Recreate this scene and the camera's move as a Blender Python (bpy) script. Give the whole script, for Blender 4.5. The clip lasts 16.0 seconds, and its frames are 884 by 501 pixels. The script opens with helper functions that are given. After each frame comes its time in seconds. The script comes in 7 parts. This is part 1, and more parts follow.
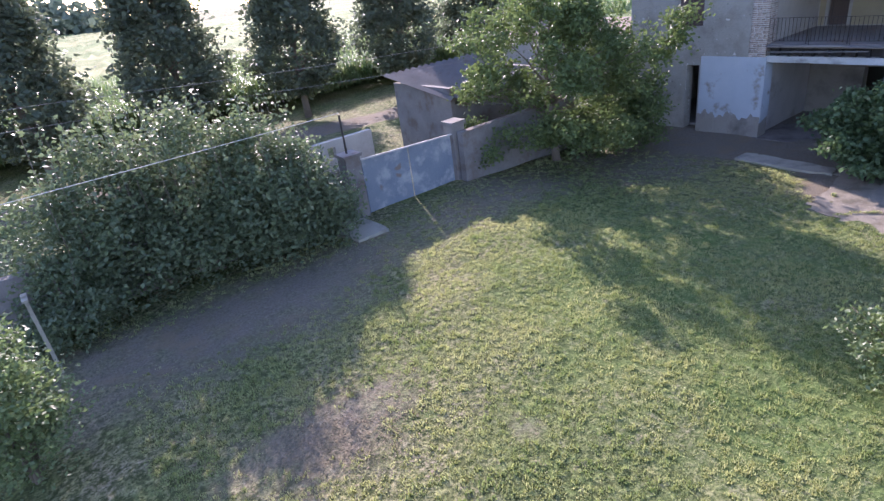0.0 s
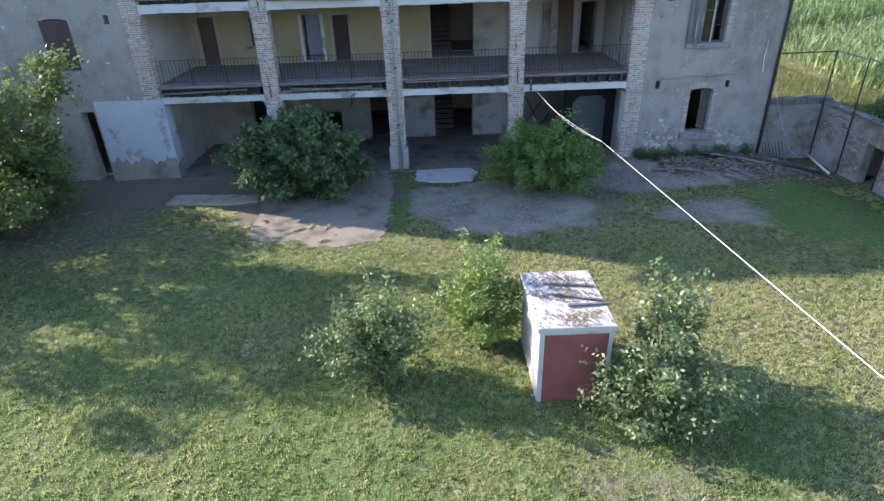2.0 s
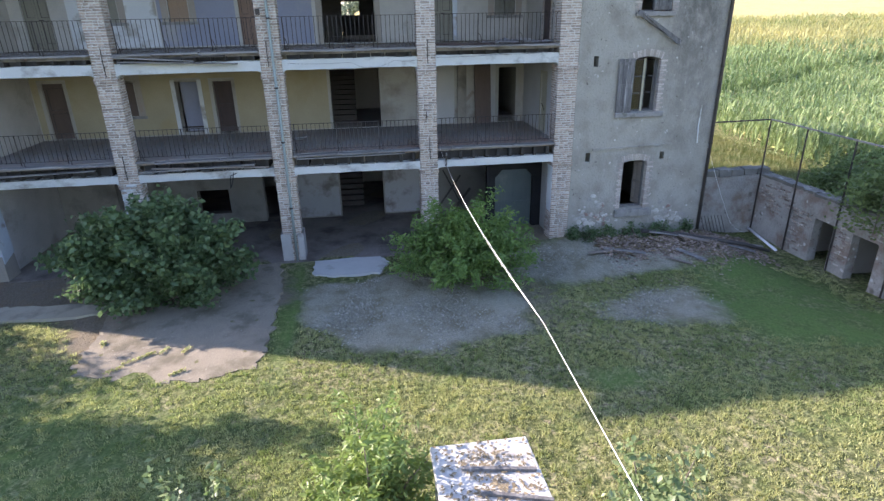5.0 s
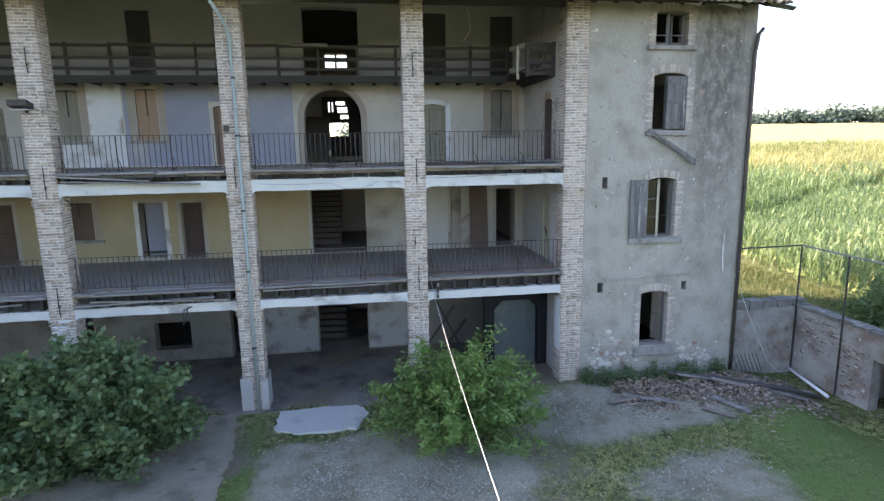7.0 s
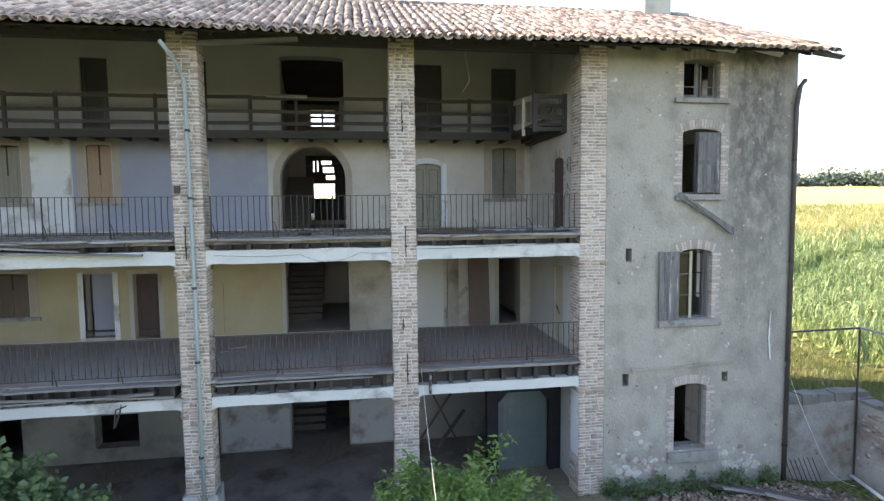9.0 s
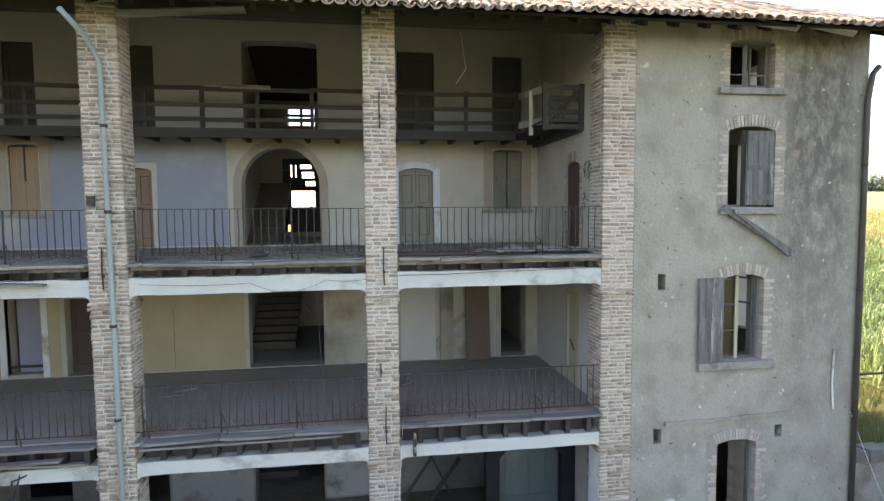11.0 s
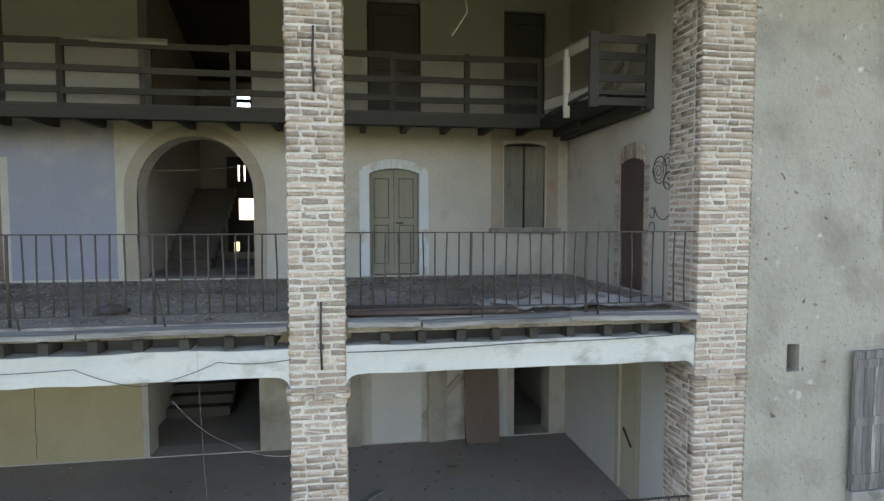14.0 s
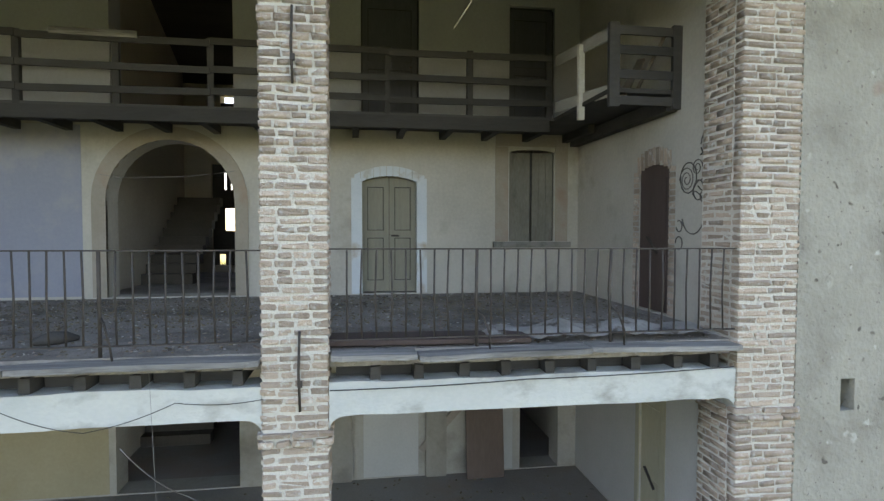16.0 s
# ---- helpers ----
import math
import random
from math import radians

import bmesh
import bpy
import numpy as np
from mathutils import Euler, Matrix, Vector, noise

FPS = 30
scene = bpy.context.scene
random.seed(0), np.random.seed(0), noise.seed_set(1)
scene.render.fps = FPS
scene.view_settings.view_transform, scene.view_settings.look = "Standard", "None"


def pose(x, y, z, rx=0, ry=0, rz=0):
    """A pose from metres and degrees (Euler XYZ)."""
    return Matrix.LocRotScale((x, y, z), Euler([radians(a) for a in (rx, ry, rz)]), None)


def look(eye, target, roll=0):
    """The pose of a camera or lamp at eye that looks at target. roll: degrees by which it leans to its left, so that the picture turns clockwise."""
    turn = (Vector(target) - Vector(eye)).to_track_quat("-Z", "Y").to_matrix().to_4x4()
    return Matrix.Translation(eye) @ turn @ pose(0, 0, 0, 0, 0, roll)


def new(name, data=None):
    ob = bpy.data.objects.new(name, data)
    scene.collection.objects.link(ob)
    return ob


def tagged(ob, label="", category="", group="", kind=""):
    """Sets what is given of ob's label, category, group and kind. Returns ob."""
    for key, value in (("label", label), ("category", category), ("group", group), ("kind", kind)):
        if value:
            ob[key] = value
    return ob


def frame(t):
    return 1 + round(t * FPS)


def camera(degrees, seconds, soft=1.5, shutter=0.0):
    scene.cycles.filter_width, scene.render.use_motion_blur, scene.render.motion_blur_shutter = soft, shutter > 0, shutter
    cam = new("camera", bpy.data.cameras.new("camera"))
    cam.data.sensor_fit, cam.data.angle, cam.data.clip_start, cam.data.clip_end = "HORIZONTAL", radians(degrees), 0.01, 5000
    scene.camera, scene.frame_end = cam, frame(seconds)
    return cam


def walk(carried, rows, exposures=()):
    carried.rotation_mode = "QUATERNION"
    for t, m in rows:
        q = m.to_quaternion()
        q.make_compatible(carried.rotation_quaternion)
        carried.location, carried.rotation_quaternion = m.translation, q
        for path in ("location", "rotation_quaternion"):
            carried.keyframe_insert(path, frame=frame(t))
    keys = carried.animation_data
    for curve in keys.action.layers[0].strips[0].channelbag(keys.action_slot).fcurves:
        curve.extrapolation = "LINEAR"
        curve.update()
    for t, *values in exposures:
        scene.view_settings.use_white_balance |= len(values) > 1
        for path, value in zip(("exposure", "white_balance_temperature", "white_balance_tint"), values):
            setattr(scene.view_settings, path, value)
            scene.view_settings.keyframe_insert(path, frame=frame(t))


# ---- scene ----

# ---------------- camera ----------------
cam = camera(75.5, 16.0, soft=1.4)
PATH = [
    (0, (0.784, -0.343, 8.231), (1.807, 1.14, 7.362), -8.1),
    (0.5, (1.032, -0.16, 8.273), (2.487, 0.863, 7.359), -6.0),
    (1, (1.298, -0.05, 8.336), (3.015, 0.373, 7.401), -3.7),
    (1.5, (1.699, -0.059, 8.407), (3.46, 0.097, 7.471), -2.7),
    (2, (2.182, -0.064, 8.426), (3.953, -0.073, 7.497), -2.0),
    (2.5, (2.747, -0.16, 8.475), (4.519, -0.272, 7.554), -1.6),
    (3, (3.424, -0.295, 8.5), (5.194, -0.475, 7.587), -1.35),
    (5.5, (6.575, -1.213, 7.933), (8.454, -1.489, 7.305), -1.1),
    (6, (7.261, -1.332, 7.852), (9.189, -1.616, 7.399), -1.0),
    (6.5, (7.91, -1.442, 7.843), (9.855, -1.729, 7.471), -0.9),
    (7, (8.553, -1.594, 7.854), (10.5, -1.881, 7.495), -0.9),
    (7.5, (9.19, -1.731, 7.833), (11.148, -2.021, 7.548), -0.8),
    (8, (9.83, -1.839, 7.879), (11.799, -2.133, 7.68), -0.7),
    (8.5, (10.521, -1.959, 7.907), (12.492, -2.258, 7.745), -0.7),
    (9, (11.126, -2.074, 7.961), (13.097, -2.375, 7.809), -0.6),
    (11.5, (14.372, -2.875, 8.199), (16.345, -3.17, 8.064), -0.4),
    (12, (15.1, -3.001, 8.218), (17.072, -3.304, 8.088), -0.3),
    (12.5, (15.864, -3.16, 8.242), (17.837, -3.459, 8.119), -0.2),
    (13, (16.607, -3.268, 8.228), (18.581, -3.569, 8.124), -0.3),
    (13.5, (17.422, -3.38, 8.246), (19.396, -3.692, 8.156), -0.2),
    (14, (18.039, -3.539, 8.394), (20.012, -3.841, 8.278), -0.1),
    (14.5, (18.601, -3.642, 8.404), (20.575, -3.947, 8.302), -0.2),
    (15, (18.909, -3.701, 8.458), (20.883, -4.005, 8.355), -0.1),
    (15.5, (18.924, -3.66, 8.418), (20.898, -3.972, 8.339), -0.0),
    (16, (18.908, -3.648, 8.423), (20.882, -3.957, 8.344), 0.1),
]
EXPOSURES = [(0, 1.6, 5850, 37), (1, 1.48, 5880, 28), (3, 1.87, 6150, 23), (5.5, 1.94, 6450, 25), (6.5, 2.13, 6660, 24), (7.5, 2.3, 6860, 23), (8.5, 2.33, 7080, 22), (12, 2.3, 7820, 22), (14, 2.38, 7800, 20), (16, 2.36, 7680, 19)]
walk(cam, [(t, look(eye, target, roll)) for t, eye, target, roll in PATH], EXPOSURES)

# ---------------- light ----------------
SUN_EL, SUN_AZ = radians(24.7), math.atan2(0.373, 0.928)
sun = bpy.data.lights.new("sun", "SUN")
sun.energy, sun.angle, sun.color = 4.2, radians(0.6), (1.0, 0.9, 0.74)
sun_ob = new("sun", sun)
sun_ob.matrix_world = look((60, 150, 70), (60 - 0.373 * math.cos(SUN_EL), 150 - 0.928 * math.cos(SUN_EL), 70 - math.sin(SUN_EL)))
world = bpy.data.worlds.new("world")
scene.world = world
world.use_nodes = True
sky = world.node_tree.nodes.new("ShaderNodeTexSky")
sky.sky_type, sky.sun_disc, sky.sun_elevation, sky.sun_rotation = "NISHITA", False, SUN_EL, SUN_AZ
sky.air_density, sky.dust_density, sky.ozone_density = 1.0, 0.8, 1.6
world.node_tree.links.new(sky.outputs[0], world.node_tree.nodes["Background"].inputs[0])
world.node_tree.nodes["Background"].inputs[1].default_value = 0.15
rng = np.random.default_rng(7)


# ---------------- materials ----------------
def mat(name, a, b, scale=1.2, rough=0.9, bump=0.3, fine=30.0, metal=0.0, c=None, c_scale=0.5, c_cut=(0.52, 0.66), stretch=(1, 1, 1), jitter=0.0, spec=0.3, fine_mix=0.35, dist=0.01, spots=(), streak=None):
    """Two colours mixed by broad and fine noise at world size, a third as stains, fine relief, and a shift from object to object."""
    m = bpy.data.materials.new(name)
    m.use_nodes = True
    n, l = m.node_tree.nodes, m.node_tree.links
    p = n["Principled BSDF"]
    p.inputs["Roughness"].default_value, p.inputs["Metallic"].default_value = rough, metal
    p.inputs["Specular IOR Level"].default_value = spec
    g = n.new("ShaderNodeNewGeometry")
    mp = n.new("ShaderNodeMapping")
    mp.inputs["Scale"].default_value = stretch
    l.new(g.outputs["Position"], mp.inputs["Vector"])

    def tex(s, detail=5.0):
        t = n.new("ShaderNodeTexNoise")
        t.inputs["Scale"].default_value, t.inputs["Detail"].default_value, t.inputs["Roughness"].default_value = s, detail, 0.6
        l.new(mp.outputs[0], t.inputs["Vector"])
        return t.outputs["Fac"]

    def ramp(src, lo, hi):
        r = n.new("ShaderNodeMapRange")
        r.inputs["From Min"].default_value, r.inputs["From Max"].default_value = lo, hi
        l.new(src, r.inputs["Value"])
        return r.outputs["Result"]

    def mix(f, x, y):
        k = n.new("ShaderNodeMix")
        k.data_type = "RGBA"
        if isinstance(f, float):
            k.inputs[0].default_value = f
        else:
            l.new(f, k.inputs[0])
        for s, i in ((x, 6), (y, 7)):
            if isinstance(s, tuple):
                k.inputs[i].default_value = (*s, 1)
            else:
                l.new(s, k.inputs[i])
        return k.outputs[2]

    f1, f2 = tex(scale), tex(fine, 3.0)
    mm = n.new("ShaderNodeMix")
    mm.inputs[0].default_value = fine_mix
    l.new(ramp(f1, 0.3, 0.7), mm.inputs[2])
    l.new(ramp(f2, 0.3, 0.7), mm.inputs[3])
    col = mix(mm.outputs[0], a, b)
    if c:
        col = mix(ramp(tex(c_scale, 8.0), *c_cut), col, c)
    if streak:
        # weathering under the broken eaves, shaped by rain runs
        mq = n.new("ShaderNodeMapping")
        mq.inputs["Scale"].default_value = (1.6, 1.6, 1.0)
        l.new(g.outputs["Position"], mq.inputs["Vector"])
        tn = n.new("ShaderNodeTexNoise")
        tn.inputs["Scale"].default_value, tn.inputs["Detail"].default_value, tn.inputs["Roughness"].default_value = 2.2, 10.0, 0.72
        l.new(mq.outputs[0], tn.inputs["Vector"])
        sx = n.new("ShaderNodeSeparateXYZ")
        l.new(g.outputs["Position"], sx.inputs[0])
        f = ramp(tn.outputs["Fac"], 0.30, 0.56)
        for src, lo, hi in ((sx.outputs[1], -10.6, -11.3), (sx.outputs[1], -13.1, -12.3), (sx.outputs[2], 3.0, 9.0)):
            k = n.new("ShaderNodeMath")
            k.operation = "MULTIPLY"
            l.new(f, k.inputs[0])
            l.new(ramp(src, lo, hi), k.inputs[1])
            f = k.outputs[0]
        col = mix(f, col, streak)
    for s_scale, s_r, s_col in spots:
        vo = n.new("ShaderNodeTexVoronoi")
        vo.inputs["Scale"].default_value = s_scale
        wn = n.new("ShaderNodeTexNoise")
        wn.inputs["Scale"].default_value = s_scale * 1.7
        l.new(g.outputs["Position"], wn.inputs["Vector"])
        wm = n.new("ShaderNodeVectorMath")
        wm.operation = "MULTIPLY_ADD"
        l.new(wn.outputs["Color"], wm.inputs[0])
        wm.inputs[1].default_value = (0.35 / s_scale * 2,) * 3
        l.new(g.outputs["Position"], wm.inputs[2])
        l.new(wm.outputs[0], vo.inputs["Vector"])
        cs = n.new("ShaderNodeSeparateColor")
        l.new(vo.outputs["Color"], cs.inputs[0])
        k = n.new("ShaderNodeMath")
        k.operation = "MULTIPLY"
        l.new(ramp(vo.outputs["Distance"], s_r, s_r * 0.5), k.inputs[0])
        l.new(ramp(cs.outputs[0], 0.55, 0.7), k.inputs[1])
        col = mix(k.outputs[0], col, s_col)
    if jitter:
        o = n.new("ShaderNodeObjectInfo")
        gi = n.new("ShaderNodeNewGeometry")
        ad = n.new("ShaderNodeMath")
        ad.operation = "ADD"
        l.new(o.outputs["Random"], ad.inputs[0])
        l.new(gi.outputs["Random Per Island"], ad.inputs[1])
        fr = n.new("ShaderNodeMath")
        fr.operation = "FRACT"
        l.new(ad.outputs[0], fr.inputs[0])
        v = n.new("ShaderNodeMapRange")
        v.inputs["To Min"].default_value, v.inputs["To Max"].default_value = 1 - jitter, 1 + jitter
        l.new(fr.outputs[0], v.inputs["Value"])
        hs = n.new("ShaderNodeHueSaturation")
        l.new(v.outputs[0], hs.inputs["Value"])
        l.new(col, hs.inputs["Color"])
        col = hs.outputs[0]
    l.new(col, p.inputs["Base Color"])
    if bump:
        bp = n.new("ShaderNodeBump")
        bp.inputs["Strength"].default_value, bp.inputs["Distance"].default_value = bump, dist
        l.new(f2, bp.inputs["Height"])
        l.new(bp.outputs[0], p.inputs["Normal"])
    return m


def leaf_mat(name, a, b, back=0.3, gloss=0.35, patch=()):
    m = bpy.data.materials.new(name)
    m.use_nodes = True
    n, l = m.node_tree.nodes, m.node_tree.links
    p = n["Principled BSDF"]
    p.inputs["Roughness"].default_value, p.inputs["Specular IOR Level"].default_value = 0.45, gloss
    g = n.new("ShaderNodeNewGeometry")
    k = n.new("ShaderNodeMix")
    k.data_type = "RGBA"
    k.inputs[6].default_value, k.inputs[7].default_value = (*a, 1), (*b, 1)
    if patch:
        # patches of yellower and greener growth: (scale, low, high, share)
        acc = None
        for sc, lo, hi, amp in patch:
            t = n.new("ShaderNodeTexNoise")
            t.inputs["Scale"].default_value, t.inputs["Detail"].default_value = sc, 4.0
            l.new(g.outputs["Position"], t.inputs["Vector"])
            r = n.new("ShaderNodeMapRange")
            r.inputs["From Min"].default_value, r.inputs["From Max"].default_value, r.inputs["To Max"].default_value = lo, hi, amp
            l.new(t.outputs["Fac"], r.inputs["Value"])
            ad = n.new("ShaderNodeMath")
            ad.operation = "MULTIPLY_ADD"
            l.new(g.outputs["Random Per Island"], ad.inputs[0])
            ad.inputs[1].default_value = 0.15
            l.new(r.outputs[0], ad.inputs[2])
            if acc is None:
                acc = ad.outputs[0]
            else:
                sm2 = n.new("ShaderNodeMath")
                l.new(acc, sm2.inputs[0])
                l.new(ad.outputs[0], sm2.inputs[1])
                acc = sm2.outputs[0]
        l.new(acc, k.inputs[0])
    else:
        l.new(g.outputs["Random Per Island"], k.inputs[0])
    l.new(k.outputs[2], p.inputs["Base Color"])
    tr = n.new("ShaderNodeBsdfTranslucent")
    hs = n.new("ShaderNodeHueSaturation")
    hs.inputs["Value"].default_value, hs.inputs["Saturation"].default_value = 1.6, 1.1
    l.new(k.outputs[2], hs.inputs["Color"])
    l.new(hs.outputs[0], tr.inputs["Color"])
    ms = n.new("ShaderNodeMixShader")
    ms.inputs[0].default_value = back
    l.new(p.outputs[0], ms.inputs[1])
    l.new(tr.outputs[0], ms.inputs[2])
    l.new(ms.outputs[0], n["Material Output"].inputs[0])
    return m


M_PLASTER = mat("old_plaster", (0.42, 0.39, 0.33), (0.50, 0.47, 0.40), 0.8, 0.95, 0.5, 22, c=(0.34, 0.31, 0.265), c_scale=0.9, c_cut=(0.5, 0.7))
M_FACADE = mat("pitted_old_plaster", (0.282, 0.268, 0.226), (0.365, 0.348, 0.300), 1.1, 0.95, 0.55, 14, c=(0.238, 0.222, 0.188), c_scale=1.5, c_cut=(0.48, 0.7), spots=((6.0, 0.2, (0.13, 0.118, 0.10)), (3.0, 0.1, (0.12, 0.108, 0.092)), (4.2, 0.2, (0.55, 0.53, 0.485)), (7.5, 0.16, (0.50, 0.48, 0.44)), (11.0, 0.17, (0.20, 0.18, 0.155)), (2.0, 0.13, (0.56, 0.54, 0.48)), (1.1, 0.12, (0.30, 0.225, 0.185))), streak=(0.125, 0.116, 0.102), dist=0.06)
M_PLASTER_IN = mat("loggia_plaster", (0.39, 0.37, 0.325), (0.525, 0.50, 0.445), 1.1, 0.95, 0.3, 20, c=(0.26, 0.23, 0.18), c_scale=0.7, c_cut=(0.55, 0.75))
M_PLASTER_1 = mat("brown_grey_gallery_plaster", (0.33, 0.31, 0.265), (0.44, 0.415, 0.36), 0.7, 0.95, 0.3, 20, c=(0.22, 0.195, 0.16), c_scale=0.9, c_cut=(0.52, 0.72))
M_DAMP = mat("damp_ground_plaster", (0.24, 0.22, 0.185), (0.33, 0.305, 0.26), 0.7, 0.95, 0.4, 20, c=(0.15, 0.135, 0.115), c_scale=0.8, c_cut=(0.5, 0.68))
M_DAMPWHITE = mat("damp_grey_limewash", (0.40, 0.39, 0.37), (0.32, 0.315, 0.30), 0.9, 0.95, 0.4, 20, c=(0.19, 0.17, 0.15), c_scale=1.1, c_cut=(0.5, 0.62))
M_YELLOW = mat("yellow_limewash", (0.325, 0.275, 0.17), (0.415, 0.36, 0.235), 0.8, 0.95, 0.25, 20, c=(0.34, 0.27, 0.14), c_scale=0.6, c_cut=(0.58, 0.76))
M_BLUE = mat("blue_grey_limewash", (0.235, 0.25, 0.31), (0.30, 0.313, 0.37), 0.6, 0.95, 0.25, 20, c=(0.40, 0.38, 0.36), c_scale=0.7, c_cut=(0.55, 0.75))
M_BUTTRESS = mat("flaking_blue_white_limewash", (0.37, 0.42, 0.45), (0.46, 0.50, 0.52), 1.2, 0.92, 0.5, 25, c=(0.27, 0.245, 0.21), c_scale=1.3, c_cut=(0.57, 0.66))
M_CREAM = mat("dusty_cream_paint", (0.36, 0.335, 0.24), (0.45, 0.42, 0.31), 2.0, 0.75, 0.3, 30, stretch=(1, 1, 0.2), c=(0.25, 0.225, 0.17), c_scale=1.5, c_cut=(0.56, 0.7))
M_WHITE = mat("peeling_white_limewash", (0.66, 0.67, 0.65), (0.54, 0.56, 0.56), 0.8, 0.92, 0.4, 25, c=(0.33, 0.30, 0.255), c_scale=1.1, c_cut=(0.5, 0.62))
M_BEAM = mat("whitewashed_beam_plaster", (0.55, 0.56, 0.53), (0.44, 0.46, 0.445), 2.2, 0.92, 0.5, 30, c=(0.27, 0.26, 0.235), c_scale=1.9, c_cut=(0.54, 0.68), stretch=(1, 0.6, 1))
M_BRICK = mat("weathered_tan_brick", (0.35, 0.275, 0.218), (0.49, 0.40, 0.325), 9, 0.95, 1.0, 55, jitter=0.28, c=(0.52, 0.49, 0.44), c_scale=13, c_cut=(0.54, 0.64), dist=0.025)
M_BRICK_RED = mat("old_red_brick", (0.225, 0.18, 0.15), (0.32, 0.265, 0.225), 6, 0.93, 0.7, 50, jitter=0.35, c=(0.40, 0.38, 0.345), c_scale=6, c_cut=(0.5, 0.62))
M_MORTAR = mat("pale_lime_mortar", (0.68, 0.65, 0.585), (0.54, 0.51, 0.455), 9, 0.96, 1.0, 50, c=(0.42, 0.38, 0.33), c_scale=7, c_cut=(0.6, 0.72), dist=0.02)
M_WOOD = mat("grey_weathered_wood", (0.06, 0.058, 0.057), (0.205, 0.198, 0.19), 9.0, 0.85, 0.6, 50, stretch=(1, 1, 0.08), jitter=0.15, c=(0.36, 0.35, 0.335), c_scale=8, c_cut=(0.6, 0.7))
M_WOOD_H = mat("grey_weathered_plank", (0.085, 0.082, 0.076), (0.31, 0.298, 0.275), 11.0, 0.85, 0.9, 60, stretch=(1, 0.07, 1), jitter=0.2, c=(0.085, 0.08, 0.072), c_scale=5, c_cut=(0.58, 0.68))
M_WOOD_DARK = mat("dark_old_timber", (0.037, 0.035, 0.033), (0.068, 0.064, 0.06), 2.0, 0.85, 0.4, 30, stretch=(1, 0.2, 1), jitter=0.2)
M_WOOD_MID = mat("dusty_timber", (0.20, 0.17, 0.14), (0.29, 0.25, 0.21), 2.0, 0.85, 0.4, 30, stretch=(0.3, 0.3, 1), jitter=0.2)
M_BED = mat("grey_lime_mortar", (0.33, 0.31, 0.275), (0.25, 0.235, 0.205), 8, 0.96, 0.9, 45, dist=0.02)
M_PALEBRICK = mat("limewashed_pale_brick", (0.33, 0.28, 0.24), (0.48, 0.435, 0.39), 9, 0.95, 0.9, 50, jitter=0.22, c=(0.30, 0.24, 0.20), c_scale=9, c_cut=(0.55, 0.66), dist=0.02)
M_DOOR_BROWN = mat("brown_painted_door", (0.09, 0.066, 0.053), (0.135, 0.10, 0.081), 2.0, 0.7, 0.3, 30, stretch=(1, 1, 0.2))
M_DOOR_GREEN = mat("faded_olive_door", (0.20, 0.19, 0.15), (0.275, 0.26, 0.205), 2.0, 0.75, 0.3, 30, stretch=(1, 1, 0.2))
M_DOOR_RED = mat("maroon_door", (0.065, 0.047, 0.042), (0.10, 0.071, 0.063), 2.0, 0.7, 0.3, 30, stretch=(1, 1, 0.2))
M_ORANGE = mat("orange_brown_shutter", (0.28, 0.19, 0.125), (0.36, 0.255, 0.175), 2.0, 0.75, 0.3, 30, stretch=(1, 1, 0.2))
M_STONE = mat("grey_stone_sill", (0.20, 0.192, 0.178), (0.30, 0.288, 0.265), 5, 0.9, 0.5, 30, c=(0.15, 0.15, 0.125), c_scale=4, c_cut=(0.52, 0.66))
M_SURROUND = mat("pale_blue_surround", (0.52, 0.57, 0.605), (0.62, 0.66, 0.68), 2, 0.92, 0.35, 30, c=(0.40, 0.34, 0.27), c_scale=2.0, c_cut=(0.56, 0.68))
M_TILE = mat("weathered_roof_tile", (0.25, 0.18, 0.145), (0.42, 0.35, 0.285), 5, 0.92, 0.5, 40, jitter=0.5, c=(0.17, 0.155, 0.135), c_scale=5, c_cut=(0.52, 0.62))
M_IRON = mat("rusty_iron", (0.05, 0.046, 0.043), (0.09, 0.074, 0.064), 8, 0.7, 0.2, 60, metal=0.4)
M_PIPE = mat("blue_green_downpipe", (0.24, 0.295, 0.295), (0.32, 0.37, 0.36), 2, 0.55, 0.1, 40, c=(0.25, 0.2, 0.16), c_scale=2, c_cut=(0.62, 0.7))
M_DARKPIPE = mat("dark_copper_downpipe", (0.07, 0.06, 0.055), (0.11, 0.1, 0.09), 2, 0.6, 0.1, 40, metal=0.3)
M_PVC = mat("white_plastic", (0.75, 0.76, 0.77), (0.8, 0.8, 0.8), 2, 0.4, 0.0, 40)
M_CONC = mat("dusty_concrete", (0.30, 0.285, 0.225), (0.385, 0.365, 0.29), 1.0, 0.95, 0.5, 25, c=(0.2, 0.19, 0.16), c_scale=1.2, c_cut=(0.52, 0.7))
M_APRON = mat("worn_brown_asphalt", (0.185, 0.163, 0.125), (0.31, 0.272, 0.21), 2.4, 0.96, 1.0, 30, c=(0.145, 0.128, 0.092), c_scale=1.4, c_cut=(0.5, 0.66), fine_mix=0.6, spots=((2.6, 0.2, (0.13, 0.125, 0.06)), (6.0, 0.16, (0.36, 0.33, 0.27))), dist=0.02)
M_DUST = mat("dust_covered_floor", (0.235, 0.218, 0.197), (0.38, 0.352, 0.32), 1.6, 0.97, 0.9, 26, c=(0.145, 0.132, 0.12), c_scale=1.3, c_cut=(0.46, 0.66), spots=((2.2, 0.16, (0.30, 0.21, 0.165)), (5.0, 0.13, (0.40, 0.385, 0.36))), fine_mix=0.5, dist=0.03)
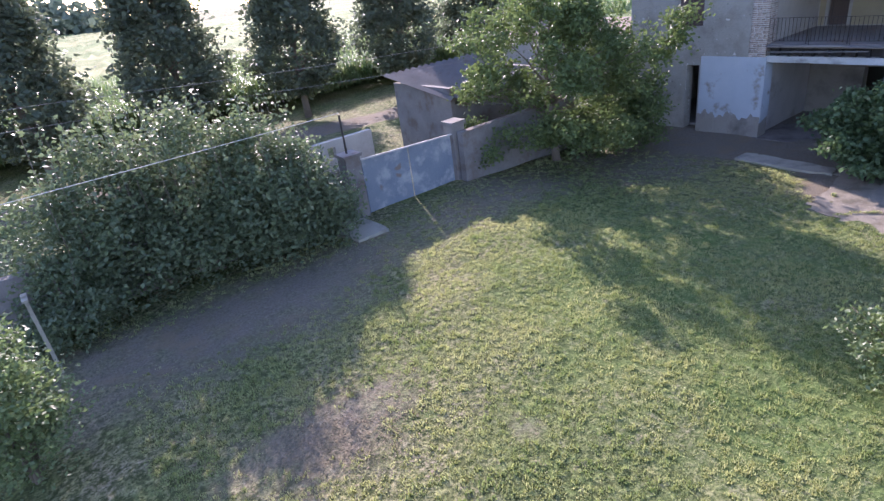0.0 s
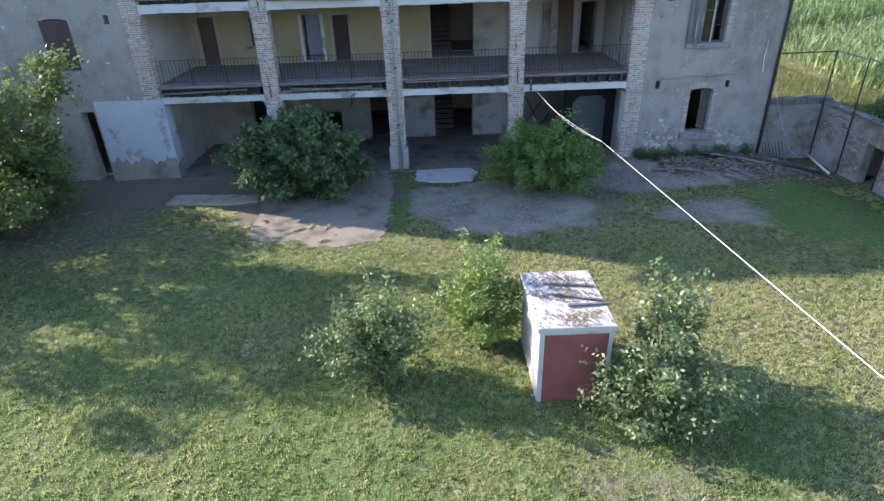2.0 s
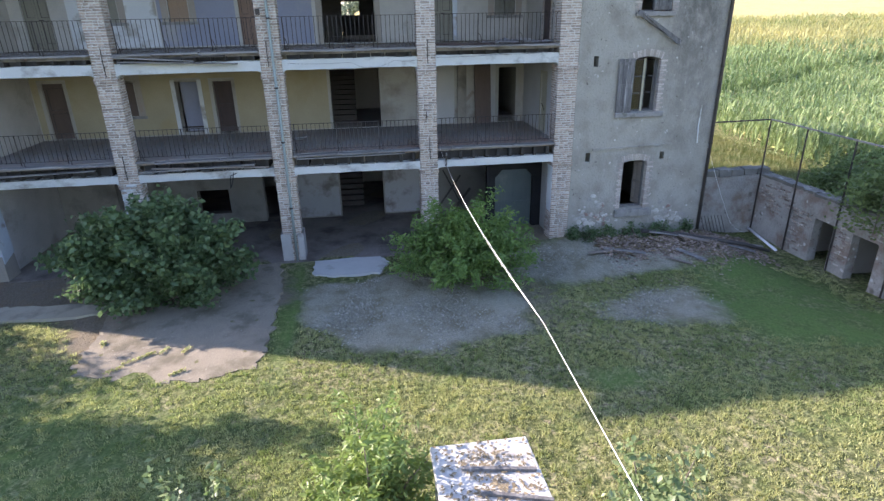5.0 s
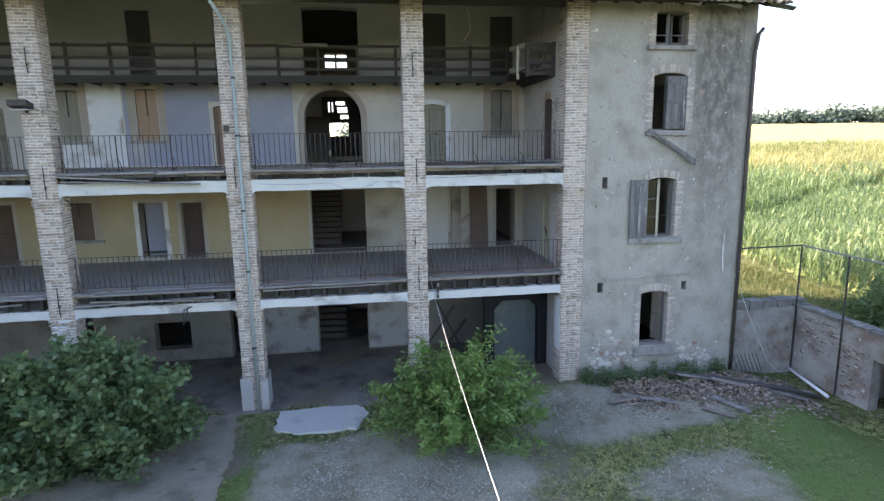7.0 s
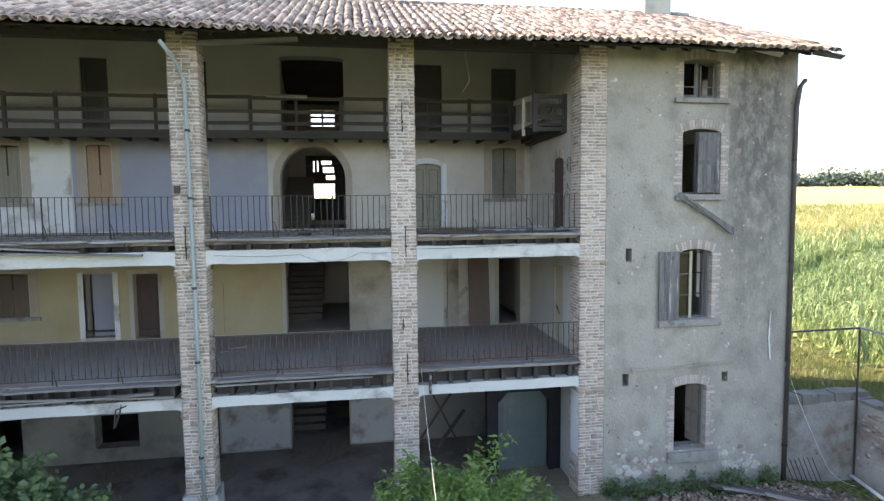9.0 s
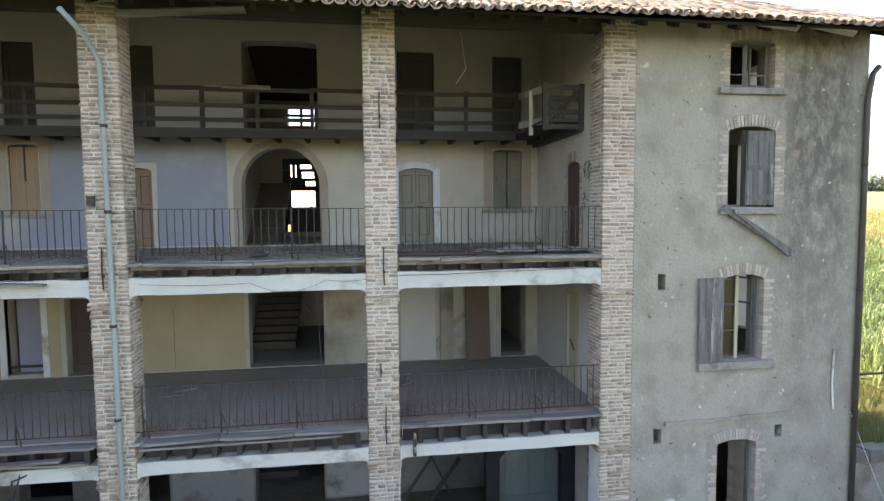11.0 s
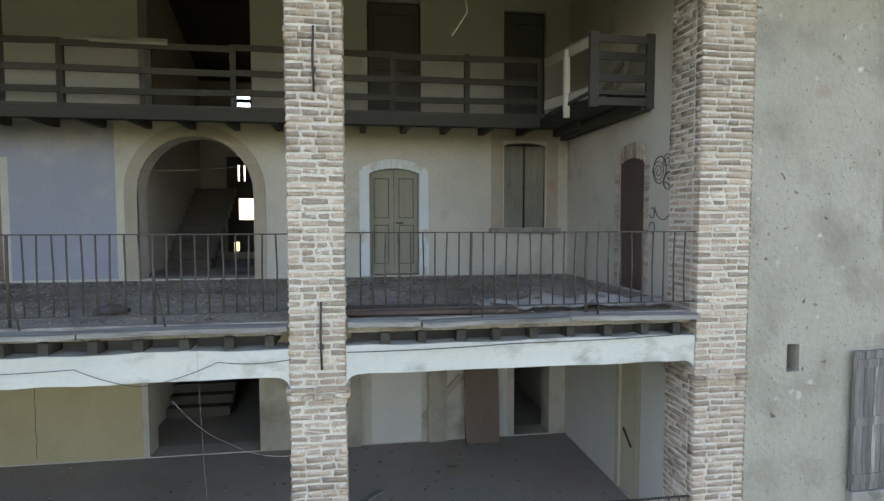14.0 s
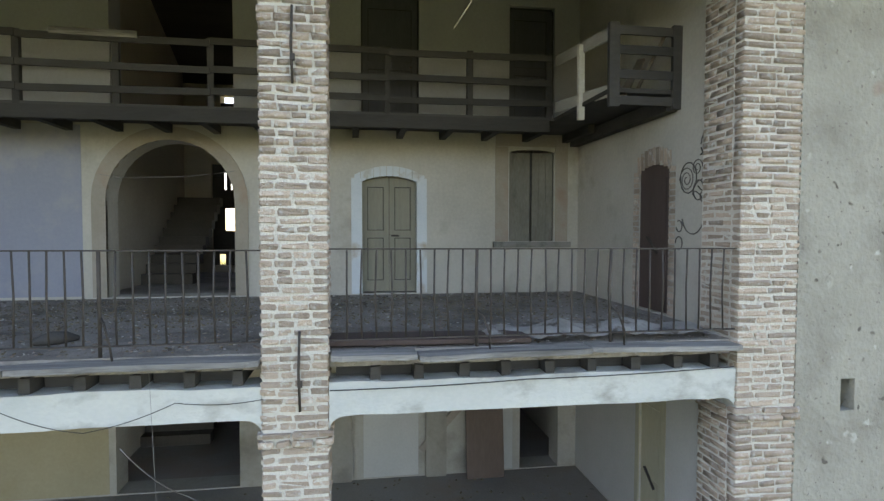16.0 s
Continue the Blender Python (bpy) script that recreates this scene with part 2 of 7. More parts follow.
M_SWEPT = mat("swept_cement_floor", (0.245, 0.228, 0.205), (0.325, 0.30, 0.27), 0.9, 0.97, 0.5, 26, c=(0.30, 0.225, 0.18), c_scale=0.7, c_cut=(0.5, 0.72), spots=((1.6, 0.14, (0.17, 0.155, 0.14)),), fine_mix=0.4, dist=0.015)
M_EARTH = mat("trodden_earth_floor", (0.15, 0.13, 0.11), (0.25, 0.22, 0.19), 1.2, 0.97, 0.7, 24, c=(0.09, 0.078, 0.066), c_scale=0.9, c_cut=(0.48, 0.66), dist=0.03)
M_YARDWALL = mat("stained_yard_wall", (0.20, 0.188, 0.165), (0.40, 0.38, 0.345), 1.6, 0.95, 0.9, 16, c=(0.215, 0.165, 0.135), c_scale=1.3, c_cut=(0.5, 0.64), spots=((2.0, 0.22, (0.16, 0.145, 0.125)), (3.1, 0.22, (0.50, 0.49, 0.46)), (5.0, 0.2, (0.14, 0.125, 0.10))), dist=0.04)
M_HUT = mat("dark_brown_grey_render", (0.18, 0.165, 0.148), (0.28, 0.262, 0.238), 1.2, 0.95, 0.6, 18, c=(0.17, 0.13, 0.105), c_scale=1.1, c_cut=(0.52, 0.66))
M_COPING = mat("mossy_coping", (0.10, 0.096, 0.083), (0.19, 0.18, 0.158), 2.5, 0.95, 0.7, 30, c=(0.28, 0.27, 0.245), c_scale=2.2, c_cut=(0.58, 0.66))
# Red lowered to take in the shade of the shrub before it.
M_REDPANEL = mat("rust_red_paint_in_shade", (0.225, 0.074, 0.066), (0.285, 0.105, 0.09), 1.4, 0.8, 0.2, 25, c=(0.19, 0.075, 0.065), c_scale=1.6, c_cut=(0.5, 0.66))
M_WHITEFRAME = mat("flaking_white_render", (0.40, 0.39, 0.36), (0.55, 0.54, 0.505), 2, 0.9, 0.3, 30, c=(0.30, 0.28, 0.25), c_scale=2.5, c_cut=(0.56, 0.68))
M_TILEFRAG = mat("red_tile_fragments", (0.20, 0.135, 0.108), (0.33, 0.235, 0.19), 5, 0.95, 0.5, 40, jitter=0.35)
M_SLATE_DOOR = mat("dark_slate_door_paint", (0.055, 0.057, 0.064), (0.085, 0.087, 0.095), 2, 0.8, 0.3, 30, stretch=(1, 1, 0.2))
M_LITTER = mat("dry_leaf_litter", (0.155, 0.125, 0.08), (0.24, 0.195, 0.12), 6, 0.95, 0.5, 40, jitter=0.3)
M_GATE = mat("blue_grey_sheet_metal", (0.15, 0.18, 0.215), (0.25, 0.28, 0.31), 0.9, 0.6, 0.1, 20, c=(0.36, 0.37, 0.37), c_scale=1.4, c_cut=(0.5, 0.62), spots=((1.6, 0.2, (0.22, 0.17, 0.14)),))
M_GREENGATE = mat("grey_green_sheet_metal", (0.075, 0.10, 0.10), (0.115, 0.14, 0.135), 0.9, 0.6, 0.1, 20, c=(0.16, 0.165, 0.155), c_scale=1.0, c_cut=(0.58, 0.7))
M_CORRUG = mat("grey_corrugated_sheet", (0.20, 0.19, 0.185), (0.29, 0.28, 0.265), 1.2, 0.8, 0.2, 20, c=(0.2, 0.17, 0.15), c_scale=1.2, c_cut=(0.56, 0.68))
M_CABLE = mat("pale_cable", (0.66, 0.65, 0.60), (0.7, 0.69, 0.65), 2, 0.6, 0.0, 40)
M_BLACKCABLE = mat("black_cable", (0.03, 0.03, 0.03), (0.05, 0.05, 0.05), 2, 0.6, 0.0, 40)
M_BARK = mat("grey_brown_bark", (0.14, 0.115, 0.09), (0.22, 0.185, 0.15), 5, 0.95, 0.7, 30)
M_RUBBLE = mat("broken_brick_rubble", (0.20, 0.145, 0.115), (0.36, 0.30, 0.25), 9, 0.95, 0.5, 40, jitter=0.4)
M_PEBBLE = mat("grey_gravel_stone", (0.22, 0.215, 0.18), (0.42, 0.408, 0.345), 6, 0.95, 0.3, 50, jitter=0.4)
# Near-black colour paints the recess shade onto the gate frame.
M_RECESS = mat("recess_blackened_timber", (0.012, 0.012, 0.013), (0.026, 0.026, 0.027), 3, 0.9, 0.4, 30)
M_GRAFFITI = mat("dark_spray_paint", (0.10, 0.09, 0.09), (0.14, 0.13, 0.12), 3, 0.8, 0.0, 30)
# Greyer, darker than the gallery plaster: under-roof shade put into the colour.
M_ATTIC_SHADE = mat("shade_toned_attic_plaster", (0.32, 0.325, 0.335), (0.41, 0.415, 0.425), 0.7, 0.95, 0.3, 20)
M_CHARCOAL = mat("dim_room_plaster", (0.33, 0.30, 0.25), (0.43, 0.395, 0.335), 0.8, 0.95, 0.3, 20)
L_FIG = leaf_mat("fig_leaf", (0.065, 0.115, 0.05), (0.13, 0.19, 0.085))
L_BRIGHT = leaf_mat("elder_leaf", (0.09, 0.165, 0.045), (0.17, 0.26, 0.075))
L_HEDGE = leaf_mat("hedge_leaf", (0.10, 0.14, 0.07), (0.175, 0.215, 0.12), gloss=0.3)
L_SHRUB = leaf_mat("privet_leaf", (0.10, 0.15, 0.06), (0.19, 0.24, 0.11), gloss=0.5)
L_WILLOW = leaf_mat("willow_leaf", (0.13, 0.195, 0.055), (0.21, 0.275, 0.09))
L_TREE = leaf_mat("walnut_leaf", (0.09, 0.13, 0.05), (0.15, 0.195, 0.075), gloss=0.15)
# Lighter than the leaves themselves: sun haze is mixed into the colour.
L_HAZE_LIFTED = leaf_mat("haze_lifted_leaf", (0.085, 0.11, 0.07), (0.125, 0.15, 0.095), back=0.3, gloss=0.2)
L_CORN = leaf_mat("maize_leaf", (0.062, 0.125, 0.042), (0.27, 0.34, 0.15), back=0.3, patch=((0.09, 0.4, 0.6, 0.4), (1.6, 0.36, 0.64, 0.5)))
L_RIPE = leaf_mat("ripening_maize_leaf", (0.13, 0.18, 0.06), (0.43, 0.395, 0.18), back=0.4, patch=((0.07, 0.38, 0.6, 0.5), (0.8, 0.36, 0.64, 0.4)))
# Greyed, bluer leaf colour holds the haze before the far trees.
L_HAZED = leaf_mat("hazed_far_leaf", (0.105, 0.14, 0.115), (0.15, 0.19, 0.15), back=0.2, gloss=0.0)
L_TASSEL = leaf_mat("maize_tassel", (0.33, 0.33, 0.16), (0.43, 0.41, 0.22), back=0.3)
L_VERGE = leaf_mat("verge_grass_blade", (0.08, 0.12, 0.04), (0.20, 0.20, 0.09), back=0.3, patch=((0.6, 0.42, 0.58, 0.5), (3.0, 0.38, 0.62, 0.35)))
L_GRASS = leaf_mat("lawn_grass_blade", (0.125, 0.195, 0.058), (0.36, 0.37, 0.175), back=0.4, patch=((0.45, 0.42, 0.58, 0.5), (2.2, 0.38, 0.62, 0.3), (11.0, 0.4, 0.6, 0.25)))

m = bpy.data.materials.new("window_glass")
m.use_nodes = True
p = m.node_tree.nodes["Principled BSDF"]
p.inputs["Transmission Weight"].default_value, p.inputs["Roughness"].default_value = 1.0, 0.05
p.inputs["Base Color"].default_value = (0.8, 0.84, 0.82, 1)
M_GLASS = m


# ---------------- mesh helpers ----------------
def bx(bm, x0, x1, y0, y1, z0, z1, wob=0.0):
    v = [bm.verts.new((x + random.uniform(-wob, wob), y + random.uniform(-wob, wob), z + random.uniform(-wob, wob))) for x in (x0, x1) for y in (y0, y1) for z in (z0, z1)]
    for f in ((0, 1, 3, 2), (4, 6, 7, 5), (0, 4, 5, 1), (2, 3, 7, 6), (0, 2, 6, 4), (1, 5, 7, 3)):
        bm.faces.new([v[i] for i in f])
    return v


def bar(bm, a, b, w, h, up=(0, 0, 1)):
    """A square bar from a to b, w across and h high."""
    a, b = Vector(a), Vector(b)
    d = (b - a).normalized()
    s = d.cross(Vector(up))
    s = s.normalized() if s.length > 1e-4 else Vector((1, 0, 0))
    u = s.cross(d).normalized()
    v = [bm.verts.new(q + s * i * w / 2 + u * j * h / 2) for q in (a, b) for i, j in ((-1, -1), (1, -1), (1, 1), (-1, 1))]
    for f in ((3, 2, 1, 0), (4, 5, 6, 7), (0, 1, 5, 4), (1, 2, 6, 5), (2, 3, 7, 6), (3, 0, 4, 7)):
        bm.faces.new([v[i] for i in f])


def tube(bm, pts, radii, seg=7):
    pts = [Vector(q) for q in pts]
    rings = []
    for i, q in enumerate(pts):
        d = (pts[min(i + 1, len(pts) - 1)] - pts[max(i - 1, 0)]).normalized()
        s = d.cross(Vector((0.31, 0.2, 0.93)))
        s = s.normalized() if s.length > 1e-3 else Vector((1, 0, 0))
        u = s.cross(d)
        rings.append([bm.verts.new(q + (s * math.cos(k) + u * math.sin(k)) * radii[i]) for k in [2 * math.pi * j / seg for j in range(seg)]])
    for r0, r1 in zip(rings, rings[1:]):
        for j in range(seg):
            bm.faces.new((r0[j], r0[(j + 1) % seg], r1[(j + 1) % seg], r1[j])).smooth = True
    bm.faces.new(rings[0][::-1])
    bm.faces.new(rings[-1])


def prism(bm, outline, x0, x1):
    """An outline of (y, z) points pushed from x0 to x1."""
    a = [bm.verts.new((x0, y, z)) for y, z in outline]
    b = [bm.verts.new((x1, y, z)) for y, z in outline]
    bm.faces.new(a)
    bm.faces.new(b[::-1])
    for i in range(len(a)):
        j = (i + 1) % len(a)
        bm.faces.new((a[j], a[i], b[i], b[j]))


def done(bm, name, material):
    bmesh.ops.recalc_face_normals(bm, faces=bm.faces[:])
    me = bpy.data.meshes.new(name)
    bm.to_mesh(me)
    bm.free()
    me.materials.append(material)
    return me


def part(name, bm, material, parent, label=""):
    ob = new(name, done(bm, name, material))
    ob.parent = parent
    if parent is not None:
        ob.matrix_parent_inverse = parent.matrix_world.inverted() if parent.type != "EMPTY" else Matrix.Translation(-parent.location)
    return tagged(ob, label)


def solid(name, bm, material, label, category, kind="", group=""):
    return tagged(new(name, done(bm, name, material)), label, category, group, kind)


def thing(name, at, label, category, kind="", group=""):
    ob = new(name)
    ob.location = at
    ob.empty_display_size = 0.2
    return tagged(ob, label, category, group, kind)


def soup(name, verts, faces, material):
    """A mesh from arrays: verts (n, 3) and faces (m, k)."""
    me = bpy.data.meshes.new(name)
    verts, faces = np.asarray(verts, np.float32), np.asarray(faces, np.int32)
    me.vertices.add(len(verts))
    me.vertices.foreach_set("co", verts.ravel())
    k = faces.shape[1]
    me.loops.add(faces.size)
    me.loops.foreach_set("vertex_index", faces.ravel())
    me.polygons.add(len(faces))
    me.polygons.foreach_set("loop_start", np.arange(len(faces), dtype=np.int32) * k)
    me.update(calc_edges=True)
    me.materials.append(material)
    return me


def leaves(centres, size, spread=0.6, long=1.8, droop=0.25):
    """Folded leaves at the centres; each has four corners and two faces."""
    n = len(centres)
    d = rng.normal(size=(n, 3))
    d[:, 2] = d[:, 2] * 0.6 - droop
    d /= np.linalg.norm(d, axis=1, keepdims=True)
    s = np.cross(d, rng.normal(size=(n, 3)))
    s /= np.linalg.norm(s, axis=1, keepdims=True)
    u = np.cross(s, d)
    L = size * rng.uniform(1 - spread / 2, 1 + spread / 2, (n, 1))
    W = L / long
    v = np.stack([centres - d * L / 2, centres + s * W / 2 + u * W * 0.15, centres + d * L / 2, centres - s * W / 2 + u * W * 0.15], 1).reshape(-1, 3)
    i = np.arange(n)[:, None] * 4
    f = np.concatenate([i + [0, 1, 2], i + [0, 2, 3]])
    return v, f


def clumps(n_clump, per, inside, r):
    """Leaf centres in clumps; inside() gives a clump's centre."""
    c = np.array([inside() for _ in range(n_clump)])
    q = np.repeat(c, per, 0) + rng.normal(size=(n_clump * per, 3)) * r * np.array([1, 1, 0.75])
    return q, c


# ---------------- ground ----------------
def sm(t, a, b):
    t = np.clip((np.asarray(t, float) - a) / (b - a), 0, 1)
    return t * t * (3 - 2 * t)


def height(x, y):
    x, y = np.asarray(x, float), np.asarray(y, float)
    h = 0.78 + 0.22 * sm(x, 19, 12) - 0.25 * sm(y, -12.5, -14.5) * sm(x, 15, 20)
    h = h + 0.15 * sm(y, -5, -8) * sm(x, 20, 23) * (1 - sm(y, -12.5, -13.5))
    h = h + 0.06 * np.clip(x - 40, 0, 260) * sm(y, 15, -15)
    h = h + 0.3 * sm(y, -16, -19)
    h = h + 0.02 * np.clip(y - 45, 0, 260) * sm(x, 60, 20)
    return h


def blob(x, y, cx, cy, rx, ry, soft=0.35):
    """1 inside an uneven oval, 0 outside."""
    a = np.arctan2((y - cy) / ry, (x - cx) / rx)
    r = np.hypot((x - cx) / rx, (y - cy) / ry)
    r = r * (1 + 0.12 * np.sin(3 * a + cx) + 0.08 * np.sin(7 * a + cy))
    return 1 - sm(r, 1 - soft, 1 + soft)


def gravel_at(x, y):
    return np.maximum.reduce([blob(x, y, 20.0, -1.7, 2.3, 2.5, 0.2), blob(x, y, 19.4, -3.6, 1.5, 1.7, 0.3), blob(x, y, 18.7, -8.9, 1.1, 1.7, 0.5) * 0.8, blob(x, y, 22.1, -8.6, 1.5, 3.6, 0.3) * 0.9])


def bare_at(x, y):
    return np.maximum.reduce([blob(x, y, 21.3, 4.6, 2.2, 3.2, 0.3), blob(x, y, 22.5, 10.5, 2.0, 4.0, 0.4), blob(x, y, 3.3, 7.7, 2.1, 1.1, 0.9) * 0.72, blob(x, y, 5.9, 5.3, 0.35, 0.4, 0.8) * 0.6, blob(x, y, 5.75, 6.4, 0.3, 0.35, 0.8) * 0.5, blob(x, y, 8.2, -3.2, 0.8, 1.3, 0.8) * 0.5, blob(x, y, 3.6, 13.3, 7, 2.3, 0.8) * 0.72, blob(x, y, 13.5, 13.9, 4.5, 2.0, 0.8) * 0.62, blob(x, y, 19.5, 12.5, 3.0, 4.0, 0.6) * 0.6, blob(x, y, 20.4, -5.4, 2.2, 1.4, 0.6) * 0.55, blob(x, y, 11.5, 30.3, 30, 1.6, 0.3), 0.8 * blob(x, y, 33.5, -21.5, 9.0, 0.35, 0.7), (x > 23.9) * (x < 35) * (y > -13) * (y < 24) * 1.0])


def lush_shade_at(x, y):
    # Lush growth, plus dark green painted where tree, shrub and shed shadows fall.
    return np.maximum.reduce([blob(x, y, 18.4, -12.3, 2.9, 2.2, 0.4), blob(x, y, 20.2, 1.2, 3.2, 0.3, 0.6), blob(x, y, 9.5, 2.0, 3.0, 3.5, 0.9) * 0.6, blob(x, y, 15.6, -6.3, 0.4, 0.9, 0.7), blob(x, y, 13, 6.5, 5, 4.0, 0.9) * 0.7, blob(x, y, 9.3, -3.5, 1.6, 3.2, 0.8) * 0.7, blob(x, y, 31.0, -19.8, 12.0, 3.6, 0.4)])


xs = np.concatenate([-np.geomspace(1500, 14, 26), np.arange(-12, 36, 0.3), np.geomspace(37, 1500, 34)])
ys = np.concatenate([-np.geomspace(1500, 22, 26), np.arange(-20.5, 32, 0.3), np.geomspace(33, 1500, 30)])
gx, gy = np.meshgrid(xs, ys, indexing="ij")
gz = height(gx, gy)
near = (np.abs(gx - 12) < 24) & (np.abs(gy - 6) < 26)
gz = gz + near * (0.02 * np.sin(gx * 1.9 + 1.3 * np.sin(gy * 0.8)) + 0.02 * np.sin(gy * 2.3 + gx * 0.6))
vid = np.arange(gx.size).reshape(gx.shape)
me = soup("ground", np.stack([gx, gy, gz], -1).reshape(-1, 3), np.stack([vid[:-1, :-1], vid[1:, :-1], vid[1:, 1:], vid[:-1, 1:]], -1).reshape(-1, 4), bpy.data.materials.new("yard_ground"))
att = me.color_attributes.new("cover", "FLOAT_COLOR", "POINT")
cov = np.stack([gravel_at(gx, gy), bare_at(gx, gy), lush_shade_at(gx, gy), np.ones_like(gx)], -1)
att.data.foreach_set("color", cov.astype(np.float32).ravel())
ground = tagged(new("ground", me), "mown lawn with bare earth and gravel patches", "ground", kind="structure")

m = me.materials[0]
m.use_nodes = True
n, l = m.node_tree.nodes, m.node_tree.links
p = n["Principled BSDF"]
p.inputs["Roughness"].default_value, p.inputs["Specular IOR Level"].default_value = 0.95, 0.15
geo = n.new("ShaderNodeNewGeometry")
at = n.new("ShaderNodeAttribute")
at.attribute_name = "cover"
sep = n.new("ShaderNodeSeparateColor")
l.new(at.outputs["Color"], sep.inputs[0])


def g_noise(s, d=5.0):
    t = n.new("ShaderNodeTexNoise")
    t.inputs["Scale"].default_value, t.inputs["Detail"].default_value, t.inputs["Roughness"].default_value = s, d, 0.65
    l.new(geo.outputs["Position"], t.inputs["Vector"])
    return t.outputs["Fac"]


def g_ramp(src, lo, hi):
    r = n.new("ShaderNodeMapRange")
    r.inputs["From Min"].default_value, r.inputs["From Max"].default_value = lo, hi
    l.new(src, r.inputs["Value"])
    return r.outputs["Result"]


def g_mix(f, a, b):
    k = n.new("ShaderNodeMix")
    k.data_type = "RGBA"
    l.new(f, k.inputs[0])
    for s, i in ((a, 6), (b, 7)):
        if isinstance(s, tuple):
            k.inputs[i].default_value = (*s, 1)
        else:
            l.new(s, k.inputs[i])
    return k.outputs[2]


def g_edge(src):
    """The cover's edge, broken up by noise."""
    a = n.new("ShaderNodeMath")
    a.operation = "MULTIPLY_ADD"
    l.new(g_noise(2.2, 6.0), a.inputs[0])
    a.inputs[1].default_value = 0.9
    l.new(src, a.inputs[2])
    return g_ramp(a.outputs[0], 0.72, 1.22)


def g_mul(a, b):
    k = n.new("ShaderNodeMath")
    k.operation = "MULTIPLY"
    l.new(a, k.inputs[0])
    l.new(b, k.inputs[1])
    return k.outputs[0]


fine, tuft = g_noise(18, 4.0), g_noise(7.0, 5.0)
grass = g_mix(g_ramp(g_noise(0.5, 7.0), 0.42, 0.58), g_mix(g_ramp(g_noise(1.9), 0.4, 0.64), (0.175, 0.232, 0.075), (0.265, 0.275, 0.115)), g_mix(g_ramp(g_noise(2.6), 0.4, 0.64), (0.335, 0.325, 0.15), (0.385, 0.335, 0.22)))
grass = g_mix(g_ramp(g_noise(3.5, 6.0), 0.58, 0.70), grass, (0.30, 0.25, 0.17))
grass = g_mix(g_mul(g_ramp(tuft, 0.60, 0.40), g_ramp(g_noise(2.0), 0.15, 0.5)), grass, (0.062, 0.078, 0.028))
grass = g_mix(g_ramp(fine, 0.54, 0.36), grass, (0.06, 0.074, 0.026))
lush_shade = g_mix(g_ramp(fine, 0.3, 0.7), (0.075, 0.13, 0.035), (0.14, 0.215, 0.06))
grass = g_mix(g_mul(g_ramp(sep.outputs[2], 0.1, 0.9), g_ramp(g_noise(1.6, 7.0), 0.25, 0.6)), grass, lush_shade)
dirt = g_mix(g_ramp(fine, 0.3, 0.7), (0.13, 0.115, 0.085), (0.25, 0.215, 0.165))
dirt = g_mix(g_ramp(g_noise(1.3, 6.0), 0.5, 0.68), dirt, (0.215, 0.172, 0.112))
gravel = g_mix(g_ramp(g_noise(48, 2.0), 0.35, 0.65), (0.16, 0.155, 0.112), (0.42, 0.405, 0.32))
gravel = g_mix(g_ramp(g_noise(1.4, 7.0), 0.46, 0.64), gravel, (0.20, 0.185, 0.125))
grass = g_mix(g_edge(sep.outputs[1]), grass, dirt)
grass = g_mix(g_edge(sep.outputs[0]), grass, gravel)
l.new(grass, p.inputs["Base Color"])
bp = n.new("ShaderNodeBump")
bp.inputs["Strength"].default_value, bp.inputs["Distance"].default_value = 0.9, 0.05
l.new(fine, bp.inputs["Height"])
bp2 = n.new("ShaderNodeBump")
bp2.inputs["Strength"].default_value, bp2.inputs["Distance"].default_value = 0.7, 0.08
l.new(tuft, bp2.inputs["Height"])
l.new(bp.outputs[0], bp2.inputs["Normal"])
l.new(bp2.outputs[0], p.inputs["Normal"])


# ---------------- walls with openings ----------------
F, B, REAR = 23.85, 28.2, 33.4
EAVE_X, EAVE_Z, RIDGE_X, RIDGE_Z, Y0, Y1 = 22.9, 11.37, 29.0, 14.05, -12.85, 16.0


def roof_under(x):
    return RIDGE_Z - abs(x - RIDGE_X) * (RIDGE_Z - EAVE_Z) / (RIDGE_X - EAVE_X) - 0.08


